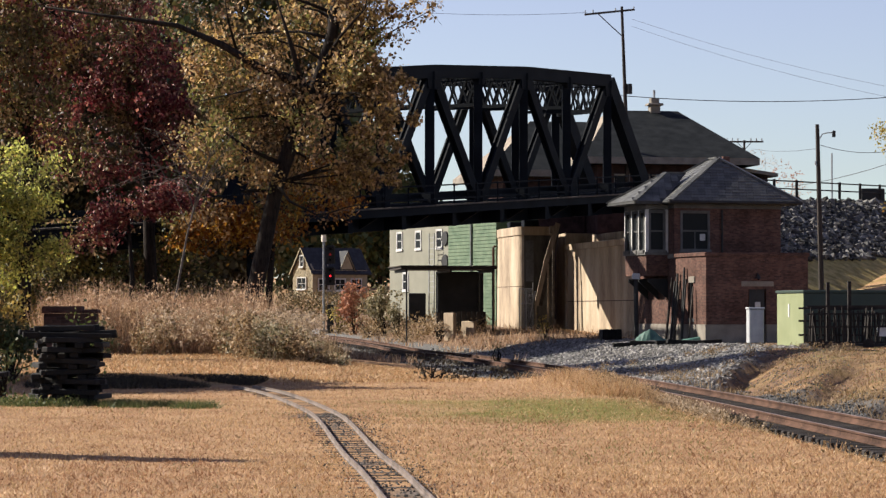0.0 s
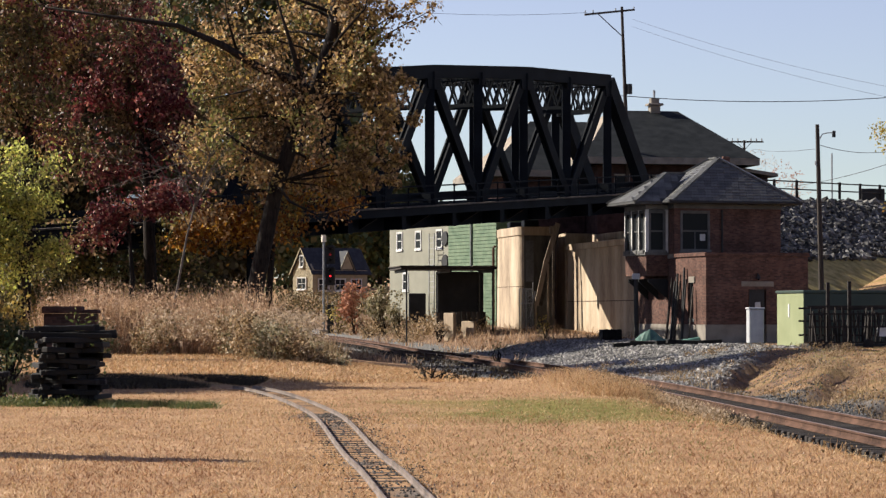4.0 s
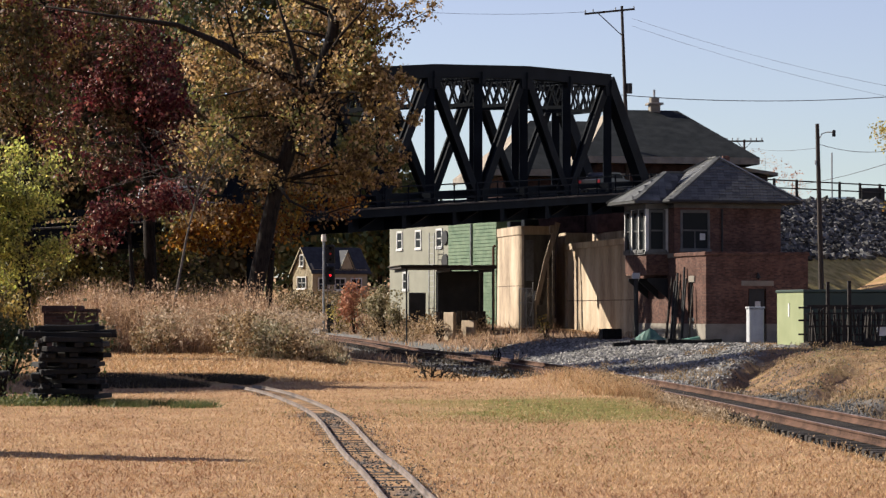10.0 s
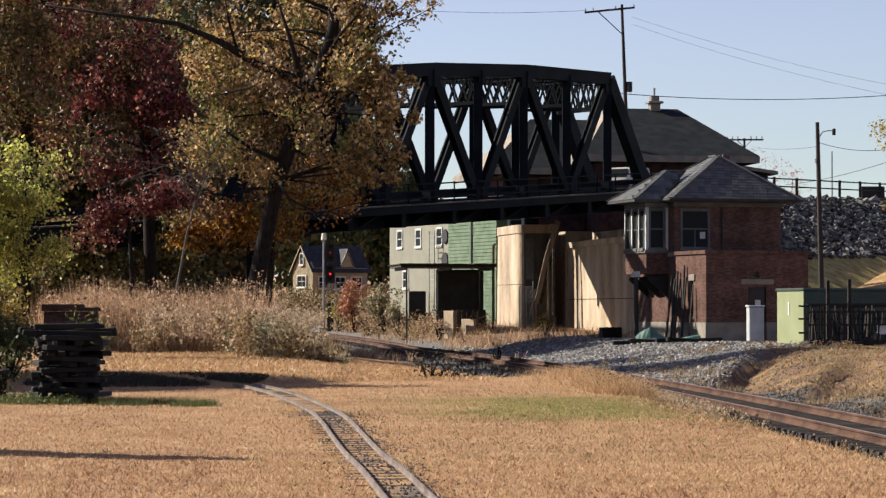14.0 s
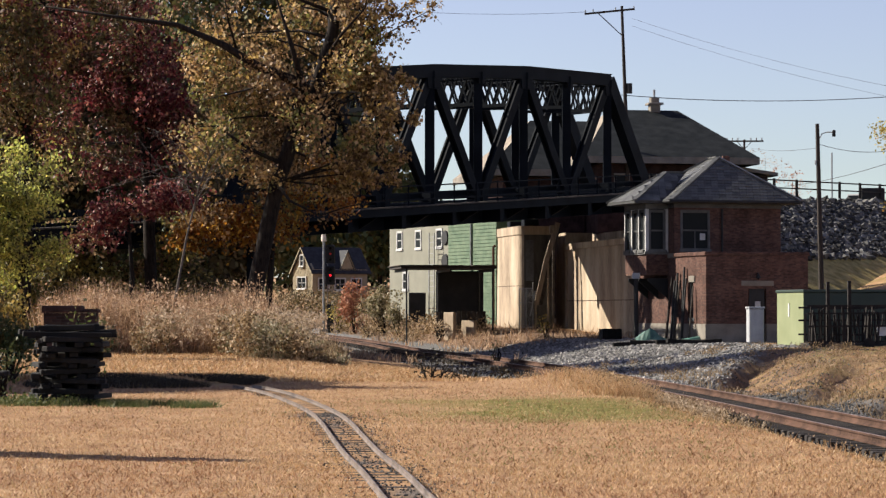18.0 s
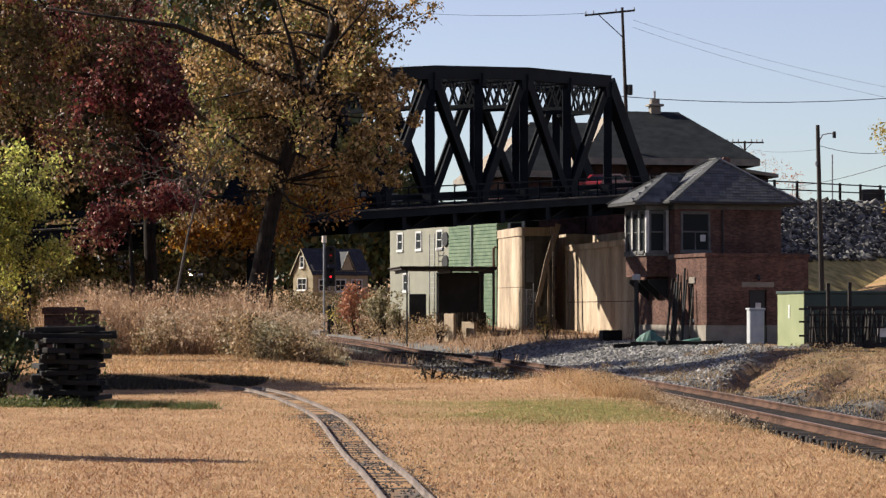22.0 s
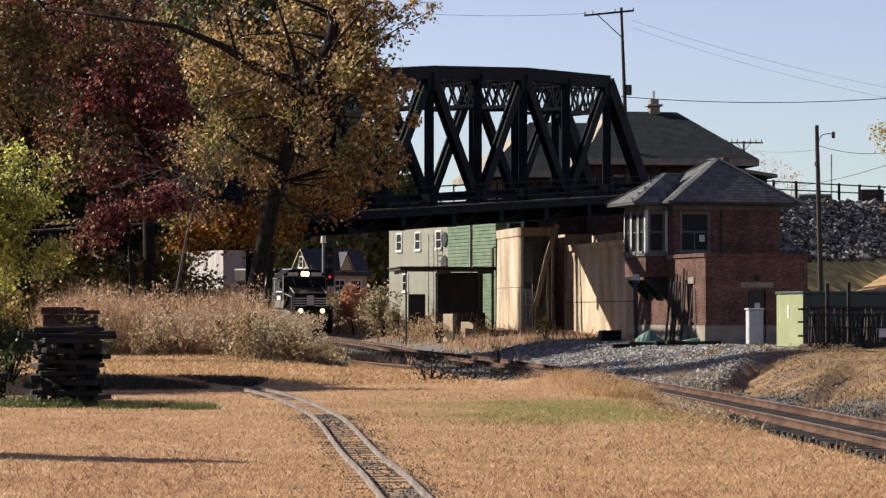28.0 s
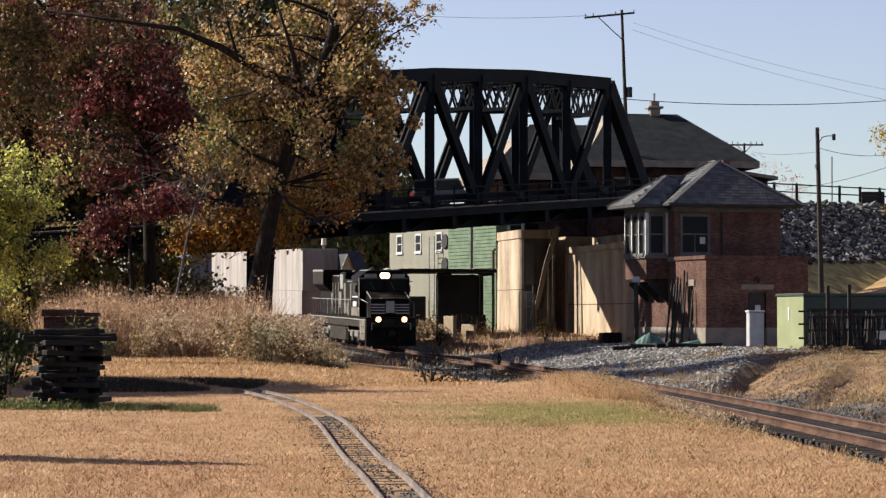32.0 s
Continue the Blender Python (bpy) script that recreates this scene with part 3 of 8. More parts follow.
# shade between the stones is put into this dark base colour
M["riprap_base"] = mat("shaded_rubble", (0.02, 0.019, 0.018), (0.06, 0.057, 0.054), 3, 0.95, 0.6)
M["rock"] = mat("grey_rubble_stone", (0.045, 0.044, 0.043), (0.18, 0.176, 0.166), 1.5, 0.9, 0.5, island=0.75, spec=0.1)
embankment()


def rocks(name, spots, material, label, category):
    """Many loose angular stones in one mesh."""
    base = np.array([(1, 0, 0), (-1, 0, 0), (0, 1, 0), (0, -1, 0), (0, 0, 1), (0, 0, -1)], float)
    tri = [(0, 2, 4), (2, 1, 4), (1, 3, 4), (3, 0, 4), (2, 0, 5), (1, 2, 5), (3, 1, 5), (0, 3, 5)]
    v, f = [], []
    for (x, y, z, r) in spots:
        q = Euler((random.random() * 6, random.random() * 6, random.random() * 6)).to_matrix()
        o = len(v)
        for c in base:
            w = q @ Vector(c * r * np.random.uniform(0.65, 1.2, 3))
            v.append((x + w.x, y + w.y, z + w.z * 0.8))
        f += [(a + o, b + o, c + o) for a, b, c in tri]
    b = Build()
    b.v, b.f = v, f
    return solid(name, b, material, label, category, kind="stuff")


def riprap():
    out = []
    for _ in range(4300):
        s, k = random.uniform(24, 76), random.random() * 0.74
        off, dz = -1.9 - 11.5 * k, -0.1 - 6.0 * k
        p = bridge_point(s, off, dz)
        out.append((p.x, p.y, p.z + 0.05, random.choice((0.16, 0.22, 0.3, 0.4)) * random.uniform(0.7, 1.2)))
    rocks("rubble", out, M["rock"], "pale grey broken rubble stones on the road bank", "stones")


riprap()


# ---- signal tower ----
def wall_with_openings(b, w, z0, z1, t, holes):
    """A wall in the xz plane, w wide, t thick behind y=0, with rectangular holes (x0, x1, z0, z1)."""
    xs = sorted({0, w, *[h[0] for h in holes], *[h[1] for h in holes]})
    zs = sorted({z0, z1, *[h[2] for h in holes], *[h[3] for h in holes]})
    for i in range(len(xs) - 1):
        for j in range(len(zs) - 1):
            cx, cz = (xs[i] + xs[i + 1]) / 2, (zs[j] + zs[j + 1]) / 2
            if not any(h[0] < cx < h[1] and h[2] < cz < h[3] for h in holes):
                b.box(xs[i], xs[i + 1], 0, t, zs[j], zs[j + 1])
    bm = bmesh.new()
    vs = [bm.verts.new(p) for p in b.v]
    for q in b.f:
        bm.faces.new([vs[i] for i in q])
    bmesh.ops.remove_doubles(bm, verts=bm.verts, dist=0.001)
    seen, gone = {}, []
    for fc in bm.faces:
        key = tuple(sorted((round(v.co.x, 3), round(v.co.y, 3), round(v.co.z, 3)) for v in fc.verts))
        if key in seen:
            gone += [fc, seen[key]]
        seen[key] = fc
    bmesh.ops.delete(bm, geom=list(set(gone)), context="FACES_ONLY")
    bm.verts.index_update()
    b.v = [tuple(v.co) for v in bm.verts]
    b.f = [tuple(v.index for v in fc.verts) for fc in bm.faces]
    bm.free()


def sash_window(parent, m, w, h, rows=2, cols=1, material="white", pane_top=False):
    """A framed sash window in the xz plane with its lower left corner at m."""
    win = Build()
    f = 0.11
    win.box(-f, 0, -0.05, 0.12, -f, h + f).box(w, w + f, -0.05, 0.12, -f, h + f).box(0, w, -0.05, 0.12, h, h + f)
    fr = part("window", win, M[material], parent, m=m)
    part("window_sill", Build().box(-f - 0.05, w + f + 0.05, -0.14, 0.1, -f - 0.06, -0.004), M[material], fr)
    for r in range(rows):
        for c in range(cols):
            x0, z0 = w * c / cols, h * r / rows
            y = 0.04 if r < rows / 2 else 0.01
            if pane_top and r == rows - 1:
                if c == 0:
                    part("pane", Build().box(0.03, w - 0.03, y + 0.02, y + 0.03, z0 + 0.03, h - 0.03), M["glass"], fr)
                    part("sash", Build().box(0, 0.03, y, y + 0.045, z0, h).box(w - 0.03, w, y, y + 0.045, z0, h).box(0.03, w - 0.03, y, y + 0.045, z0, z0 + 0.05).box(0.03, w - 0.03, y, y + 0.045, h - 0.04, h), M[material], fr)
                continue
            part("pane", Build().box(x0 + 0.03, x0 + w / cols - 0.03, y + 0.02, y + 0.03, z0 + 0.03, z0 + h / rows - 0.03), M["glass"], fr)
            s = Build()
            s.box(x0, x0 + 0.03, y, y + 0.045, z0, z0 + h / rows).box(x0 + w / cols - 0.03, x0 + w / cols, y, y + 0.045, z0, z0 + h / rows)
            s.box(x0 + 0.03, x0 + w / cols - 0.03, y, y + 0.045, z0, z0 + 0.035).box(x0 + 0.03, x0 + w / cols - 0.03, y, y + 0.045, z0 + h / rows - 0.035, z0 + h / rows)
            part("sash", s, M[material], fr)
    return fr


def hip_roof(x0, x1, y0, y1, z, rise, ridge0, ridge1, thick=0.12):
    """Hip roof with its ridge along y from ridge0 to ridge1."""
    xm = (x0 + x1) / 2
    b = Build()
    vs = [(x0, y0, z), (x1, y0, z), (x1, y1, z), (x0, y1, z), (xm, ridge0, z + rise), (xm, ridge1, z + rise)]
    vs += [(x, y, q - thick) for x, y, q in vs[:4]]
    b.add(vs, [(0, 1, 4), (1, 2, 5, 4), (2, 3, 5), (3, 0, 4, 5), (0, 6, 7, 1), (1, 7, 8, 2), (2, 8, 9, 3), (3, 9, 6, 0), (6, 9, 8, 7)])
    return b


def slate_roof(roof, x0, x1, y0, y1, z, rise, r0, r1, singly):
    """Slates on the near and the left slope of a hip roof; those of the near slope are single pieces."""
    xm = (x0 + x1) / 2
    one = Build().add([(-0.19, 0, 0.012), (0.19, 0, 0.012), (0.19, 0.40, 0.0), (-0.19, 0.40, 0.0), (-0.19, 0, 0.035), (0.19, 0, 0.035), (0.19, 0.40, 0.012), (-0.19, 0.40, 0.012)],
                      [(0, 3, 2, 1), (4, 5, 6, 7), (0, 1, 5, 4), (1, 2, 6, 5), (2, 3, 7, 6), (3, 0, 4, 7)])
    me = one.mesh("slate", M["slate"])
    rest = Build()
    for face in (0, 1):
        if face == 0:
            o, a, n, width, apex0, apex1 = Vector((x0, y0, z)), Vector((1, 0, 0)), Vector((xm, r0, z + rise)) - Vector((xm, y0, z)), x1 - x0, xm - x0, xm - x0
        else:
            o, a, n, width, apex0, apex1 = Vector((x0, y1, z)), Vector((0, -1, 0)), Vector((xm, r0, z + rise)) - Vector((x0, r0, z)), y1 - y0, y1 - r1, y1 - r0
        length = n.length
        n = n.normalized()
        up = a.cross(n)
        m3 = Matrix((a, n, up)).transposed()
        rows = int(length / 0.29)
        for j in range(rows):
            k = j / rows
            lo, hi = apex0 * k + 0.22, width - (width - apex1) * k - 0.2
            c = lo + (0.19 if j % 2 else 0.02)
            while c < hi:
                p = o + a * c + n * (0.29 * j) + up * 0.002
                m = Matrix.Translation(p + up * random.uniform(0, 0.012)) @ (m3.to_4x4()) @ pose(0, 0, 0, 0, 0, random.uniform(-1.5, 1.5))
                if face == 0 and singly:
                    part("slate", me, None, roof, m=m)
                else:
                    rest.add([m @ Vector(v) for v in one.v], one.f)
                c += 0.395
    for a, c in (((x0, y0, z), (xm, r0, z + rise)), ((x1, y0, z), (xm, r0, z + rise)), ((x0, y1, z), (xm, r1, z + rise)), ((xm, r0, z + rise), (xm, r1, z + rise))):
        part("hip_cap", Build().beam(Vector(a) + Vector((0, 0, 0.03)), Vector(c) + Vector((0, 0, 0.03)), 0.30, 0.08), M["slate_many"], roof)
    ob = part("slate_covering", rest, M["slate_many"], roof)
    tagged(ob, kind="stuff")


def slates_on(rest, p0, p1, p2, p3):
    """Courses of slates on a slope from the eave p0 to p1 up to p3 to p2."""
    up = (p1 - p0).cross(p3 - p0).normalized()
    n = up.cross((p1 - p0).normalized())
    rows = max(1, int((p3 - p0).dot(n) / 0.29))
    for j in range(rows):
        k = j / rows
        a, b = p0.lerp(p3, k), p1.lerp(p2, k)
        d = b - a
        c = 0.1 + 0.19 * (j % 2)
        while c < d.length - 0.12:
            o = a + d.normalized() * c + up * random.uniform(0.004, 0.016)
            u = d.normalized()
            q = [o - u * 0.19, o + u * 0.19, o + u * 0.19 + n * 0.4, o - u * 0.19 + n * 0.4]
            rest.add(q + [v + up * 0.022 for v in q], [(0, 3, 2, 1), (4, 5, 6, 7), (0, 1, 5, 4), (1, 2, 6, 5), (2, 3, 7, 6), (3, 0, 4, 7)])
            c += 0.395


M["slate_many"] = mat("slate_courses", (0.05, 0.052, 0.05), (0.14, 0.14, 0.132), 1.2, 0.5, 0.2, fine=14, island=0.28, spec=0.4)
M["baypaint"] = mat("dull_grey_paint", (0.10, 0.10, 0.096), (0.20, 0.195, 0.185), 2, 0.7, 0.1)
TOWER = Matrix(((0.955, -0.189, 0, 13.4), (0.2955, 0.611, 0, 128.0), (0, 0, 1, 0.0), (0, 0, 0, 1)))


M["sash"] = mat("worn_grey_sash_paint", (0.09, 0.09, 0.088), (0.17, 0.168, 0.162), 2, 0.7, 0.1, spec=0.1)


def signal_tower():
    tw = thing("signal_tower", TOWER, "old two-storey red brick railway signal tower with slate hip roof", "building")
    # one-storey annex in front: x 0..5.7, y 0..6.5
    b = Build()
    wall_with_openings(b, 5.7, 0.95, 4.45, 0.3, [(2.35, 3.35, 0.95, 2.75)])
    part("annex_front_wall", b, M["brick"], tw)
    side = Matrix(((0, 1, 0, 0), (1, 0, 0, 0), (0, 0, 1, 0), (0, 0, 0, 1)))
    b = Build()
    wall_with_openings(b, 6.2, 0.95, 4.45, 0.3, [(2.3, 3.3, 1.25, 3.1)])
    part("annex_side_wall", b, M["brick"], tw, m=side @ Matrix.Translation((0.3, 0, 0)))
    part("annex_right_wall", Build().box(5.4, 5.7, 0.304, 6.5, 0.95, 4.45), M["brick"], tw)
    part("annex_plinth", Build().box(-0.05, 2.35, -0.05, 6.5, -0.8, 0.946).box(3.35, 5.75, -0.05, 6.5, -0.8, 0.946).box(2.35, 3.35, 0.2, 6.5, -0.8, 0.946), M["stone"], tw, "pale concrete base course")
    part("annex_parapet", Build().chamfer(-0.08, 5.78, -0.08, 6.49, 4.454, 4.64, 0.03), M["brick"], tw)
    part("lintel", Build().chamfer(1.95, 3.75, -0.06, 0.1, 2.9, 3.16, 0.02), M["stone"], tw, "pale stone door lintel")
    dr = part("door", Build().box(2.42, 3.28, 0.12, 0.17, 0.0, 2.75), M["dark"], tw, "dark painted plank door")
    part("notice", Build().box(2.75, 3.05, 0.105, 0.116, 1.75, 2.1), M["white"], dr, "pale paper notice on the door")
    sash_window(tw, side @ pose(2.6, 0.12, 1.25), 0.9, 1.85, 2, 1, "sash")
    part("window_head", Build().chamfer(-0.06, 0.1, 2.2, 3.4, 3.104, 3.42, 0.02), M["stone"], tw)
    lamp = part("door_lamp", Build().cyl(2.85, -0.2, 3.3, 3.5, 0.16, 10, 0.05).beam((2.85, -0.2, 3.5), (2.85, 0.0, 3.55), 0.04, 0.04), M["dark"], tw)
    part("lamp_bulb", Build().tube([(2.85, -0.2, 3.22), (2.85, -0.2, 3.3)], [0.04, 0.06], 8), M["glass"], lamp)
    # main block: x 0..6.1, y 6.5..15
    part("main_lower_wall", Build().box(0.0, 0.35, 6.504, 15, 0.95, 4.4).box(0.35, 6.1, 14.6, 15, 0.95, 4.4).box(5.75, 6.1, 6.504, 14.6, 0.95, 4.4), M["brick"], tw)
    part("main_plinth", Build().box(-0.05, 6.15, 6.504, 15.05, -0.8, 0.946), M["stone"], tw)
    b = Build()
    wall_with_openings(b, 6.1, 4.65, 7.05, 0.3, [(0.42, 1.95, 4.85, 6.85)])
    part("upper_front_wall", b, M["brick"], tw, m=Matrix.Translation((0, 6.55, 0)))
    for a in ((0, 0.3, 6.854, 7.8), (0, 0.3, 12.6, 15), (5.8, 6.1, 6.854, 15), (0.304, 5.796, 14.7, 15)):
        part("upper_side_wall", Build().box(*a, 4.65, 7.05), M["brick"], tw)
    part("band_course", Build().box(-0.06, 6.16, 6.495, 15.06, 4.404, 4.646), M["stone"], tw)
    part("upper_floor", Build().box(0.304, 5.796, 6.854, 14.69, 4.65, 4.72), M["wood"], tw)
    part("frieze", Build().box(-0.05, 6.15, 6.5, 15.05, 7.054, 7.28), M["sash"], tw, "grey painted eaves board")
    sash_window(tw, pose(0.45, 6.55, 4.88), 1.46, 1.94, 2, 2, "sash", True)
    part("notice", Build().box(1.45, 1.75, 6.535, 6.545, 5.35, 5.7), M["white"], tw, "pale notice in the window")
    part("downpipe", Build().tube([(2.7, 6.45, 4.6), (2.7, 6.45, 7.0)], [0.06, 0.06], 8), M["dark"], tw)
    # bay over the track side
    bay = part("bay", Build().box(-1.36, 0.0, 7.74, 12.66, 4.6, 4.75), M["baypaint"], tw, "projecting timber bay with sash windows")
    part("bay_head", Build().box(-1.3, 0, 7.8, 12.6, 7.0, 7.25), M["baypaint"], bay)
    for x, y in ((-1.3, 7.8), (-0.2, 7.8), (-1.3, 9.3), (-1.3, 10.9), (-1.3, 12.4)):
        part("mullion", Build().box(x, x + 0.18, y, y + 0.2, 4.754, 6.996), M["white"], bay, "worn white painted mullion")
    sash_window(tw, pose(-1.02, 7.83, 4.85), 0.74, 2.0, 2, 1, "sash", True)
    for y in (8.12, 9.66, 11.25):
        sash_window(tw, Matrix(((0, 1, 0, -1.27), (-1, 0, 0, y + 1.06), (0, 0, 1, 4.85), (0, 0, 0, 1))), 1.0, 2.0, 2, 1, "sash")
    part("bay_apron", Build().box(-1.26, -0.02, 7.84, 12.56, 3.5, 4.596), M["brick"], tw)
    for y in (7.9, 10.0, 12.3):
        part("bracket", Build().poly([(0, 0, 0), (-1.1, 0, 0), (-1.1, 0, -0.15), (0, 0, -1.1)], (-0.02, y, 3.346), (-0.02, y + 0.16, 3.346)), M["dark"], tw)
    # roofs
    main = part("roof", hip_roof(-0.45, 7.05, 5.6, 15.9, 7.42, 2.42, 9.4, 11.0), M["slate_under"], tw, "grey slate hip roof")
    slate_roof(main, -0.45, 7.05, 5.6, 15.9, 7.42, 2.42, 9.4, 11.0, True)
    A, B, V0, V1 = Vector((-2.1, 7.1, 7.4)), Vector((-2.1, 13.3, 7.4)), Vector((-0.4, 7.1, 7.4)), Vector((-0.4, 13.3, 7.4))
    R0, R1 = Vector((0.35, 9.81, 8.99)), Vector((1.5, 9.81, 8.99))
    low = Vector((0, 0, -0.12))
    bayr = part("bay_roof", Build().add([A, B, V0, V1, R0, R1, A + low, B + low, V0 + low, V1 + low], [(0, 2, 5, 4), (1, 0, 4), (3, 1, 4, 5), (0, 6, 8, 2), (1, 7, 6, 0), (3, 9, 7, 1), (6, 7, 9, 8)]), M["slate_under"], tw, "lower slate roof over the bay")
    rest = Build()
    slates_on(rest, A, V0, R1, R0)
    slates_on(rest, B, A, R0, R0)
    tagged(part("slate_covering", rest, M["slate_many"], bayr), kind="stuff")
    for p, q in ((A, R0), (R0, R1), (B, R0)):
        part("hip_cap", Build().beam(p + Vector((0, 0, 0.04)), q + Vector((0, 0, 0.04)), 0.26, 0.08), M["slate_many"], bayr)
    part("gutter", Build().tube([(-0.48, 5.55, 7.36), (7.08, 5.55, 7.36)], [0.07, 0.07], 6).tube([(-0.48, 5.55, 7.36), (-0.48, 7.1, 7.36)], [0.07, 0.07], 6), M["dark"], tw)
    part("soffit", Build().box(-0.4, 7.0, 5.65, 15.85, 7.284, 7.296), M["sash"], tw)
    part("soffit", Build().box(-2.05, -0.404, 7.15, 13.25, 7.262, 7.274), M["sash"], tw)
    part("chimney_stub", Build().chamfer(4.6, 5.0, 13.0, 13.4, 9.0, 10.1, 0.03), M["brick"], tw)
    return tw


tower = signal_tower()

# ---- depot behind ----
DEPOT = Matrix(((0.985, -0.17, 0, 5.0), (0.17, 0.985, 0, 184.0), (0, 0, 1, 0.0), (0, 0, 0, 1)))


def depot_block(dp, x0, x1, y0, y1, e, r0, r1, ry, rz):
    """Walls, eaves board and hip roof with its ridge from r0 to r1 at the depth ry."""
    o = 1.3
    for a in ((x0, x1, y0, y0 + 0.4), (x0, x1, y1 - 0.4, y1), (x0, x0 + 0.4, y0 + 0.404, y1 - 0.404), (x1 - 0.4, x1, y0 + 0.404, y1 - 0.404)):
        # walls take the dark joint tone, so their shade is in the colour
        part("wall", Build().box(*a, 1.0, e - 0.5), M["joint_and_shaded_brick"], dp)
    b = Build()
    b.add([(x0 - o, y0 - o, e), (x1 + o, y0 - o, e), (x1 + o, y1 + o, e), (x0 - o, y1 + o, e), (r0, ry, rz), (r1, ry, rz)], [(0, 1, 5, 4), (1, 2, 5), (2, 3, 4, 5), (0, 3, 2, 1)])
    part("roof", b, M["depot_slate"], dp, "dark slate hip roof")
    # the left hip gets a paler colour that stands for sun on it
    part("end_slope", Build().add([(x0 - o, y0 - o, e), (x0 - o, y1 + o, e), (r0, ry, rz)], [(1, 0, 2)]), M["lit_slope"], dp, "tan end slope with sunlight put into its colour")
    part("fascia", Build().box(x0 - o, x1 + o, y0 - o - 0.02, y0 - o + 0.15, e - 0.5, e - 0.004), M["stone"], dp, "pale eaves board")
    part("fascia", Build().box(x0 - o - 0.02, x0 - o + 0.15, y0 - o + 0.154, y1 + o, e - 0.5, e - 0.004), M["stone"], dp)
    part("fascia", Build().box(x1 + o - 0.15, x1 + o + 0.02, y0 - o + 0.154, y1 + o, e - 0.5, e - 0.004), M["stone"], dp)


def depot():
    dp = thing("depot", DEPOT, "large dark brick station building with broad hip roofs", "building")
    depot_block(dp, 6.6, 17.4, 0.6, 16.0, 13.0, 9.4, 14.8, 8.2, 17.15)
    depot_block(dp, 0.2, 6.5, 4.2, 17.0, 12.2, 3.6, 9.0, 10.5, 16.4)
    ch = part("chimney", Build().chamfer(12.55, 13.35, 7.8, 8.6, 16.9, 17.55, 0.05), M["stone"], dp, "short pale stepped chimney")
    part("chimney_cap", Build().chamfer(12.35, 13.55, 7.6, 8.8, 17.554, 17.72, 0.05).chamfer(12.62, 13.28, 7.87, 8.53, 17.724, 18.15, 0.05), M["stone"], ch)
    part("flue", Build().cyl(12.95, 8.2, 18.154, 18.75, 0.07, 8, 0.1), M["galv"], ch)
    part("side_roof", Build().add([(17.6, 0.2, 12.35), (20.4, 0.2, 11.95), (20.4, 9, 11.95), (17.6, 9, 12.35), (17.6, 0.2, 12.1), (20.4, 0.2, 11.7), (20.4, 9, 11.7), (17.6, 9, 12.1)], [(0, 1, 2, 3), (4, 7, 6, 5), (0, 4, 5, 1), (1, 5, 6, 2), (2, 6, 7, 3), (3, 7, 4, 0)]), M["stone"], dp)
    part("side_wall", Build().box(17.404, 19.8, 0.9, 8.4, 1.0, 11.7), M["joint_and_shaded_brick"], dp)
    for x in (8.0, 10.6, 13.2, 15.6):
        sash_window(dp, pose(x, 0.48, 10.0), 0.95, 1.7, 2, 1, "stone")


depot()


# ---- buildings under and beyond the bridge ----
def warehouse():
    m = Matrix(((0.42, 0.907, 0, -4.05), (-0.907, 0.42, 0, 190.9), (0, 0, 1, 1.7), (0, 0, 0, 1)))
    wh = thing("warehouse", m, "pale cream two-storey building beside green metal-clad block", "building")
    part("wall", Build().box(0, 10.9, 0, 3, -1.2, 6.75), M["cream"], wh)
    g = part("green_wall", Build().box(10.904, 18.8, -0.15, 3, -1.2, 7.0), M["green"], wh, "lapped green board wall")
    for i in range(30):
        part("lap_board", Build().add([(10.92, -0.154, -1.1 + 0.25 * i), (18.78, -0.154, -1.1 + 0.25 * i), (18.78, -0.152, -0.86 + 0.25 * i), (10.92, -0.152, -0.86 + 0.25 * i), (10.92, -0.19, -1.1 + 0.25 * i), (18.78, -0.19, -1.1 + 0.25 * i)], [(4, 5, 2, 3), (0, 1, 5, 4), (0, 4, 3), (1, 2, 5)]), M["green"], g)
    part("roof_edge", Build().box(-0.12, 10.9, -0.16, 3.1, 6.754, 6.9), M["white"], wh)
    for x, z in ((1.5, 4.6), (4.9, 4.6), (8.6, 4.6), (2.6, 1.55)):
        sash_window(wh, pose(x, -0.04, z) @ Matrix.Diagonal((1, 0.35, 1, 1)), 0.85, 1.2, 2, 1)
    part("downpipe", Build().tube([(14.9, -0.25, -1.1), (14.9, -0.25, 6.4)], [0.07, 0.07], 8), M["galv"], wh)
    st = part("iron_stair", Build().beam((8.3, -0.5, -1.0), (8.3, -0.5, 5.6), 0.06, 0.06).beam((9.2, -0.5, -1.0), (9.2, -0.5, 5.6), 0.06, 0.06), M["galv"], wh, "outside iron ladder")
    for i in range(16):
        part("rung", Build().beam((8.3, -0.5, -0.7 + 0.4 * i), (9.2, -0.5, -0.7 + 0.4 * i), 0.04, 0.04), M["galv"], st)
    for z in (5.2, 3.5, 1.95):
        part("vent_fan", Build().tube([(10.1, -0.12, z), (10.1, -0.02, z)], [0.5, 0.55], 18), M["dark"], wh, "round black vent fan")


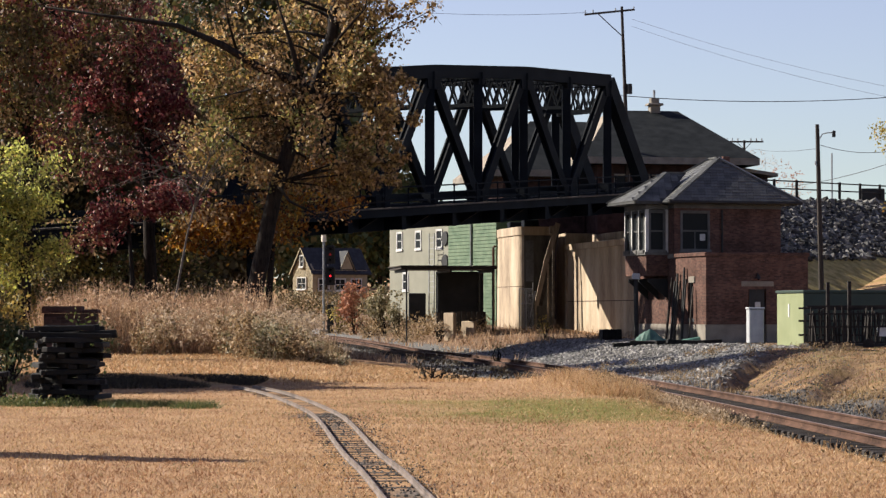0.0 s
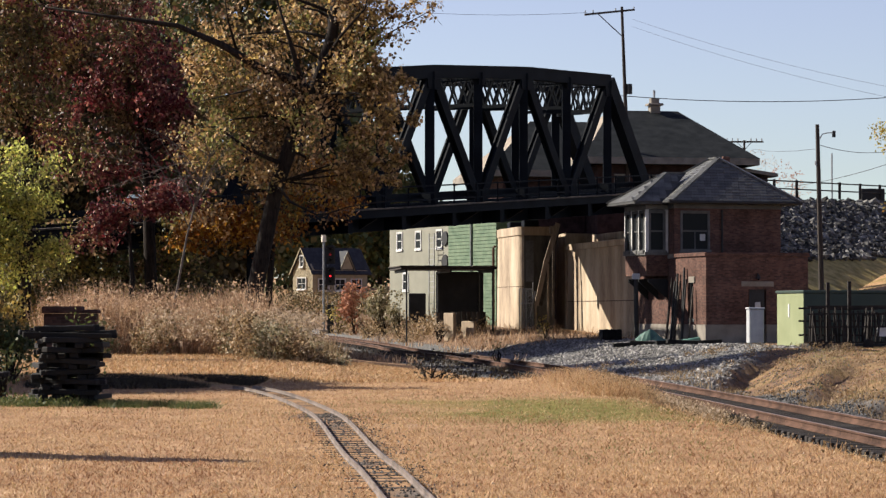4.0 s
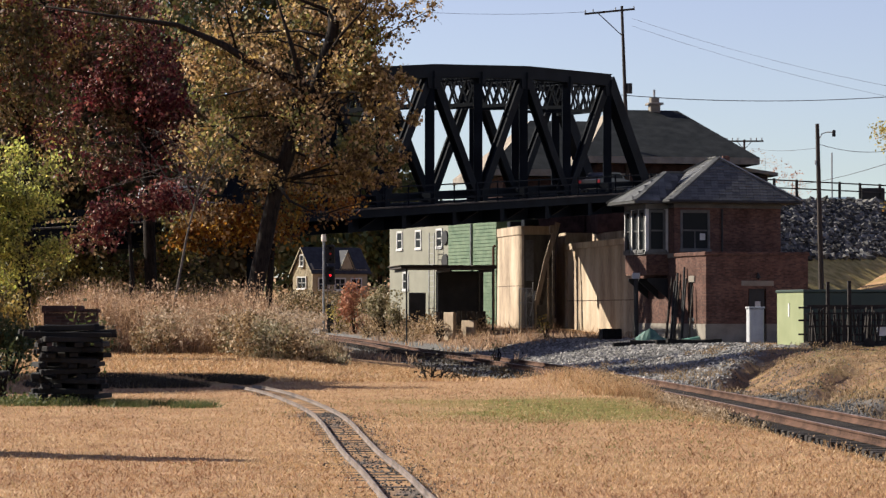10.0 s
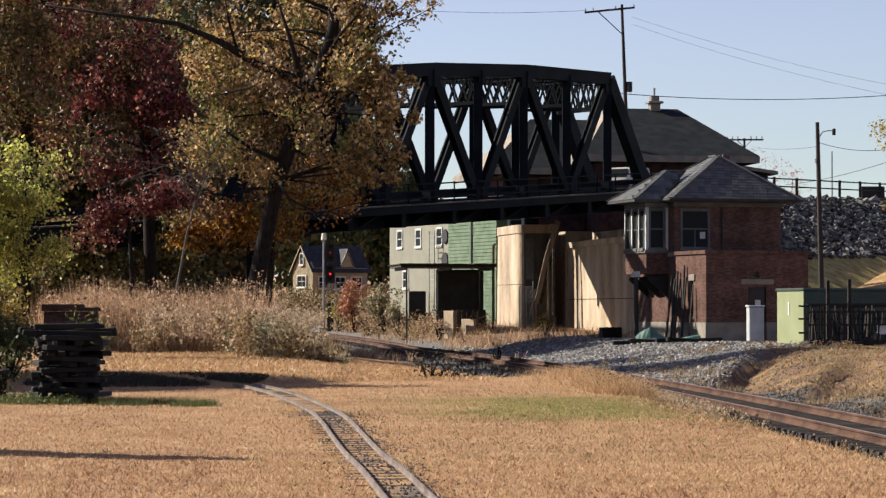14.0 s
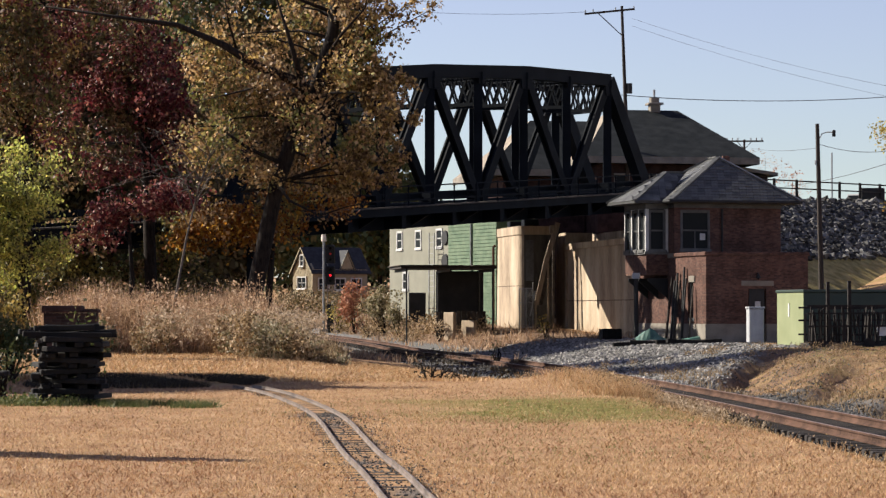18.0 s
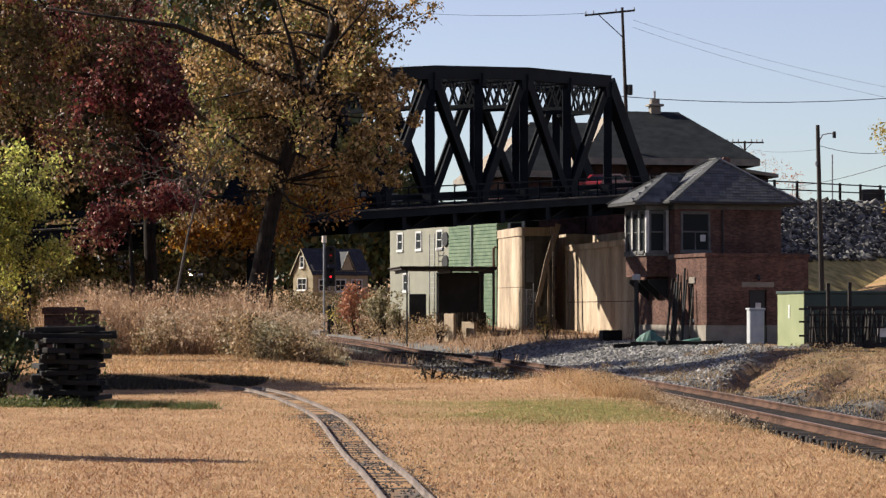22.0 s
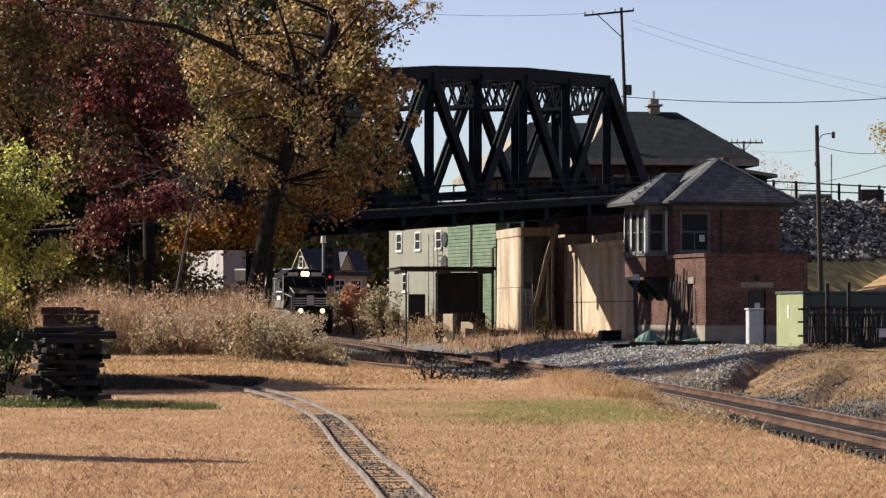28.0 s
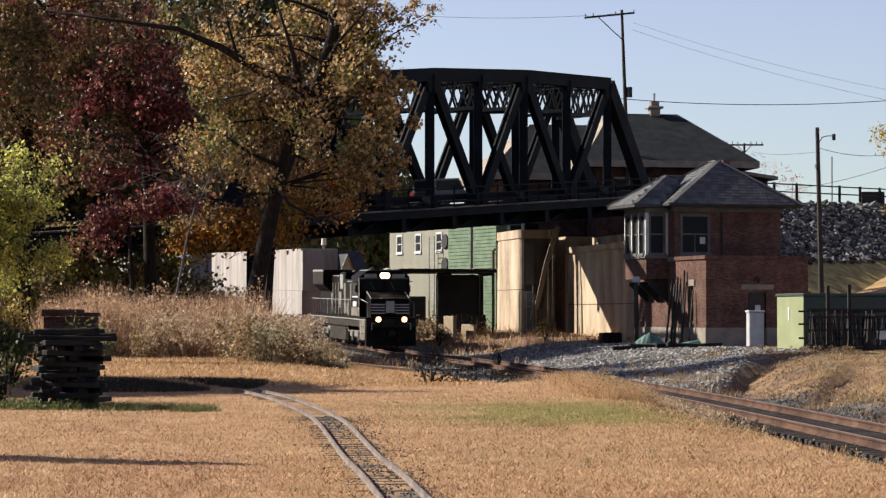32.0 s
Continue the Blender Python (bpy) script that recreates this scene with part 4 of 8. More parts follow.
def cottage():
    ct = thing("cottage", pose(-14.3, 256, 2.35, 0, 0, -60) @ Matrix.Scale(0.85, 4), "small yellow board-sided cottage with steep dark roof", "house")
    w, d, e, p = 5.2, 7.4, 4.1, 6.7
    part("front_wall", Build().poly([(-w / 2, 0, -0.6), (w / 2, 0, -0.6), (w / 2, 0, e), (0, 0, p), (-w / 2, 0, e)], (0, 0, 0), (0, 0.25, 0)), M["yellow"], ct)
    for i in range(17):
        x = -2.4 + 0.3 * i
        part("batten", Build().box(x - 0.03, x + 0.03, -0.035, -0.001, -0.5, e + (p - e) * (1 - abs(x) / (w / 2)) - 0.15), M["yellow"], ct)
    part("side_wall", Build().box(w / 2 - 0.25, w / 2, 0.254, d, -0.6, e).box(-w / 2, -w / 2 + 0.25, 0.254, d, -0.6, e), M["yellow"], ct)
    for sgn in (-1, 1):
        b = Build()
        b.add([(0, -0.3, p + 0.12), (sgn * (w / 2 + 0.35), -0.3, e - 0.42), (sgn * (w / 2 + 0.35), d + .4, e - 0.42), (0, d + .4, p + 0.12), (0, -0.3, p), (sgn * (w / 2 + 0.35), -0.3, e - 0.56), (sgn * (w / 2 + 0.35), d + .4, e - 0.56), (0, d + .4, p)],
              [(0, 1, 2, 3), (7, 6, 5, 4), (0, 4, 5, 1), (1, 5, 6, 2), (2, 6, 7, 3)])
        part("roof_slope", b, M["roofdark"], ct, "dark shingle roof")
        part("bargeboard", Build().beam((0, -0.32, p + 0.04), (sgn * (w / 2 + 0.35), -0.32, e - 0.48), 0.05, 0.14), M["yellow"], ct)
    sash_window(ct, pose(-1.1, -0.14, 1.85), 2.2, 1.3, 2, 2)
    sash_window(ct, pose(-0.42, -0.14, 4.55), 0.85, 1.25, 2, 1)
    dm = part("dormer", Build().poly([(0, 3.9, 4.2), (0, 5.5, 4.2), (0, 4.7, 6.0)], (0.2, 0, 0), (2.6, 0, 0)), M["yellow"], ct, "gabled dormer on the long roof")
    for a, b in (((2.66, 3.6, 3.9), (2.66, 4.7, 6.3)), ((2.66, 4.7, 6.3), (2.66, 5.8, 3.9))):
        part("bargeboard", Build().beam(a, b, 0.06, 0.16), M["yellow"], dm)
    for a in (3.55, 5.85):
        part("dormer_roof", Build().add([(2.8, a, 3.8), (2.8, 4.7, 6.32), (0.2, 4.7, 6.32), (0.2, a, 3.8), (2.8, a, 3.92), (2.8, 4.7, 6.44), (0.2, 4.7, 6.44), (0.2, a, 3.92)], [(0, 1, 2, 3), (4, 7, 6, 5), (0, 4, 5, 1), (3, 2, 6, 7), (0, 3, 7, 4)]), M["roofdark"], dm)
    for y in (0.8, 3.0, 5.2):
        sash_window(ct, Matrix(((0, -1, 0, w / 2 + 0.13), (1, 0, 0, y), (0, 0, 1, 1.7), (0, 0, 0, 1))), 1.3, 1.3, 2, 2)
    part("stone_step", Build().box(-3.4, 4.4, -1.6, -0.3, -1.0, 0.1), M["stone"], ct)


M["roofdark"] = mat("dark_blue_shingle", (0.018, 0.02, 0.026), (0.045, 0.048, 0.058), 2, 0.8, 0.2)
warehouse()
cottage()


# ---- main railway ----
RAIL = [(-0.07, 0), (0.07, 0), (0.07, 0.02), (0.012, 0.05), (0.012, 0.12), (0.036, 0.13), (0.036, 0.165), (-0.036, 0.165), (-0.036, 0.13), (-0.012, 0.12), (-0.012, 0.05), (-0.07, 0.02)]


def railway():
    rw = thing("railway_track", Matrix.Identity(4), "rusty standard-gauge railway track on timber ties and gravel", "railway track", kind="structure")
    ys = [-30 + 4 * i for i in range(140)]
    for off in (-0.755, 0.755):
        part("rail", Build().sweep([rail_point(y, off, -0.165) for y in ys], RAIL), M["rail"], rw, "rust-brown steel rail")
        part("running_surface", Build().sweep([rail_point(y, off, 0.0) for y in ys], [(-0.03, 0.001), (0.03, 0.001), (0.03, 0.004), (-0.03, 0.004)]), M["railtop"], rw)
    tie = Build().chamfer(-1.3, 1.3, -0.115, 0.115, -0.17, 0, 0.015).mesh("tie", M["oiltie"])
    ys0 = [26 + 2 * i for i in range(76)]
    part("oiled_ballast", Build().sweep([rail_point(y, 0, -0.22) for y in ys0], [(-0.78, -0.1), (-0.7, 0.0), (0.7, 0.0), (0.78, -0.1)]), M["oilballast"], rw, "dark oily ballast between the rails")
    y = 28.0
    while y < 175:
        d = Vector((line_x(y + 0.5) - line_x(y - 0.5), 1, 0)).normalized()
        p = rail_point(y, random.uniform(-0.04, 0.04), -0.17)
        part("tie", tie, None, rw, m=Matrix.Translation(p) @ Euler((0, 0, math.atan2(-d.x, d.y) + random.uniform(-0.02, 0.02))).to_matrix().to_4x4())
        y += 0.53
    out = []
    for _ in range(15000):
        y = random.choice((random.uniform(28, 80), random.uniform(28, 150)))
        o = random.choice((random.uniform(-3.4, -1.4), random.uniform(1.4, 3.8), random.uniform(-3.4, 3.6)))
        p = rail_point(y, o, 0)
        out.append((p.x, p.y, max(rail_z(y) - 0.26, land(p.x, p.y)) if abs(o) < 1.5 else land(p.x, p.y) + 0.01, random.uniform(0.025, 0.06)))
    for _ in range(7000):
        x, y = random.uniform(-2, 17), random.uniform(95, 148)
        if x > line_x(y) + 2:
            out.append((x, y, land(x, y) + 0.02, random.uniform(0.02, 0.05)))
    for _ in range(9000):
        y = random.uniform(46, 112)
        x = line_x(y) + 2.6 + abs(random.gauss(0, 3.5))
        if noise.noise((x * 0.5, y * 0.3, 51)) > -0.1:
            out.append((x, y, land(x, y), random.uniform(0.02, 0.055)))
    for _ in range(1500):
        y = random.uniform(19, 40)
        x = small_line(y) + random.gauss(0.1, 0.3)
        out.append((x, y, land(x, y) + 0.005, random.uniform(0.008, 0.02)))
    rocks("ballast_stones", out, M["rock"], "loose grey crushed ballast stones beside the rails", "gravel")


def park_railway():
    """Narrow track in the grass."""
    rw = thing("narrow_gauge_track", Matrix.Identity(4), "narrow grey-railed park railway track half sunk in grass", "narrow track")
    ys = [18 + 0.8 * i for i in range(43)]
    gap = 0.2
    sm = [(a * 0.27, b * 0.36) for a, b in RAIL]

    def pt(y, off, dz):
        d = Vector((small_line(y + 0.3) - small_line(y - 0.3), 0.6, 0)).normalized()
        p = Vector((small_line(y), y, 0)) + Vector((d.y, -d.x, 0)) * off
        return Vector((p.x, p.y, land(p.x, p.y) + dz))
    for off in (-gap, gap):
        part("rail", Build().sweep([pt(y, off, 0.012) for y in ys], sm), M["smallrail"], rw, "worn pale steel light rail")
    tie = Build().chamfer(-0.38, 0.38, -0.06, 0.06, -0.08, 0.008, 0.012).mesh("tie", M["darktie"])
    y = 18.2
    while y < 51:
        d = Vector((small_line(y + 0.3) - small_line(y - 0.3), 0.6, 0)).normalized()
        part("tie", tie, None, rw, m=Matrix.Translation(pt(y, random.uniform(-.04, .04), random.uniform(-0.012, 0.0))) @ Euler((0, 0, math.atan2(-d.x, d.y) + random.uniform(-.05, .05))).to_matrix().to_4x4())
        y += 0.42


railway()
park_railway()


# ---- trackside things ----
def tie_stack():
    st = thing("tie_stack", pose(-6.42, 43.2, 0, 0, 0, 10), "criss-cross stack of old black railway ties standing in weeds", "tie stack")
    long_tie = [Build().chamfer(-l / 2, l / 2, -0.075, 0.075, 0, 0.082, 0.012).mesh("tie", M["tie"]) for l in (1.02, 1.16, 1.5)]
    z = 0.02
    for layer in range(13):
        waist = 1.0 - 0.12 * math.sin(layer / 12 * math.pi)
        if layer % 2 == 0:
            for i in range(5):
                part("tie", long_tie[1 if random.random() < 0.6 else 0], None, st, m=pose(random.gauss(0, .05) - 0.05 * (layer < 2), (-0.5 + 0.25 * i) * waist, z + random.uniform(-.012, .012), 0, random.uniform(-3, 3), random.uniform(8, 42) * random.choice((1, -1))))
        else:
            for i in range(5):
                part("tie", long_tie[0], None, st, m=pose((-0.5 + 0.25 * i) * waist + random.gauss(0, .05), random.uniform(-.12, .12), z + random.uniform(-.012, .012), random.uniform(-3, 3), 0, 90 + random.uniform(-24, 24)))
        z += 0.088
    for i, (dx, r, tilt) in enumerate(((-0.05, 3, 1), (0.05, -7, -3), (-0.12, 9, 2), (0.08, -4, 4))):
        part("tie", long_tie[2], None, st, m=pose(dx, -0.42 + 0.27 * i, z + 0.01 * i, 0, tilt, r))
    for i in range(3):
        part("tie", long_tie[0], None, st, m=pose(-0.1 + 0.1 * i, -0.3 + 0.3 * i, z + 0.115, 0, random.uniform(-3, 3), random.uniform(-8, 8)))
    s2 = thing("tie_stack", pose(-8.45, 44.5, 0, 0, 0, -12), "low dark stack of old ties overgrown at its foot", "tie stack")
    for layer in range(6):
        for i in range(4):
            part("tie", random.choice(long_tie), None, s2, m=pose(random.uniform(-.1, .1), -0.4 + 0.25 * i, 0.02 + layer * 0.11, 0, 0, random.uniform(-9, 9) + (90 if layer % 2 else 0)))


def rail_signal():
    y = 188.0
    x = (573 - 784) * y / 4446
    z = land(x, y)
    sg = thing("railway_signal", pose(x, y, z, 0, 0, 3), "tall railway colour-light signal mast showing red", "railway signal")
    part("mast", Build().cyl(0, 0, 0, 6.9, 0.09, 12), M["galv"], sg, "grey galvanised mast")
    part("base", Build().chamfer(-0.35, 0.35, -0.35, 0.35, -0.1, 0.35, 0.04), M["stone"], sg)
    part("mast_cap", Build().cyl(0, 0, 6.904, 7.5, 0.2, 12, 0.16).cyl(0, 0, 7.504, 7.66, 0.28, 12, 0.05), M["capwhite"], sg, "pale pole cap")
    for z0, lamp_mat in ((5.25, "red_dim"), (3.65, "red_lamp")):
        h = part("signal_head", Build().chamfer(0.12, 0.85, -0.12, 0.12, z0, z0 + 1.4, 0.08), M["dark"], sg, "black signal head with three lamps")
        part("bracket", Build().beam((0, 0, z0 + 0.7), (0.13, 0, z0 + 0.7), 0.08, 0.1), M["dark"], h)
        for i in range(3):
            zc = z0 + 0.28 + 0.42 * i
            ring = Build()
            pts = [(0.485 + 0.17 * math.cos(a), zc + 0.17 * math.sin(a)) for a in [math.pi * k / 8 for k in range(9)]]
            for k in range(8):
                ring.beam((pts[k][0], -0.28, pts[k][1]), (pts[k + 1][0], -0.28, pts[k + 1][1]), 0.32, 0.02)
            part("visor", ring, M["dark"], h)
            on = i == 1
            part("lens", Build().tube([(0.485, -0.123, zc), (0.485, -0.16, zc)], [0.085, 0.06], 14), M[lamp_mat] if on else M["glass"], h, "glowing red lens" if on else "")
    part("ladder", Build().beam((-0.05, 0.25, 0), (-0.05, 0.25, 6.3), 0.04, 0.04).beam((0.3, 0.25, 0), (0.3, 0.25, 6.3), 0.04, 0.04), M["galv"], sg)
    part("relay_box", Build().chamfer(0.25, 0.75, -0.1, 0.35, 0.1, 2.2, 0.04), M["dark"], sg, "dark relay case")


M["capwhite"] = mat("bright_cream_enamel", (0.85, 0.74, 0.58), (1.0, 0.9, 0.74), 3, 0.4, 0.02)
M["red_dim"] = plain("dimmed_red_signal_lamp", (0.22, 0.012, 0.014), 0.4, emit=0.25)
M["red_lamp"] = plain("red_signal_lamp", (0.9, 0.02, 0.035), 0.4, emit=0.8)


def canopy():
    cp = thing("platform_canopy", pose(-2.32, 160.0, -0.5, 0, 0, 8) @ Matrix.Diagonal((1.09, 1.09, 1.16, 1)), "old flat-roofed dark platform canopy on thin posts", "canopy")
    b = Build()
    b.poly([(-0.35, -0.2, 0), (5.3, -0.2, 0), (5.3, 5.5, 0), (-0.35, 5.5, 0)], (0, 0, 4.15), (0, 0, 4.3))
    part("roof", b, M["wood"], cp, "weathered grey roof boards")
    for i in range(12):
        part("roof_board", Build().box(-0.45 + 0.48 * i, -0.01 + 0.48 * i, -0.35, 5.6, 4.304, 4.33 + 0.03 * random.random()), M["greytie"], cp)
    for x, y in ((0, 0), (5.1, 0), (2.6, 5.3), (5.1, 5.3)):
        part("post", Build().cyl(x, y, -0.3, 4.15, 0.055, 8), M["dark"], cp)
    for x in (0, 2.6, 5.1):
        part("rafter", Build().beam((x, -0.1, 4.07), (x, 5.4, 4.07), 0.1, 0.15), M["dark"], cp)
    part("back_wall", Build().box(2.5, 5.4, 5.45, 5.6, 0.0, 4.1), M["dark"], cp, "dark boarded back wall")
    for i in range(10):
        part("picket", Build().box(2.3 + 0.31 * i, 2.52 + 0.31 * i, 4.0, 4.05, 0.2, 1.75 + 0.1 * random.random()), M["greytie"], cp)
    part("panel", Build().chamfer(-0.5, 0.5, -0.1, 0.1, 0.1, 1.75, 0.03), M["concrete"], cp, "pale leaning board", m=pose(2.5, -0.3, 0, 0, 0, -62))
    part("panel", Build().chamfer(-0.6, 0.6, -0.1, 0.1, 0.1, 1.3, 0.03), M["concrete"], cp, "pale leaning board", m=pose(3.6, -0.5, 0, 0, 0, -60))
    b = solid("skip_bin", Build().chamfer(-2.5, -1.25, 182.5, 183.4, 0.8, 2.95, 0.05), M["dark"], "black lidded refuse bin beneath the bridge", "bin")


def cabinets():
    s = thing("relay_cabinet", pose(13.65, 112, 0.0, 0, 0, 9), "pale grey upright relay cabinet on short legs", "cabinet")
    part("body", Build().chamfer(0, 0.68, 0, 0.5, 0.22, 1.72, 0.03), M["whitegrey"], s)
    part("door_panel", Build().box(0.06, 0.62, -0.02, -0.002, 0.3, 1.62), M["whitegrey"], s)
    part("lid", Build().chamfer(-0.04, 0.72, -0.05, 0.55, 1.724, 1.8, 0.02), M["whitegrey"], s)
    for x in (0.05, 0.57):
        for y in (0.04, 0.4):
            part("leg", Build().box(x, x + 0.06, y, y + 0.06, -0.05, 0.216), M["galv"], s)
    g = thing("equipment_shelter", pose(16.1, 112, -0.05, 0, 0, 11), "green metal trackside equipment shelter", "shelter")
    part("body", Build().chamfer(0, 7.5, 0, 3.7, 0.1, 2.5, 0.03), M["shelter"], g)
    part("roof", Build().chamfer(-0.08, 7.6, -0.08, 3.8, 2.504, 2.62, 0.03), M["shelter"], g)
    # sheet over the whole left side, paler to stand for sun on it
    part("lit_side", Build().box(-0.03, -0.002, 0.03, 3.67, 0.1, 2.48), M["shelter_lit"], g, "yellow-green shelter side with sunlight put into its colour")
    part("door_edge", Build().box(-0.05, -0.031, 1.9, 2.1, 1.4, 2.0), M["white"], g)
    part("base", Build().box(0.1, 7.4, 0.1, 3.6, -0.1, 0.096), M["stone"], g)


M["whitegrey"] = mat("pale_grey_enamel", (0.40, 0.41, 0.42), (0.52, 0.53, 0.54), 3, 0.5, 0.05)
M["shelter"] = mat("sage_green_enamel", (0.028, 0.048, 0.038), (0.048, 0.07, 0.055), 1, 0.5, 0.05)
# sunlit copy of the shelter's green
M["shelter_lit"] = mat("sunlit_green_enamel", (0.25, 0.28, 0.15), (0.31, 0.34, 0.19), 1, 0.5, 0.05)


def old_wagon():
    wg = thing("baggage_wagon", pose(15.6, 107.0, 0.0, 0, 0, 8), "derelict black iron-framed baggage wagon with bent slats", "wagon")
    part("bed", Build().chamfer(0, 6.0, 0, 1.4, 0.12, 0.24, 0.02), M["dark"], wg)
    for x in (0.0, 1.5, 3.0, 4.5, 5.9):
        part("stake", Build().beam((x, 0, 0.2), (x + random.uniform(-.1, .1), 0, 1.55), 0.07, 0.07), M["rustdark"], wg)
    for z in (1.5, 0.95, 0.3):
        part("side_rail", Build().beam((-0.1, 0, z), (6, 0, z + random.uniform(-.05, .05)), 0.06, 0.07), M["rustdark"], wg)
    for z, yy in ((1.82, 0.0), (1.75, 1.3), (1.2, 1.3), (0.6, 1.3)):
        part("side_rail", Build().beam((-0.1, yy, z), (6, yy, z + random.uniform(-.05, .05)), 0.06, 0.08), M["rustdark"], wg)
    for i in range(46):
        x = 0.1 + 0.128 * i
        part("slat", Build().beam((x, random.uniform(1.0, 1.3), 0.2), (x + random.uniform(-.2, .2), random.uniform(1.0, 1.3), random.uniform(1.4, 1.8)), 0.08, 0.03), M["rustdark"], wg)
    for i in range(46):
        x = 0.1 + 0.128 * i
        part("slat", Build().beam((x, random.uniform(0, 0.3), 0.2), (x + random.uniform(-.16, .16), random.uniform(0, 0.3), random.uniform(1.5, 1.85)), 0.075, 0.03), M["rustdark"], wg)
    for x, h in ((0.9, 2.85), (1.85, 2.9)):
        part("tall_post", Build().beam((x, 0.3, 0.0), (x, 0.3, h), 0.14, 0.12), M["rustdark"], wg)
    part("top_bar", Build().beam((0.9, 0.3, 1.7), (3.1, 0.3, 1.72), 0.06, 0.06), M["rustdark"], wg)
    for x in (0.5, 2.6):
        part("wheel", Build().tube([(x, -0.05, 0.2), (x, 0.05, 0.2)], [0.25, 0.25], 16), M["rustdark"], wg)
    part("white_sheet", Build().chamfer(3.0, 3.6, -0.02, 0.1, 0.55, 0.95, 0.03), M["white"], wg, "scrap of white sheet")


M["rustdark"] = mat("blackened_rusty_iron", (0.008, 0.0075, 0.0075), (0.035, 0.026, 0.022), 3, 0.8, 0.3)


def wire(name, p, q, sag, r=0.018):
    p, q = Vector(p), Vector(q)
    pts = [p.lerp(q, i / 16) - Vector((0, 0, sag * 4 * (i / 16) * (1 - i / 16))) for i in range(17)]
    solid(name, Build().tube(pts, [r] * 17, 5), M["wire"], "thin dark overhead cable", "cable")


def poles():
    y = 186.0
    k = y / 4446
    p = thing("utility_pole", pose((1111 - 784) * k, y, 0, 0, 0, 10), "tall leaning wooden utility pole with one crossarm", "utility pole")
    h = 1.6 + (551 - 10) * k
    part("shaft", Build().tube([(0.1, 0, 4), (-0.12, 0, 16), (-0.42, 0, h)], [0.17, 0.15, 0.10], 10), M["wood"], p)
    part("crossarm", Build().beam((-3.25, 0, h - 0.65), (0.55, 0, h - 0.2), 0.12, 0.14), M["wood"], p)
    part("brace", Build().beam((-2.2, 0, h - 0.6), (-0.4, 0, h - 2.2), 0.06, 0.06), M["wood"], p)
    for x in (-3.2, -2.6, -0.9, 0.5):
        part("insulator", Build().cyl(x, 0, h - 0.55 + (x + 3.2) * .1, h - 0.35 + (x + 3.2) * .1, 0.05, 8), M["galv"], p)
    part("transformer", Build().cyl(0.12, -0.1, h - 6.5, h - 5.75, 0.22, 12), M["dark"], p, "small grey transformer can")
    y = 141.0
    k = y / 4446
    p2 = thing("street_light_pole", pose((1453 - 784) * k, y, 2.2, 0, 0, 0), "dark wooden pole with curved street light arm", "street lamp")
    top = 1.6 + (551 - 219) * k - 2.2
    part("shaft", Build().tube([(0.05, 0, -1), (-0.18, 0, top)], [0.17, 0.11], 10), M["wood"], p2)
    part("arm", Build().tube([(-0.1, 0, top - 0.9), (0.1, 0, top - 0.55), (0.4, 0, top - 0.47), (0.72, 0, top - 0.47)], [0.03] * 4, 6), M["galv"], p2)
    part("lamp_head", Build().chamfer(0.66, 0.84, -0.1, 0.1, top - 0.72, top - 0.35, 0.04), M["dark"], p2)
    part("junction_box", Build().chamfer(-0.32, -0.2, -0.1, 0.1, top - 2.3, top - 2.05, 0.02), M["galv"], p2)
    y = 230.0
    k = y / 4446
    p3 = thing("utility_pole", pose((1318 - 784) * k, y, 8, 0, 0, 0), "distant wooden pole with insulator-lined crossarm", "utility pole")
    h = 1.6 + (551 - 247) * k - 8
    part("shaft", Build().tube([(0, 0, 0), (0, 0, h)], [0.14, 0.1], 8), M["wood"], p3)
    part("crossarm", Build().beam((-1.7, 0, h - 0.15), (1.75, 0, h - 0.15), 0.12, 0.14), M["wood"], p3)
    part("brace", Build().beam((-0.7, 0, h - 0.15), (0, 0, h - 0.9), 0.05, 0.05).beam((0.7, 0, h - 0.15), (0, 0, h - 0.9), 0.05, 0.05), M["wood"], p3)
    for x in (-1.6, -1.1, -0.6, 0.6, 1.1, 1.6):
        part("insulator", Build().cyl(x, 0, h - 0.08, h + 0.16, 0.06, 8), M["galv"], p3)
    P = lambda u, v, d: ((u - 784) * d / 4446, d, EYE + (551 - v) * d / 4446)
    wire("overhead_cable", P(1100, 168, 186), P(1700, 160, 186), 0.6, 0.03)
    wire("overhead_cable", P(1040, 20, 186), P(600, 8, 190), 0.4, 0.014)
    wire("overhead_cable", P(1120, 32, 186), P(1700, 175, 160), 0.5, 0.010)
    wire("overhead_cable", P(1120, 45, 186), P(1700, 195, 160), 0.5, 0.010)
    wire("overhead_cable", P(1450, 255, 141), P(1660, 240, 150), 0.7, 0.016)
    wire("overhead_cable", P(1390, 330, 200), P(1700, 240, 150), 0.5, 0.022)
    wire("overhead_cable", P(1330, 262, 230), P(1448, 262, 141), 0.2, 0.012)
    p4 = thing("thin_mast", pose((1473 - 784) * 195 / 4446, 195, 9), "thin grey mast beside the road", "mast")
    part("shaft", Build().cyl(0, 0, 0, 4.9, 0.06, 8), M["galv"], p4)


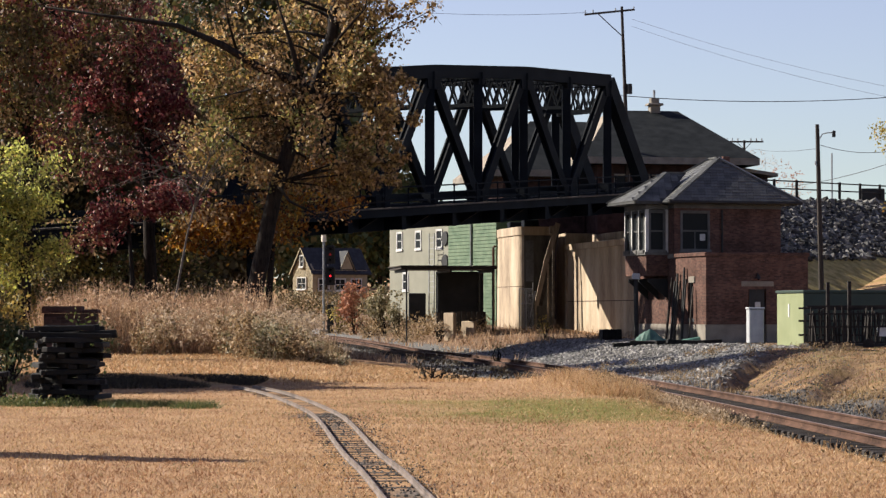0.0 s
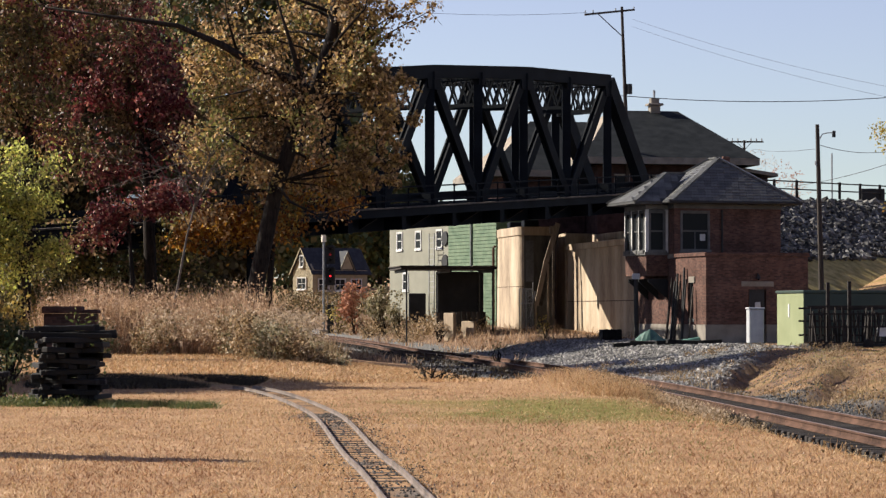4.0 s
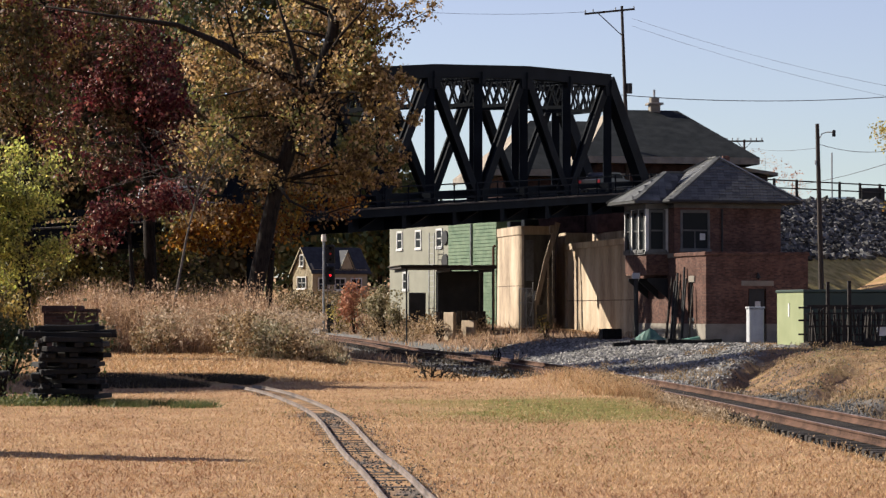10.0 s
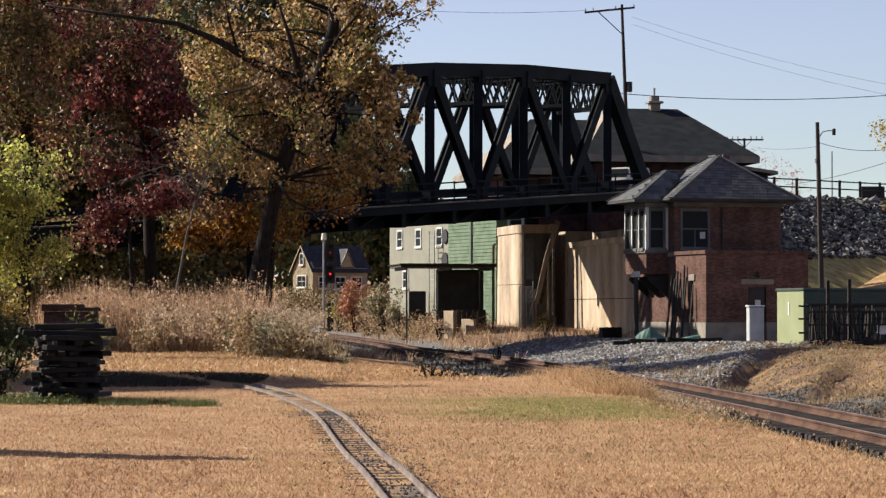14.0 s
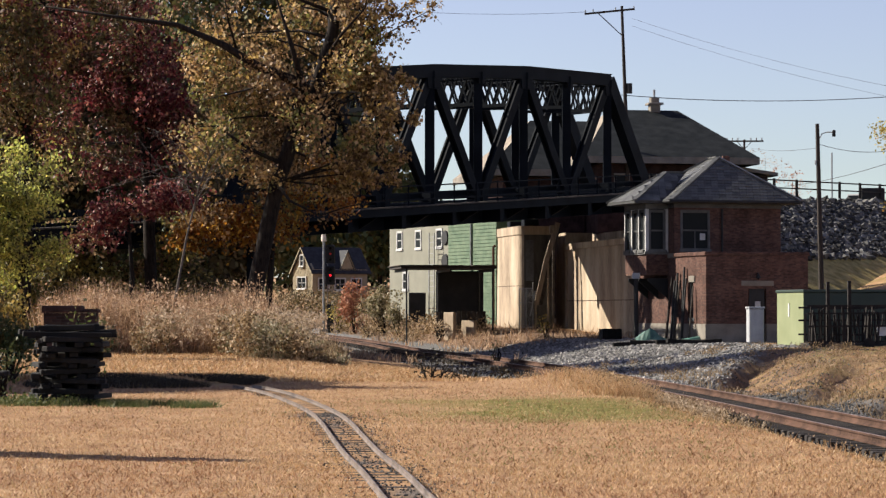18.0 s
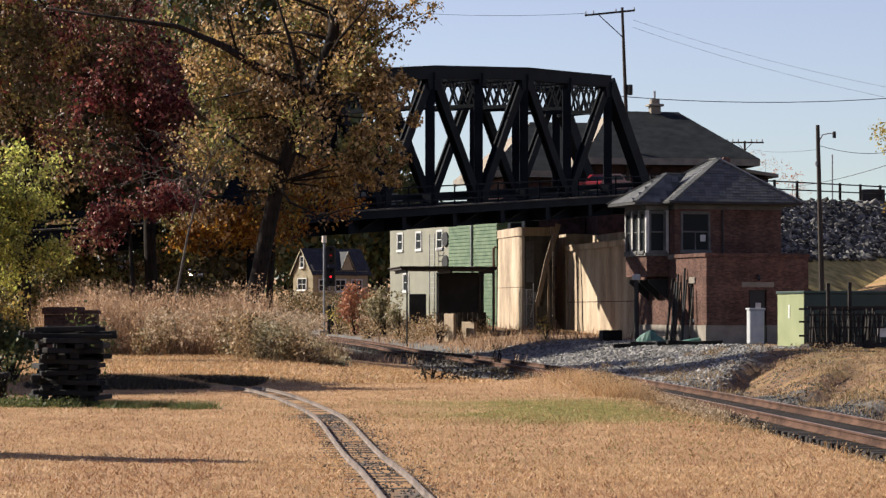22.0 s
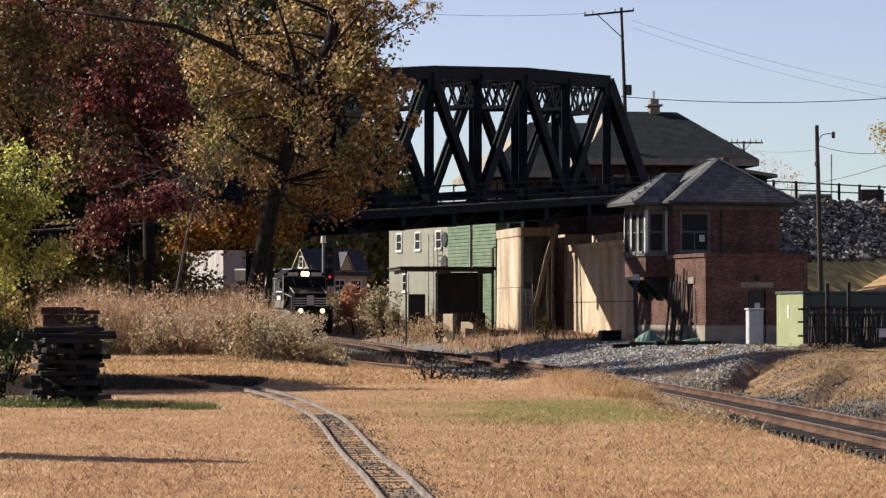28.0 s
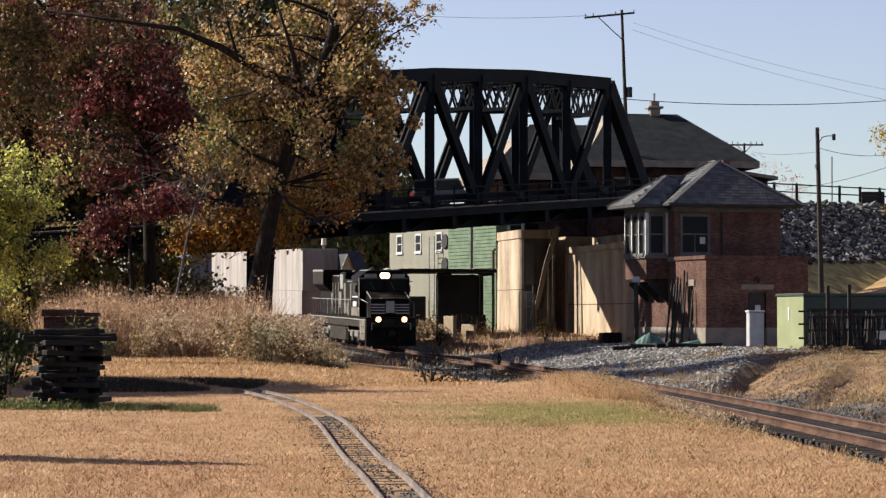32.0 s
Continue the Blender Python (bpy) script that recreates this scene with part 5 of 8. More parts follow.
def guard_rail():
    g = thing("guard_rail", Matrix.Identity(4), "dark steel post-and-rail guard rail along the raised road", "guard rail")
    post = Build().box(-0.09, 0.09, -0.09, 0.09, 0, 1.25).mesh("post", M["rustdark"])
    s = 26.0
    while s < 90:
        part("post", post, None, g, m=Matrix.Translation(bridge_point(s, -1.9, 0)))
        s += 3.6
    for z in (1.1, 0.55):
        b = Build()
        b.sweep([bridge_point(s, -1.95, z) for s in (25, 40, 60, 90)], [(-0.04, 0), (0.04, 0), (0.04, 0.09), (-0.04, 0.09)])
        part("bar", b, M["rustdark"], g)
    bx = bridge_point(58.5, -1.2, 0)
    solid("utility_box", Build().chamfer(bx.x - 0.9, bx.x + 0.9, bx.y - 0.5, bx.y + 0.5, bx.z - 0.3, bx.z + 0.95, 0.05), M["dark"], "dark metal roadside utility box", "box")


tie_stack()
rail_signal()
canopy()
cabinets()
old_wagon()
poles()
guard_rail()


def pier_stair():
    """Old timber stair and fence between pier and abutment."""
    st = thing("timber_stair", pose(0, 163.6, 0.4), "weathered timber stair stringers and posts between pier and abutment", "stair")
    X = lambda u: (u - 784) * 163.6 / 4446
    Z = lambda v: EYE - 0.4 + (551 - v) * 163.6 / 4446
    part("stringer", Build().beam((X(949), 0, Z(540)), (X(968), 0.1, Z(456)), 0.1, 0.30), M["oldwood"], st)
    part("stringer", Build().beam((X(967), 0.15, Z(462)), (X(988), 0.3, Z(394)), 0.1, 0.34), M["oldwood"], st)
    part("stringer", Build().beam((X(957), 1.1, Z(540)), (X(990), 1.3, Z(400)), 0.1, 0.26), M["greytie"], st)
    part("post", Build().beam((X(948), 0, -0.3), (X(948), 0, Z(538)), 0.14, 0.14), M["oldwood"], st)
    part("post", Build().beam((X(970), 0.05, -0.3), (X(970), 0.05, Z(466)), 0.13, 0.13), M["oldwood"], st)
    part("post", Build().beam((X(980), 0.9, -0.3), (X(981), 0.9, Z(410)), 0.34, 0.16), M["greytie"], st)
    part("brace", Build().beam((X(938), 0.2, Z(560)), (X(947), 0.1, Z(515)), 0.07, 0.07), M["galv"], st)
    part("landing", Build().box(X(974), X(986), 0, 1.3, Z(412), Z(399)), M["oldwood"], st)
    fn = thing("chain_link_gate", pose((919 - 784) * 164.6 / 4446, 164.6, 0.4, 0, 0, 4), "grey chain-link gate beside the pier", "gate")
    fr = Build()
    for x in (0.0, 0.45, 0.9):
        fr.cyl(x, 0, -0.2, 3.1 if x > 0.8 else 2.75, 0.03, 8)
    for z in (0.15, 1.75, 2.7):
        fr.beam((0, 0, z), (0.9, 0, z), 0.05, 0.05)
    part("gate_frame", fr, M["galv"], fn)
    mesh = Build()
    for i in range(40):
        h = -0.7 + 0.085 * i
        for sg in (1, -1):
            x0, x1, z0, z1 = 0.0, 0.9, h, h + 0.9
            if z0 < 0.15:
                x0, z0 = 0.15 - z0, 0.15
            if z1 > 2.7:
                x1, z1 = 0.9 - (z1 - 2.7), 2.7
            if x1 > x0:
                q = (x0, x1) if sg > 0 else (0.9 - x0, 0.9 - x1)
                mesh.beam((q[0], 0.012 * sg, z0), (q[1], 0.012 * sg, z1), 0.010, 0.010)
    part("wire_mesh", mesh, M["galv"], fn)


M["oldwood"] = mat("sun_bleached_timber", (0.16, 0.12, 0.085), (0.36, 0.29, 0.21), 3, 0.9, 0.3, stretch=(4, 4, 0.5))


def loose_ties():
    for x, y, r in ((11.0, 121.5, 15), (11.8, 121.0, -6), (11.4, 121.2, 30), (12.8, 122, 4), (9.6, 124.5, 70), (9.1, 123.8, 8), (9.9, 123.2, -20)):
        b = Build().chamfer(-0.75, 0.75, -0.11, 0.11, 0, 0.19, 0.02)
        ob = solid("loose_tie", b, M["tie"], "discarded old railway tie lying on gravel", "tie", "loose ties by the tower")
        ob.matrix_basis = pose(x, y, land(x, y) + 0.02, 0, random.uniform(-4, 4), r)
    tp = Build()
    tp.tube([(0, 0, 0.06), (0.6, -0.3, 0.05), (1.4, -0.2, 0.12), (1.9, 0.4, 0.35)], [0.06, 0.2, 0.24, 0.1], 8)
    ob = solid("green_tarpaulin", tp, M["tarp"], "crumpled green tarpaulin on the gravel", "tarpaulin", smooth=True)
    ob.matrix_basis = pose(12.0, 128.6, land(12.0, 128.6), 0, 0, 20)


def tower_clutter():
    lp = thing("leaning_poles", pose(0, 0, 0), "dark poles and planks leaning against the tower's side wall", "poles")
    for i, (l, h, lean, r) in enumerate(((2.2, 2.9, 0.12, 0.05), (3.6, 3.3, 0.2, 0.06), (4.0, 3.9, 0.12, 0.07), (4.9, 3.2, 0.25, 0.06), (5.4, 3.6, 0.15, 0.08), (6.0, 3.2, 0.2, 0.07), (6.6, 3.4, 0.25, 0.07))):
        foot = TOWER @ Vector((-0.25 - lean, l - 0.15 * (i % 3), 0))
        head = TOWER @ Vector((-0.12, l, h))
        foot.z = land(foot.x, foot.y) - 0.02
        part("pole", Build().tube([foot, foot.lerp(head, 0.5), head], [r, r, r * 0.8], 8), M["dark"] if i % 3 else M["greytie"], lp, "" if i % 3 else "grey split plank")
    p = TOWER @ Vector((-2.0, 7.2, 0))
    st = thing("stub_post", pose(p.x, p.y, land(p.x, p.y)), "dark post with a pale cap beneath the bay", "post")
    part("shaft", Build().cyl(0, 0, -0.2, 3.3, 0.13, 10), M["dark"], st)
    part("cap", Build().chamfer(-0.2, 0.2, -0.2, 0.2, 3.304, 3.6, 0.04), M["whitegrey"], st)
    x, y = (1080 - 784) * 138 / 4446, 138.0
    cr = thing("crate", pose(x, y, land(x, y), 0, 0, 12), "dark timber crate at the foot of the abutment", "crate")
    part("body", Build().chamfer(-0.55, 0.55, -0.4, 0.4, 0.02, 0.62, 0.03), M["tie"], cr)
    for k in (-0.35, 0.0, 0.35):
        part("slat", Build().box(k - 0.1, k + 0.1, -0.43, -0.404, 0.02, 0.64), M["tie"], cr)


M["tarp"] = mat("green_tarpaulin", (0.05, 0.13, 0.11), (0.10, 0.22, 0.18), 3, 0.5, 0.4)
pier_stair()
loose_ties()
tower_clutter()


# ---- trees ----
def leaves(spots, size, per, spread, flat=0.8):
    """Leaf quads scattered round clump centres: (count, 4, 3)."""
    c = np.repeat(np.array(spots, float), per, axis=0)
    n = len(c)
    c = c + np.random.normal(0, spread, (n, 3)) * np.array([1, 1, 0.75])
    a = np.random.normal(0, 1, (n, 3))
    a[:, 2] -= flat
    a /= np.linalg.norm(a, axis=1)[:, None]
    r = np.random.normal(0, 1, (n, 3))
    u = np.cross(a, r)
    u /= np.linalg.norm(u, axis=1)[:, None]
    s = (size * np.random.uniform(0.55, 1.25, n))[:, None]
    w = s * np.random.uniform(0.22, 0.5, n)[:, None]
    return np.stack([c - u * w * 0.0 - a * s * 0.5, c + u * w, c + a * s * 0.6, c - u * w * 0.9 + a * s * 0.05], axis=1)


def crown_spots(blobs, count):
    """Clump centres: uneven, denser towards the outside of each blob (x, y, z, rx, ry, rz)."""
    vol = [b[3] * b[4] * b[5] for b in blobs]
    out = []
    for b, v in zip(blobs, vol):
        for _ in range(int(count * v / sum(vol)) + 1):
            d = Vector((random.gauss(0, 1), random.gauss(0, 1), random.gauss(0, 1))).normalized()
            r = random.random() ** 0.45
            p = (b[0] + d.x * r * b[3], b[1] + d.y * r * b[4], b[2] + d.z * r * b[5])
            if noise.noise((p[0] * 0.45, p[1] * 0.45, p[2] * 0.45)) > -0.06 and noise.noise((p[0] * 1.3, p[1] * 1.3, p[2] * 1.3 + 7)) > -0.12:
                out.append(p)
    return out


def tree(name, base, trunk, radii, blobs, clumps, per, leaf, size, spread, label, limbs=14, twig=40, category="tree"):
    """trunk: offsets from base; blobs: crown volumes in offsets from base."""
    t = thing(name, Matrix.Translation(base), label, category)
    b = Build()
    pts = [Vector(p) for p in trunk]
    b.tube(pts, radii, 12)
    spots = crown_spots(blobs, clumps)
    part("trunk", b, M["bark"], t, smooth=True)
    for i in range(limbs):
        q = Vector(random.choice(spots))
        k = min(range(len(pts)), key=lambda j: (pts[j] - q).length + (6 if j == 0 else 0) + (pts[j].z > q.z) * 2)
        j = min(k + 1, len(pts) - 1)
        p, r = pts[k].lerp(pts[j], random.random()), radii[k] * random.uniform(0.2, 0.4)
        mid = p.lerp(q, 0.5) + Vector((random.gauss(0, .5), random.gauss(0, .5), (q - p).length * 0.08))
        path = [p, p.lerp(mid, 0.5) + Vector((0, 0, 0.15)), mid, mid.lerp(q, 0.55) + Vector((random.gauss(0, .2), 0, 0.1)), q]
        lb = Build().tube(path, [r, r * 0.75, r * 0.5, r * 0.3, 0.012], 7)
        for _ in range(max(1, twig // limbs)):
            a = random.choice(path[2:])
            e = Vector(random.choice(spots))
            if (e - a).length < 4:
                lb.tube([a, a.lerp(e, 0.5) + Vector((random.gauss(0, .15), 0, random.gauss(0, .15))), e], [r * 0.22, r * 0.13, 0.008], 5)
        part("limb", lb, M["bark"], t, smooth=True)
    kinds = leaf if isinstance(leaf, list) else [leaf]
    sets = [[] for _ in kinds]
    for p in spots:
        k = noise.noise((p[0] * 0.33 + base[0], p[1] * 0.33, p[2] * 0.42)) * 0.9 + 0.5 + random.gauss(0, 0.16)
        sets[max(0, min(len(kinds) - 1, int(k * len(kinds))))].append(p)
    for mt, pts in zip(kinds, sets):
        if pts:
            part("crown", cloud("crown", leaves(pts, size, per, spread), 4, mt), None, t)
    return t


M["gold"] = leaf_mat("gold_brown_leaves", [(0.035, 0.025, 0.012), (0.24, 0.16, 0.06), (0.58, 0.39, 0.12), (0.09, 0.06, 0.02), (0.36, 0.225, 0.07), (0.82, 0.60, 0.25)], 0.35)
M["olive"] = leaf_mat("olive_green_leaves", [(0.025, 0.03, 0.01), (0.15, 0.15, 0.045), (0.34, 0.31, 0.09), (0.06, 0.06, 0.022), (0.50, 0.44, 0.16)], 0.35)
M["tan"] = leaf_mat("tan_curled_leaves", [(0.06, 0.032, 0.018), (0.28, 0.17, 0.085), (0.60, 0.38, 0.17), (0.12, 0.066, 0.03), (0.78, 0.56, 0.29)], 0.35)
M["dusk"] = leaf_mat("dull_brown_green_leaves", [(0.025, 0.02, 0.01), (0.08, 0.06, 0.022), (0.14, 0.11, 0.035), (0.05, 0.04, 0.018), (0.22, 0.15, 0.065)], 0.2)
M["bramble"] = leaf_mat("dead_bramble_leaves", [(0.012, 0.01, 0.007), (0.035, 0.027, 0.017), (0.07, 0.055, 0.03)], 0.3)
M["maroon"] = leaf_mat("maroon_leaves", [(0.016, 0.009, 0.009), (0.15, 0.03, 0.035), (0.34, 0.10, 0.08), (0.05, 0.014, 0.015), (0.18, 0.05, 0.045), (0.50, 0.28, 0.19)], 0.25)
M["mixed"] = leaf_mat("rusty_mixed_leaves", [(0.02, 0.013, 0.008), (0.15, 0.09, 0.04), (0.06, 0.05, 0.02), (0.42, 0.28, 0.13), (0.10, 0.05, 0.03), (0.55, 0.38, 0.20)], 0.2)
M["redleaf"] = leaf_mat("crimson_leaves", [(0.03, 0.008, 0.01), (0.15, 0.02, 0.025), (0.20, 0.05, 0.045), (0.07, 0.012, 0.016), (0.40, 0.17, 0.12)], 0.4)
M["orange"] = leaf_mat("orange_leaves", [(0.10, 0.035, 0.01), (0.30, 0.11, 0.015), (0.56, 0.29, 0.035), (0.22, 0.08, 0.015), (0.64, 0.40, 0.07)], 0.5)
M["rustorange"] = leaf_mat("rust_orange_leaves", [(0.06, 0.02, 0.01), (0.20, 0.065, 0.012), (0.34, 0.13, 0.02), (0.12, 0.04, 0.01), (0.45, 0.22, 0.04)], 0.4)
M["lime"] = leaf_mat("yellow_green_leaves", [(0.10, 0.12, 0.03), (0.34, 0.37, 0.08), (0.58, 0.58, 0.14), (0.22, 0.23, 0.055), (0.74, 0.64, 0.17)], 0.5)
M["darkgreen"] = leaf_mat("dark_green_leaves", [(0.03, 0.05, 0.02), (0.06, 0.08, 0.03), (0.10, 0.11, 0.035), (0.13, 0.10, 0.04)], 0.15)
M["tawny"] = leaf_mat("tawny_dry_stems", [(0.14, 0.08, 0.048), (0.32, 0.19, 0.11), (0.47, 0.31, 0.19), (0.56, 0.41, 0.27)], 0.4)
M["straw"] = leaf_mat("straw_grass", [(0.22, 0.115, 0.05), (0.47, 0.27, 0.125), (0.66, 0.45, 0.25), (0.31, 0.22, 0.09)], 0.3)
M["weed"] = leaf_mat("brown_weeds", [(0.07, 0.045, 0.022), (0.19, 0.125, 0.06), (0.33, 0.225, 0.12), (0.46, 0.34, 0.21)], 0.35)
M["fluff"] = leaf_mat("pale_seed_heads", [(0.22, 0.155, 0.09), (0.42, 0.31, 0.20), (0.56, 0.44, 0.31)], 0.35)
M["fluffolive"] = leaf_mat("grey_olive_seeding_leaves", [(0.07, 0.065, 0.025), (0.20, 0.17, 0.085), (0.40, 0.34, 0.21), (0.13, 0.11, 0.05), (0.52, 0.44, 0.31)], 0.35)
M["russet"] = leaf_mat("russet_shrub_leaves", [(0.24, 0.09, 0.05), (0.42, 0.18, 0.10), (0.50, 0.26, 0.16)], 0.3)


M["twig"] = mat("pale_twig_bark", (0.09, 0.075, 0.062), (0.20, 0.17, 0.14), 6, 0.9, 0.2)


def P3(u, v, d):
    return Vector(((u - 784) * d / 4446, d, EYE + (551 - v) * d / 4446))


def blob(base, u, v, d, rx, ry, rz):
    p = P3(u, v, d) - Vector(base)
    return (p.x, p.y, p.z, rx, ry, rz)


def trees():
    # leaning tree before the line
    d = 104.0
    base = P3(432, 619, d)
    tr = [P3(u, v, d) - base for u, v in ((428, 630), (440, 570), (456, 490), (474, 400), (490, 325), (520, 240), (560, 150), (588, 60), (598, -40))]
    bl = [blob(base, *q) for q in ((545, 60, 106, 2.7, 2.0, 2.4), (480, 170, 105, 3.0, 2.4, 2.4), (630, 170, 105, 2.0, 2.0, 1.9), (430, 60, 105, 2.3, 2.0, 2.2),
                                   (390, 260, 103, 2.4, 2.0, 1.9), (500, 280, 106, 2.0, 1.6, 1.5), (350, 140, 104, 1.6, 1.5, 1.6), (640, 270, 105, 1.3, 1.4, 1.8), (645, 120, 104, 1.2, 1.2, 1.7), (330, 10, 104, 1.5, 1.5, 1.2), (620, 20, 104, 1.8, 2, 1.8),
                                   (560, 200, 101.6, 1.5, 0.8, 1.8), (500, 120, 101.4, 2.2, 0.8, 1.2), (590, 90, 101.5, 1.4, 0.8, 1.8), (660, 210, 103, 1.1, 1.2, 1.7), (420, 180, 101.5, 2.2, 0.9, 1.6), (440, 310, 102.5, 1.7, 1.0, 1.1))]
    tree("leaning_tree", base, tr, [0.50, 0.40, 0.35, 0.33, 0.32, 0.31, 0.28, 0.25, 0.20], bl, 4700, 14, [M["olive"], M["tan"], M["gold"], M["tan"], M["mixed"]], 0.18, 0.26, "large leaning tree with thinning gold-brown autumn leaves", 30, 110)
    big = bpy.data.objects["leaning_tree"]
    for path, r in ((((556, 168), (512, 138), (465, 115), (385, 75), (305, 45), (215, 25), (85, 3)), 0.25), (((545, 185), (520, 120), (500, 60), (480, -20)), 0.17), (((575, 105), (610, 60), (640, 10), (660, -30)), 0.09), (((470, 150), (440, 165), (400, 160), (350, 180)), 0.07), (((420, 95), (400, 40), (395, -10)), 0.07), (((490, 325), (520, 350), (560, 385), (610, 370), (690, 345)), 0.07), (((500, 290), (440, 260), (390, 230), (345, 225)), 0.10)):
        pts = [P3(u + (random.uniform(-9, 9) if i else 0), v + (random.uniform(-8, 8) if i else 0), 101.8 - 0.1 * i if i else 104) - base for i, (u, v) in enumerate(path)]
        part("limb", Build().tube(pts, [r * (1 - 0.85 * i / (len(pts) - 1)) for i in range(len(pts))], 8), M["bark"], big, smooth=True)
    # thin outer sprays of the same tree line
    base2 = P3(600, 619, 104.5)
    t = thing("hanging_branch", Matrix.Translation(base2), "thin outer branches with sparse yellow leaves", "branch")
    sp = []
    for (u0, v0), ends in (((588, 130), ((690, 5), (722, 12), (745, -8), (668, -20), (700, 60), (640, -20), (778, 8))), ((560, 200), ((680, 120), (705, 165), (655, 90), (730, 215), (700, 250), (720, 135))), ((500, 320), ((640, 300), (695, 318), (675, 260), (625, 345), (718, 285)))):
        for u, v in ends:
            p, e = P3(u0, v0, 104) - base2, P3(u, v, 103.5 + random.random()) - base2
            mid = p.lerp(e, 0.55) + Vector((random.uniform(-.3, .1), 0, random.uniform(.0, .35)))
            tip = e + Vector((0.15, 0, -0.25))
            tb = Build().tube([p, p.lerp(mid, 0.5), mid, mid.lerp(e, 0.6), e, tip], [0.05, 0.04, 0.028, 0.018, 0.011, 0.005], 6)
            for _ in range(9):
                k = random.uniform(0.35, 1.0)
                a = mid.lerp(e, (k - 0.35) / 0.65)
                q = a + Vector((random.uniform(-.2, .6), random.uniform(-.4, .4), random.uniform(-.6, .45)))
                tb.tube([a, a.lerp(q, 0.5) + Vector((0, 0, 0.05)), q], [0.012, 0.008, 0.004], 4)
                sp += [a.lerp(q, random.random()) for _ in range(5 if v0 < 140 else 24)]
            part("twig", tb, M["bark"], t, smooth=True)
    part("spray", cloud("spray", leaves(sp[::2], 0.18, 3, 0.12), 4, M["gold"]), None, t)
    part("spray", cloud("spray", leaves(sp[1::2], 0.18, 3, 0.12), 4, M["tan"]), None, t)
    # bare pale twigs hanging before the crowns
    base3 = P3(300, 612, 101.0)
    bt = thing("bare_sapling", Matrix.Translation(base3), "leafless grey sapling with arching bare branches", "sapling")
    stem = [P3(u, v, 101) - base3 for u, v in ((300, 616), (312, 520), (330, 420), (352, 330), (372, 270))]
    part("trunk", Build().tube(stem, [0.07, 0.06, 0.045, 0.03, 0.015], 7), M["twig"], bt, smooth=True)
    for _ in range(26):
        p = stem[2].lerp(stem[4], random.random())
        e = P3(random.uniform(150, 470), random.uniform(215, 360), 101 + random.uniform(-.8, .8)) - base3
        mid = p.lerp(e, 0.55) + Vector((0, 0, random.uniform(0.1, 0.6)))
        tb = Build().tube([p, p.lerp(mid, 0.5) + Vector((0, 0, 0.15)), mid, mid.lerp(e, 0.6), e], [0.022, 0.018, 0.013, 0.009, 0.004], 5)
        for _ in range(4):
            a = mid.lerp(e, random.random())
            tb.tube([a, a + Vector((random.uniform(-.5, .5), 0, random.uniform(-.5, .3)))], [0.008, 0.003], 4)
        part("branch", tb, M["twig"], bt, smooth=True)
    # maroon tree
    d = 118.0
    base = P3(268, 612, d)
    tr = [P3(u, v, d) - base for u, v in ((270, 620), (268, 520), (264, 420), (262, 320), (250, 200), (240, 80), (235, -60))]
    bl = [blob(base, *q) for q in ((170, 190, 118, 3.2, 3, 2.8), (280, 210, 117, 3.0, 2.6, 3.0), (230, 60, 118, 3.6, 3, 3.0), (110, 90, 119, 2.8, 2.6, 2.6), (330, 300, 118, 2.0, 2, 1.8), (160, 310, 117, 2.2, 2, 1.4))]
    tree("maroon_tree", base, tr, [0.36, 0.30, 0.28, 0.26, 0.22, 0.16, 0.08], bl, 4600, 14, [M["maroon"], M["redleaf"], M["maroon"], M["dusk"], M["mixed"]], 0.20, 0.28, "tall dark maroon-leaved autumn tree", 24, 70)
    # left edge tree
    d = 112.0
    base = P3(40, 620, d)
    tr = [P3(u, v, d) - base for u, v in ((36, 630), (44, 400), (46, 250), (48, 120), (44, -60))]
    bl = [blob(base, *q) for q in ((30, 120, 110, 3.0, 2.6, 3.0), (120, 20, 111, 2.8, 2.4, 2.2), (20, -20, 110, 3, 3, 2.4), (-20, 240, 111, 2.4, 2, 2.2), (100, 270, 112, 1.8, 1.6, 1.6))]
    tree("rusty_tree", base, tr, [0.4, 0.34, 0.3, 0.26, 0.15], bl, 3500, 13, [M["dusk"], M["mixed"], M["olive"], M["maroon"], M["gold"]], 0.20, 0.28, "tall autumn tree with rusty mixed leaves", 18, 50)
    # lower crimson maple and orange maple
    d = 112.0
    base = P3(230, 610, d)
    bl = [blob(base, *q) for q in ((255, 362, 112, 1.5, 1.2, 0.55), (200, 385, 112, 1.1, 1.0, 0.6), (320, 350, 112, 1.0, 1.0, 0.5), (170, 415, 112, 0.9, 1.0, 0.6), (290, 335, 112, 0.6, 0.8, 0.4), (130, 440, 112, 0.7, 0.8, 0.7))]
    tree("crimson_maple", base, [(0, 0, -0.2), (0.1, 0, 3), (-0.1, 0, 6)], [0.15, 0.11, 0.06], bl, 460, 13, [M["maroon"], M["redleaf"], M["maroon"], M["mixed"]], 0.20, 0.28, "small crimson-leaved maple below taller trees", 14, 24)
    d = 115.0
    base = P3(470, 612, d)
    bl = [blob(base, *q) for q in ((600, 345, 116, 1.0, 1.2, 1.3), (575, 290, 117, 1.2, 1.2, 1.0), (390, 400, 115, 1.9, 1.6, 1.1), (470, 400, 115, 1.9, 1.8, 1.2), (545, 360, 116, 1.2, 1.4, 0.9), (500, 320, 116, 1.5, 1.6, 1.0), (330, 420, 115, 1.1, 1.2, 0.8))]
    tree("orange_maple", base, [(0, 0, -0.2), (0.2, 0, 3), (0.5, 0, 7)], [0.2, 0.15, 0.07], bl, 1250, 13, [M["under"], M["orange"], M["rustorange"], M["orange"], M["tan"]], 0.20, 0.30, "glowing orange-leaved maple behind the trunk", 16, 36)
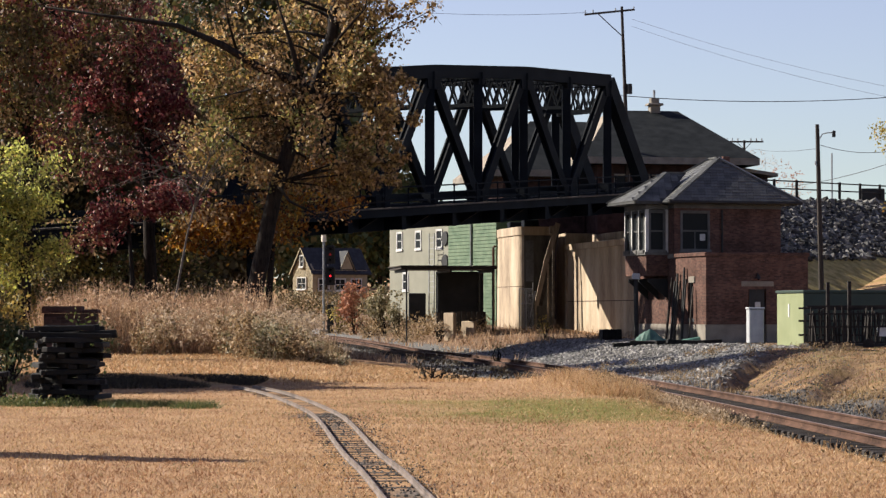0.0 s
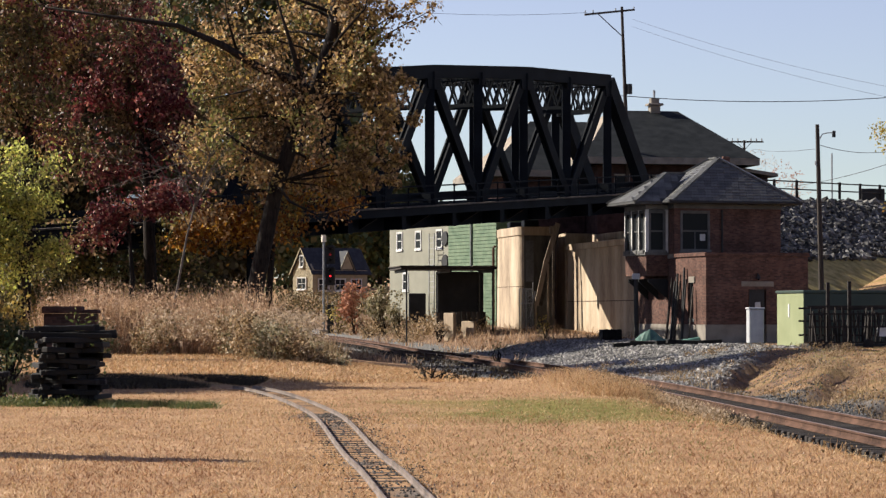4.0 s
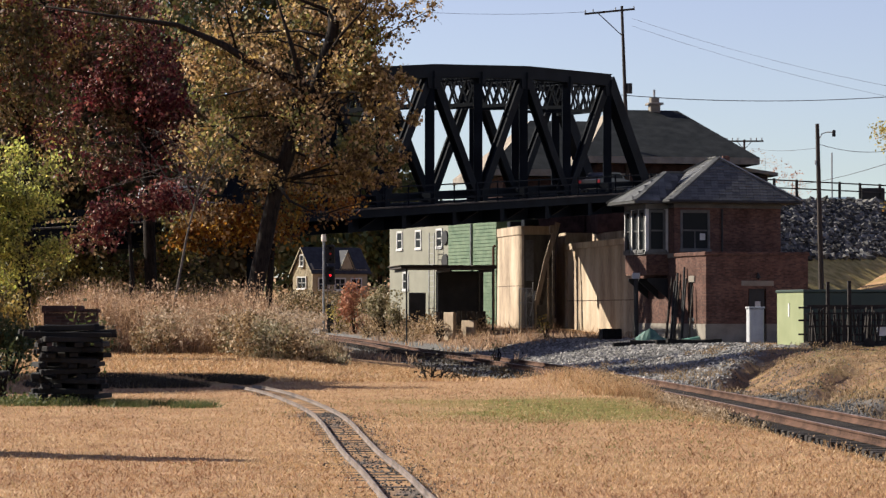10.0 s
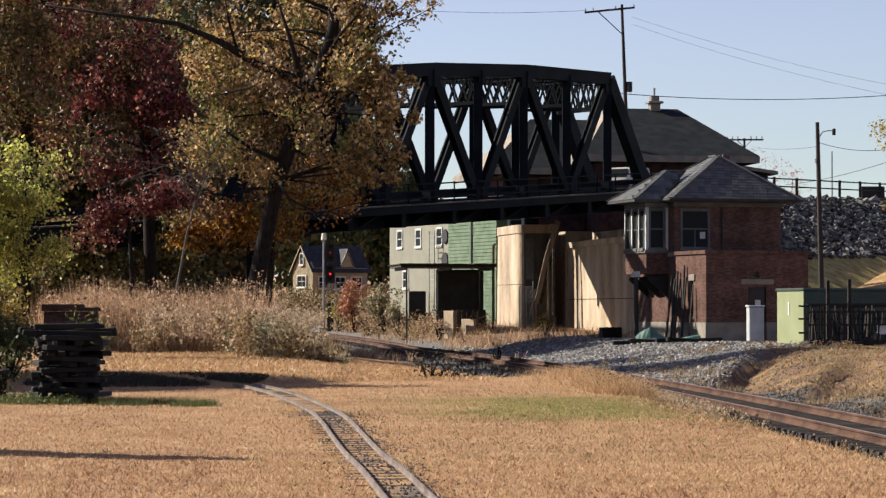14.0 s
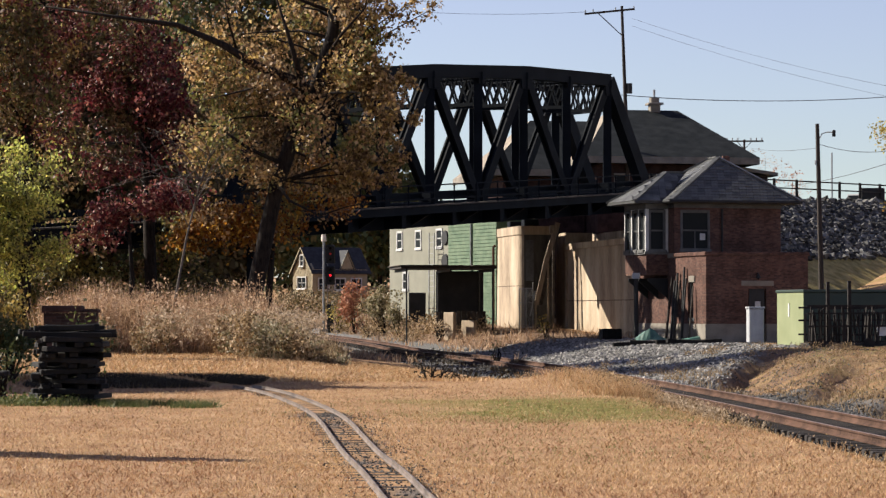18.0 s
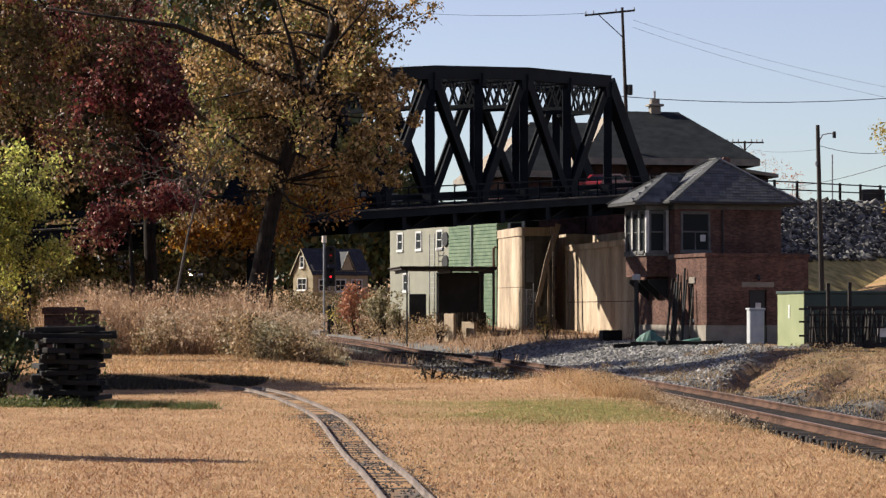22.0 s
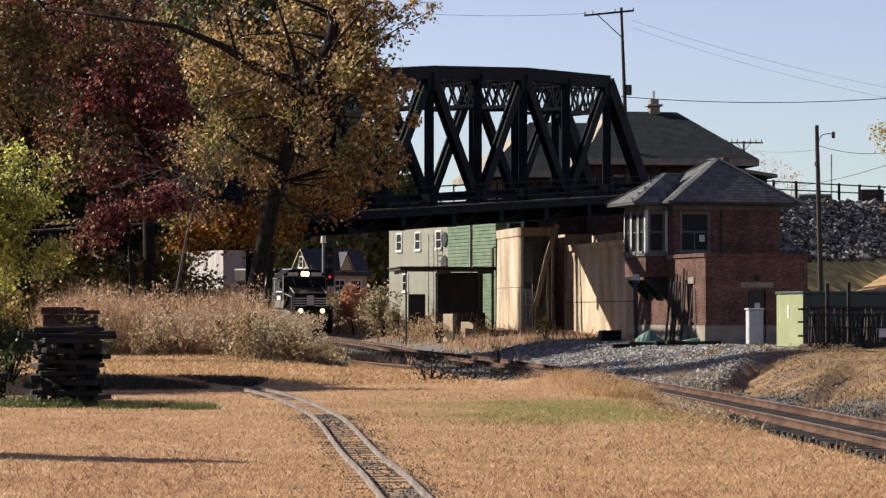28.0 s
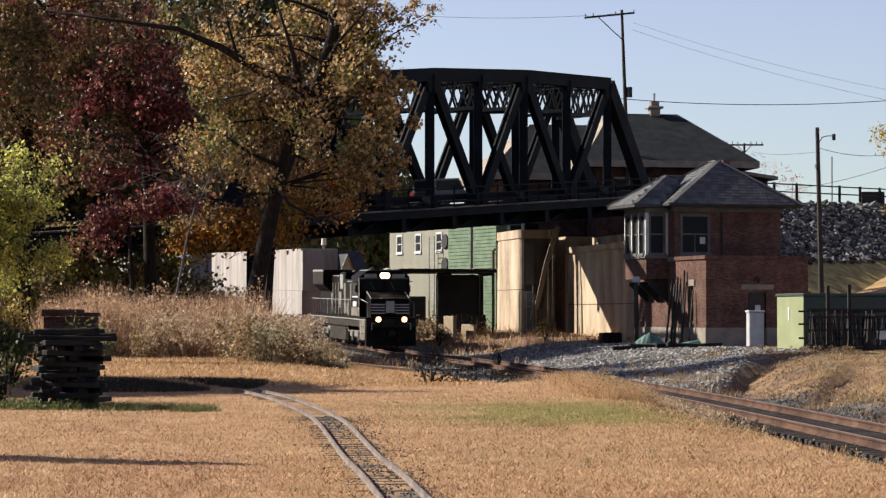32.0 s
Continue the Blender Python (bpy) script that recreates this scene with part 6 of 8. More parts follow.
    # understorey of mixed leaves
    base = P3(170, 612, 121)
    bl = [blob(base, *q) for q in ((120, 440, 121, 2.0, 1.4, 1.6), (210, 500, 121, 2.4, 1.4, 1.2), (300, 470, 122, 1.8, 1.4, 1.6), (60, 520, 120, 2.2, 1.4, 1.2), (325, 482, 124, 0.9, 1.0, 0.9), (330, 390, 122, 1.3, 1.4, 1.2))]
    tree("undergrowth_tree", base, [(0, 0, -0.2), (0.1, 0, 2), (-0.1, 0, 4.5)], [0.12, 0.1, 0.05], bl, 1300, 13, [M["darkgreen"], M["under"], M["olive"], M["tan"]], 0.20, 0.30, "tangled dull green and amber undergrowth", 16, 36)
    # yellow-green willow shrub at the edge
    d = 84.0
    base = P3(35, 640, d)
    bl = [blob(base, *q) for q in ((10, 330, 84, 1.1, 1, 1.7), (60, 370, 84, 0.9, 1, 1.5), (25, 450, 84, 1.3, 1, 1.4), (95, 430, 84, 0.6, 0.8, 1.2), (-20, 400, 84, 1.2, 1, 1.8), (100, 290, 84, 0.25, .4, 0.9))]
    tree("willow_shrub", base, [(0, 0, -0.2), (0.1, 0, 2), (0.2, 0, 5.5)], [0.1, 0.08, 0.03], bl, 1700, 14, [M["lime"], M["lime"], M["olive"], M["lime"]], 0.125, 0.2, "yellow-green willow shrub in sunlight", 18, 50, "shrub")
    # dark woods closing the view behind
    for i, (u, d, h, w, low) in enumerate(((-90, 138, 20, 5.5, .1), (-20, 143, 20, 5.5, .1), (60, 146, 20.5, 5.5, .1), (130, 140, 20, 5, .1), (190, 147, 20, 5, .15), (230, 340, 66, 12, 0), (300, 330, 66, 12, 0), (370, 322, 64, 11, 0), (442, 318, 60, 9.5, 0), (505, 316, 54, 8, 0), (548, 316, 40, 6, 0), (300, 247, 15, 6, 0), (372, 246, 13, 5.5, 0),
                                           (515, 270, 22, 5.5, .0), (570, 282, 24, 5.5, .05), (622, 300, 21, 5, .05), (672, 300, 18.5, 4.0, .05), (712, 310, 15, 3.0, .05), (430, 318, 18, 8, .0), (560, 330, 16, 9, .0), (660, 330, 12, 8, .0))):
        x, y = (u - 784) * d / 4446, d
        z = land(x, y)
        hi = h * (1 + low) / 2
        bl = [(0, 0, hi, w, w * 0.6, h * (1 - low) / 2), (-w * 0.5, 0, hi - h * .12, w * 0.7, w * 0.5, h * 0.3 * (1 - low)), (w * 0.5, 0.5, hi + h * .1, w * 0.7, w * 0.5, h * 0.3 * (1 - low))]
        if d < 200:
            bl.append((0, 0, h * 0.86, w * 0.95, w * 0.5, h * 0.13))
        tree("woodland_tree", (x, y, z), [(0, 0, -0.3), (0.2, 0, h * 0.4), (0, 0, h * 0.8)], [0.3, 0.22, 0.08], bl, 2100, 10, M["darkgreen"] if i % 3 else M["dusk"], 0.85 if d > 200 else 0.55, 0.75, "dense dark woodland tree behind the line", 8, 16)
    # tree at the road side
    base = P3(1640, 620, 150)
    bl = [blob(base, *q) for q in ((1575, 225, 150, 0.85, 1.0, 1.6), (1620, 150, 150, 1.4, 1.4, 1.6), (1590, 350, 150, 0.75, 1, 1.1), (1650, 300, 150, 1.5, 1.4, 2.0))]
    tree("roadside_tree", base, [(0, 0, -0.2), (0, 0, 8), (0.2, 0, 14)], [0.25, 0.18, 0.06], bl, 620, 11, M["lime_gold"], 0.18, 0.28, "yellowing tree beside the raised road", 12, 30)
    tree("columnar_evergreen", (-9.1, 29.7, land(-9.1, 29.7)), [(0, 0, -0.2), (0, 0, 2.4), (0, 0, 4.9)], [0.12, 0.09, 0.03], [(0, 0, 2.5, 0.5, 0.5, 2.4), (0, 0, 4.0, 0.3, 0.3, 1.0)], 900, 12, M["darkgreen"], 0.2, 0.12, "narrow columnar evergreen beside the field", 8, 10)
    # trees standing to the side of the field, whose shade falls across it
    for x, y, h, w in ((-14.9, 56.4, 9.2, 1.9), (-15.2, 60.4, 8.5, 2.4), (-16.8, 63.2, 9.0, 2.6), (-18.2, 59.2, 9.0, 2.6), (-17.9, 54.6, 8.1, 2.2), (-20.7, 61.8, 8.7, 2.6)):
        w *= 1.25
        bl = [(0, 0, h * 0.62, w, w, h * 0.36), (w * .4, 0, h * .45, w * .7, w * .7, h * .25)]
        tree("field_side_tree", (x, y, land(x, y)), [(0, 0, -0.3), (0.1, 0, h * .4), (0, 0, h * 0.85)], [0.25, 0.18, 0.06], bl, 2200, 14, M["mixed"], 0.55, 0.5, "leafy autumn tree at the side of the field", 10, 20)


M["under"] = leaf_mat("amber_green_undergrowth", [(0.06, 0.05, 0.018), (0.20, 0.17, 0.05), (0.42, 0.29, 0.08), (0.12, 0.10, 0.03), (0.56, 0.44, 0.12)])


M["lime_gold"] = leaf_mat("yellowing_leaves", [(0.20, 0.19, 0.05), (0.34, 0.30, 0.07), (0.48, 0.38, 0.09), (0.30, 0.16, 0.05)])
trees()


# ---- grass and weeds ----
def blades(spots, height, width, lean=0.25):
    """One upright tapered blade (3 corners) per spot (x, y, z)."""
    c = np.array(spots, float)
    n = len(c)
    a = np.random.uniform(0, 6.283, n)
    h = height * np.random.uniform(0.5, 1.25, n)
    w = width * np.random.uniform(0.6, 1.3, n)
    t = np.random.normal(0, lean, (n, 2)) * h[:, None]
    off = np.stack([np.cos(a) * w, np.sin(a) * w, np.zeros(n)], 1)
    tip = c + np.stack([t[:, 0], t[:, 1], h], 1)
    return np.stack([c - off, c + off, tip], 1)


def grass():
    spots = []
    while len(spots) < 110000:
        y = 19 + 48 * random.random() ** 1.35
        x = random.uniform(-0.19, 0.19) * y
        s = x - line_x(y)
        if s > -2.6 - 1.1 * random.random() * max(0, min(1, (54 - y) / 8)) or abs(x - small_line(y)) < 0.2 + 0.1 * random.random():
            continue
        spots.append((x, y, land(x, y) - 0.01))
    tufts = {"straw": [], "russet_grass": [], "green_grass": []}
    for p in spots:
        k = noise.noise((p[0] * 0.5, p[1] * 0.22, 3)) + 0.5 * noise.noise((p[0] * 2.1, p[1] * 0.9, 6)) + random.gauss(0, 0.22)
        g = soil(p[0], p[1])[1]
        tufts["green_grass" if random.random() < g * 1.1 - 0.12 + 0.25 * k else "russet_grass" if k > 0.08 else "straw"].append(p)
    for key, words in (("straw", "short dry straw-coloured lawn grass"), ("russet_grass", "short reddish-brown dead lawn grass"), ("green_grass", "short olive-green lawn grass")):
        tagged(new("lawn_grass", cloud("lawn_grass", blades(tufts[key], 0.046, 0.008, 0.75), 3, M[key])), words, "grass", kind="stuff")
    spots = []
    while len(spots) < 42000:
        y = random.uniform(58, 100)
        x = random.uniform(-0.185, 0.02) * y
        if x < line_x(y) - 4:
            spots.append((x, y, land(x, y) - 0.01))
    tagged(new("rough_grass", cloud("rough_grass", blades(spots, 0.10, 0.022, 0.8), 3, M["straw"])), "rough dry grass further up the field", "grass", kind="stuff")
    # fringe along the railway
    spots = []
    for _ in range(30000):
        y = random.uniform(24, 72)
        s = -2.4 - abs(random.gauss(0, 1.0))
        x = line_x(y) + s
        if noise.noise((x * 0.5, y * 0.3, 2)) > -0.15:
            spots.append((x, y, land(x, y) - 0.02))
    tagged(new("verge_grass", cloud("verge_grass", blades(spots[::2], 0.15, 0.006, 0.6), 3, M["straw"])), "ragged dry verge grass beside the rails", "grass", kind="stuff")
    tagged(new("verge_weeds", cloud("verge_weeds", leaves([(x, y, z + random.random() ** 2 * 0.18) for x, y, z in spots[1::5]], 0.04, 4, 0.05), 4, M["weed"])), "low pale weeds in the railway verge", "weeds", kind="stuff")
    dark = []
    for _ in range(1700):
        y = random.uniform(50, 66)
        x = line_x(y) - 1.35 - abs(random.gauss(0, 0.35))
        if noise.noise((x * 0.4, y * 0.35, 31)) > -0.05:
            dark.append((x, y, land(x, y) + random.random() ** 2 * 0.22))
    stalks = []
    for _ in range(2600):
        y = random.choice((random.uniform(46, 66), random.uniform(50, 60)))
        x = line_x(y) - 1.9 - abs(random.gauss(0, 0.5))
        if noise.noise((x * 0.8, y * 0.5, 77)) > -0.1:
            stalks.append((x, y, land(x, y) - 0.02))
    tagged(new("weed_stalks", cloud("weed_stalks", blades(stalks, 0.5, 0.011, 0.35), 3, M["weed"])), "thin upright weed stalks before the rails", "weeds", kind="stuff")
    heads = [(x + random.gauss(0, .06), y, z + random.uniform(0.22, 0.46)) for x, y, z in stalks[::3]]
    tagged(new("weed_heads", cloud("weed_heads", leaves(heads, 0.05, 8, 0.05), 4, M["fluff"])), "pale seed heads before the rails", "weeds", kind="stuff")
    tagged(new("dead_weeds", cloud("dead_weeds", leaves(dark, 0.07, 6, 0.09), 4, M["bramble"])), "dark dead weeds along the ballast shoulder", "weeds", kind="stuff")
    spots = []
    for _ in range(11000):
        x, y = 3.9 + random.gauss(0, 0.8), random.uniform(49, 62)
        if x < line_x(y) - 1.9:
            spots.append((x, y, land(x, y) - 0.03))
    tagged(new("tussock_grass", cloud("tussock_grass", blades(spots, 0.26, 0.006, 0.6), 3, M["straw"])), "taller dry tussock grass at the field's edge", "grass", kind="stuff")
    # tall tawny stand
    spots = []
    for _ in range(42000):
        y = random.uniform(93, 118)
        u = random.uniform(70, 470)
        x = (u - 784) * y / 4446
        k = noise.noise((x * 0.4, y * 0.25, 5)) - max(0, (130 - u) / 90) - max(0, (u - 430) / 90)
        if k > -0.32:
            spots.append((x, y, land(x, y) - 0.35 - 1.0 * random.random() + 1.1 * noise.noise((x * 0.5, y * 0.35, 8))))
    clumps = [(x, y, z + 0.8 + random.random() ** 1.3 * (1.7 + 1.2 * noise.noise((x * 0.9, y * 0.5, 12)))) for x, y, z in spots[::4]]
    tagged(new("seeding_weeds", cloud("seeding_weeds", leaves(clumps, 0.12, 5, 0.13), 4, M["tawny"])), "dense russet-tan seeding weeds", "weeds", kind="stuff")
    tagged(new("tall_grass", cloud("tall_grass", blades(spots, 2.5, 0.02, 0.22), 3, M["tawny"])), "tall tawny dry grass and seed stems", "tall grass", kind="stuff")
    # weeds round the signal side
    spots = []
    for _ in range(170):
        y = random.uniform(84, 107)
        u = random.uniform(425, 592)
        x = (u - 784) * y / 4446
        if x > line_x(y) - 3.6:
            continue
        edge = max(0.12, min(1.0, (600 - u) / 110))
        h, r = random.uniform(0.7, 1.5) * edge, random.uniform(0.22, 0.5)
        for _ in range(int(70 * r / 0.4)):
            k = random.random() ** 0.7
            a, q = random.uniform(0, 6.283), r * (0.35 + 0.65 * k) * random.random() ** 0.5
            spots.append((x + math.cos(a) * q, y + math.sin(a) * q, land(x, y) + h * k))
    for _ in range(34):
        y, u = random.uniform(91, 97), random.uniform(95, 440)
        x = (u - 784) * y / 4446
        h, r = random.uniform(0.5, 1.9), random.uniform(0.2, 0.45)
        for _ in range(int(60 * r / 0.4)):
            k = random.random() ** 0.7
            a, q = random.uniform(0, 6.283), r * (0.35 + 0.65 * k) * random.random() ** 0.5
            spots.append((x + math.cos(a) * q, y + math.sin(a) * q, land(x, y) + h * k))
    tagged(new("pale_brush", cloud("pale_brush", leaves([p for p in spots if noise.noise((p[0] * 1.1, p[1] * 0.5, 21)) < 0.05], 0.10, 6, 0.15), 4, M["fluffolive"])), "grey-olive brush with pale seed heads", "brush", kind="stuff")
    tagged(new("brush", cloud("brush", leaves([p for p in spots if noise.noise((p[0] * 1.1, p[1] * 0.5, 21)) > 0.02], 0.12, 6, 0.17), 4, M["weed"])), "tangled brown and tan brush", "brush", kind="stuff")
    tagged(new("dry_stalks", cloud("dry_stalks", blades([(x, y, land(x, y) - 0.05) for x, y, z in spots[::5]], 0.9, 0.016, 0.25), 3, M["weed"])), "thin upright dry weed stalks", "weeds", kind="stuff")

    # scrub before the cottage
    spots = []
    for _ in range(1500):
        y = random.uniform(198, 244)
        x = (random.uniform(486, 700) - 784) * y / 4446
        if x > line_x(y) + 4:
            spots.append((x, y, land(x, y) + random.random() * (1.1 + 0.9 * noise.noise((x * 0.5, y * 0.2, 41)))))
    for k, key in enumerate(("weed", "dusk")):
        tagged(new("scrub", cloud("scrub", leaves(spots[k::2], 0.2, 7, 0.28), 4, M[key])), ("brown scrub before the cottage", "dull green scrub before the cottage")[k], "bushes", kind="stuff")
    # dark understorey below the trees
    spots = []
    for _ in range(8200):
        y = random.uniform(121, 136)
        u = random.uniform(-60, 455)
        x = (u - 784) * y / 4446
        top = 3.4 + 1.6 * noise.noise((x * 0.35, y * 0.2, 17)) - 1.6 * max(0, (u - 340) / 72)
        spots.append((x, y, land(x, y) + random.random() * top))
    for k, key in enumerate(("dusk", "darkgreen", "under")):
        tagged(new("understorey", cloud("understorey", leaves(spots[k::3], 0.2, 8, 0.25), 4, M[key])), ("dull brown tangled understorey", "dark green understorey leaves", "amber understorey leaves")[k] + " below the trees", "bushes", kind="stuff")
    # tall pale plumes standing in the brush
    spots = []
    for _ in range(900):
        y = random.uniform(88, 104)
        u = random.choice((random.uniform(440, 575), random.uniform(470, 550), random.uniform(260, 420)))
        x = (u - 784) * y / 4446
        if x < line_x(y) - 3.6:
            spots.append((x, y, land(x, y) + random.uniform(0.5, 1.7)))
    tagged(new("seed_heads", cloud("seed_heads", leaves(spots, 0.09, 12, 0.08), 4, M["fluff"])), "pale fluffy weed seed heads", "weeds", kind="stuff")
    # dry brown weeds on the far side of the line and round the piers
    spots = []
    for _ in range(9000):
        y = random.uniform(118, 172)
        x = random.uniform(-11, 11)
        s = x - line_x(y)
        if abs(s) > 2.6 and noise.noise((x * 0.3, y * 0.2, 4)) > -0.05 and not (s > 3 and y < 141) and not (s > 3 and random.random() < 0.3):
            spots.append((x, y, land(x, y)))
    tagged(new("trackside_weeds", cloud("trackside_weeds", blades(spots, 0.5, 0.03, 0.45), 3, M["tawny"])), "dry brown weeds beside the line", "weeds", kind="stuff")
    spots = []
    for _ in range(4200):
        y = random.uniform(160, 190)
        x = random.uniform(-11, 3)
        if x > line_x(y) + 3.6 and noise.noise((x * 0.25, y * 0.2, 14)) > -0.1:
            spots.append((x, y, land(x, y) + random.random() ** 2 * 0.8))
    tagged(new("rank_weeds", cloud("rank_weeds", leaves(spots, 0.15, 5, 0.2), 4, M["weed"])), "rank brown and olive weeds beyond the line", "weeds", kind="stuff")
    spots = []
    for _ in range(5000):
        y = random.uniform(40, 100)
        s = 2.8 + abs(random.gauss(0, 3))
        x = line_x(y) + s
        if noise.noise((x * 0.4, y * 0.3, 7)) > 0.0:
            spots.append((x, y, land(x, y)))
    short = {"straw": [], "green_grass": [], "russet_grass": []}
    for _ in range(62000):
        y = 46 + 68 * random.random() ** 1.2
        x = line_x(y) + random.uniform(3.0, 16)
        k = soil(x, y)
        if k[0] > 0.45 or x > 0.19 * y:
            continue
        q = random.random() + 0.5 * noise.noise((x * 0.5, y * 0.3, 19))
        short["green_grass" if q < k[1] * 1.2 - 0.15 else "straw" if q < 0.55 else "russet_grass"].append((x, y, land(x, y) - 0.01))
    for key, words in (("straw", "dry straw-coloured grass on the bank"), ("green_grass", "olive grass on the bank"), ("russet_grass", "red-brown dead grass on the bank")):
        tagged(new("bank_turf", cloud("bank_turf", blades(short[key], 0.06, 0.012, 0.8), 3, M[key])), words, "grass", kind="stuff")
    clump = []
    for _ in range(130):
        y = random.uniform(50, 108)
        x = line_x(y) + random.uniform(3.0, 13)
        clump += [(x + random.gauss(0, 0.18), y + random.gauss(0, 0.25), land(x, y) + random.random() * 0.22) for _ in range(14)]
    tagged(new("bank_scrub", cloud("bank_scrub", leaves(clump, 0.06, 6, 0.07), 4, M["weed"])), "low brown scrub clumps on the folded bank", "weeds", kind="stuff")
    tagged(new("bank_weeds", cloud("bank_weeds", blades(spots, 0.22, 0.014, 0.5), 3, M["weed"])), "sparse olive weeds on the gravel bank", "weeds", kind="stuff")
    # stones on the gravel apron beyond the line
    heap = []
    while len(heap) < 9000:
        y = random.uniform(84, 150)
        x = line_x(y) + random.uniform(2.5, 13)
        if soil(x, y)[0] > 0.4 and noise.noise((x * 0.5, y * 0.25, 71)) > -0.25:
            heap.append((x, y, land(x, y) + 0.01, random.choice((0.04, 0.055, 0.075, 0.11)) * random.uniform(0.7, 1.2)))
    rocks("apron_stones", heap, M["apron_stone"], "loose pale grey stones on the gravel apron", "stones")
    # weeds round the foot of the tie stack and in its lee
    spots, low = [], []
    for _ in range(1500):
        x = random.uniform(-7.6, -3.8)
        y = 42.75 - 0.36 * (x + 6.4) + random.gauss(0, 0.36)
        if noise.noise((x * 1.6, y * 1.6, 3)) < -0.25 or random.random() < (x + 5.2) / 3:
            continue
        spots += [(x + random.gauss(0, .07), y + random.gauss(0, .07), land(x, y) - 0.01) for _ in range(6)]
        if x < -6.2 and random.random() < 0.6:
            low.append((x, y, land(x, y) + random.uniform(0.01, 0.1)))
    tagged(new("stack_weeds", cloud("stack_weeds", blades(spots, 0.13, 0.007, 0.7), 3, M["greenweed"])), "dark green weeds at the foot of the tie stack", "weeds", kind="stuff")
    tagged(new("stack_weeds", cloud("stack_weeds", leaves(low, 0.05, 7, 0.07), 4, M["greenweed"])), "low leafy green weeds beside the tie stack", "weeds", kind="stuff")
    # dark grass added to deepen the band of tree shade across the field
    spots = []
    while len(spots) < 15000:
        x, y = random.uniform(-10.5, -3.6), random.gauss(57, 3.4)
        if abs(x - small_line(y)) > 0.5 and noise.noise((x * 0.6, y * 0.3, 51)) > -0.35 and soil(x, y)[1] > 0.2:
            spots.append((x, y, land(x, y) - 0.01))
    tagged(new("shade_grass", cloud("shade_grass", blades(spots, 0.12, 0.016, 0.7), 3, M["bramble"])), "dark matted grass that deepens the tree shade", "grass", kind="stuff")
    # pale weeds that hide the rails at the lawn's edge
    spots = []
    while len(spots) < 9500:
        y = random.uniform(46.5, 60)
        x = (0.074 + random.gauss(0, 0.008)) * y
        if x < line_x(y) - 2.5 - 0.5 * random.random() and x < 0.0845 * y:
            spots.append((x, y, land(x, y) - 0.03))
    tagged(new("edge_weeds", cloud("edge_weeds", blades(spots, 0.33, 0.007, 0.5), 3, M["straw"])), "knee-high pale dry weeds at the lawn's edge", "weeds", kind="stuff")
    tagged(new("edge_weeds", cloud("edge_weeds", leaves([(x, y, z + random.uniform(0.15, 0.36)) for x, y, z in spots[::9]], 0.035, 6, 0.05), 4, M["weed"])), "pale leafy tops of the weeds at the lawn's edge", "weeds", kind="stuff")


def shrub(u, v, d, rx, rz, leaf, n, label, size=0.13):
    p = P3(u, v, d)
    z = land(p.x, p.y)
    b = thing("shrub", Matrix.Translation((p.x, p.y, z)), label, "shrub")
    h = max(0.5, p.z - z)
    spots = crown_spots([(0, 0, h, rx, rx * 0.7, rz), (rx * 0.5, 0.2, h * 0.7, rx * 0.6, rx * 0.5, rz * 0.7), (-rx * 0.55, 0, h * 0.6, rx * 0.5, rx * 0.5, rz * 0.6), (0, -0.1, h * 0.3, rx * 0.7, rx * 0.5, h * 0.3)], int(n * 1.5))
    for i in range(9):
        e = Vector(random.choice(spots))
        part("stem", Build().tube([(0, 0, -0.1), e * 0.5 + Vector((random.gauss(0, .1), 0, 0.1)), e], [0.04, 0.025, 0.008], 5), M["bark"], b)
    part("foliage", cloud("foliage", leaves(spots, size, 9, 0.16), 4, leaf), None, b)


def shrubs():
    shrub(628, 530, 182, 1.25, 1.35, M["russet"], 330, "rounded russet-leaved shrub beside the line", 0.2)
    shrub(682, 535, 176, 1.35, 1.3, M["fluffolive"], 330, "grey-green shrub with pale seed heads", 0.19)
    shrub(706, 552, 172, 1.0, 0.9, M["fluffolive"], 200, "pale feathery shrub against the building", 0.17)
    shrub(650, 575, 176, 1.6, 0.5, M["weed"], 160, "low brown weeds before the shrubs", 0.15)
    shrub(776, 572, 160, 0.8, 0.45, M["fluff"], 80, "low pale weed clump near the canopy")
    shrub(18, 600, 58, 0.75, 0.5, M["darkgreen"], 330, "dark green bush behind the tie stacks", 0.11)
    shrub(36, 560, 82, 0.9, 0.8, M["under"], 260, "brown and olive bush beside the tall grass", 0.13)
    shrub(-5, 560, 76, 0.9, 0.9, M["dusk"], 260, "dull brown bush beside the tall grass", 0.13)
    shrub(6, 655, 46, 0.5, 0.35, M["darkgreen"], 130, "dark green bush beside the tie stack", 0.08)
    shrub(600, 560, 186, 1.4, 0.8, M["under"], 110, "dull amber shrub behind the signal mast", 0.16)
    shrub(965, 575, 150, 0.6, 0.6, M["under"], 60, "scrubby bush at the foot of the pier")
    shrub(880, 612, 110, 0.28, 0.25, M["darkgreen"], 30, "small dark bush on the gravel", 0.08)
    shrub(1390, 320, 235, 2.6, 2.4, M["russet"], 200, "bare reddish bush beyond the road", 0.14)
    shrub(1345, 305, 240, 2.4, 2.2, M["tawny"], 160, "bare grey-brown bush beyond the road", 0.12)
    shrub(760, 655, 68, 1.1, 0.35, M["bramble"], 170, "dark tangle of dead brambles in the hollow", 0.08)
    shrub(850, 662, 68, 0.9, 0.28, M["bramble"], 120, "dark tangle of dead brambles in the hollow", 0.08)
    shrub(156, 570, 46, 0.26, 0.12, M["greenweed"], 60, "fresh bright green sapling behind the tie stack", 0.09)


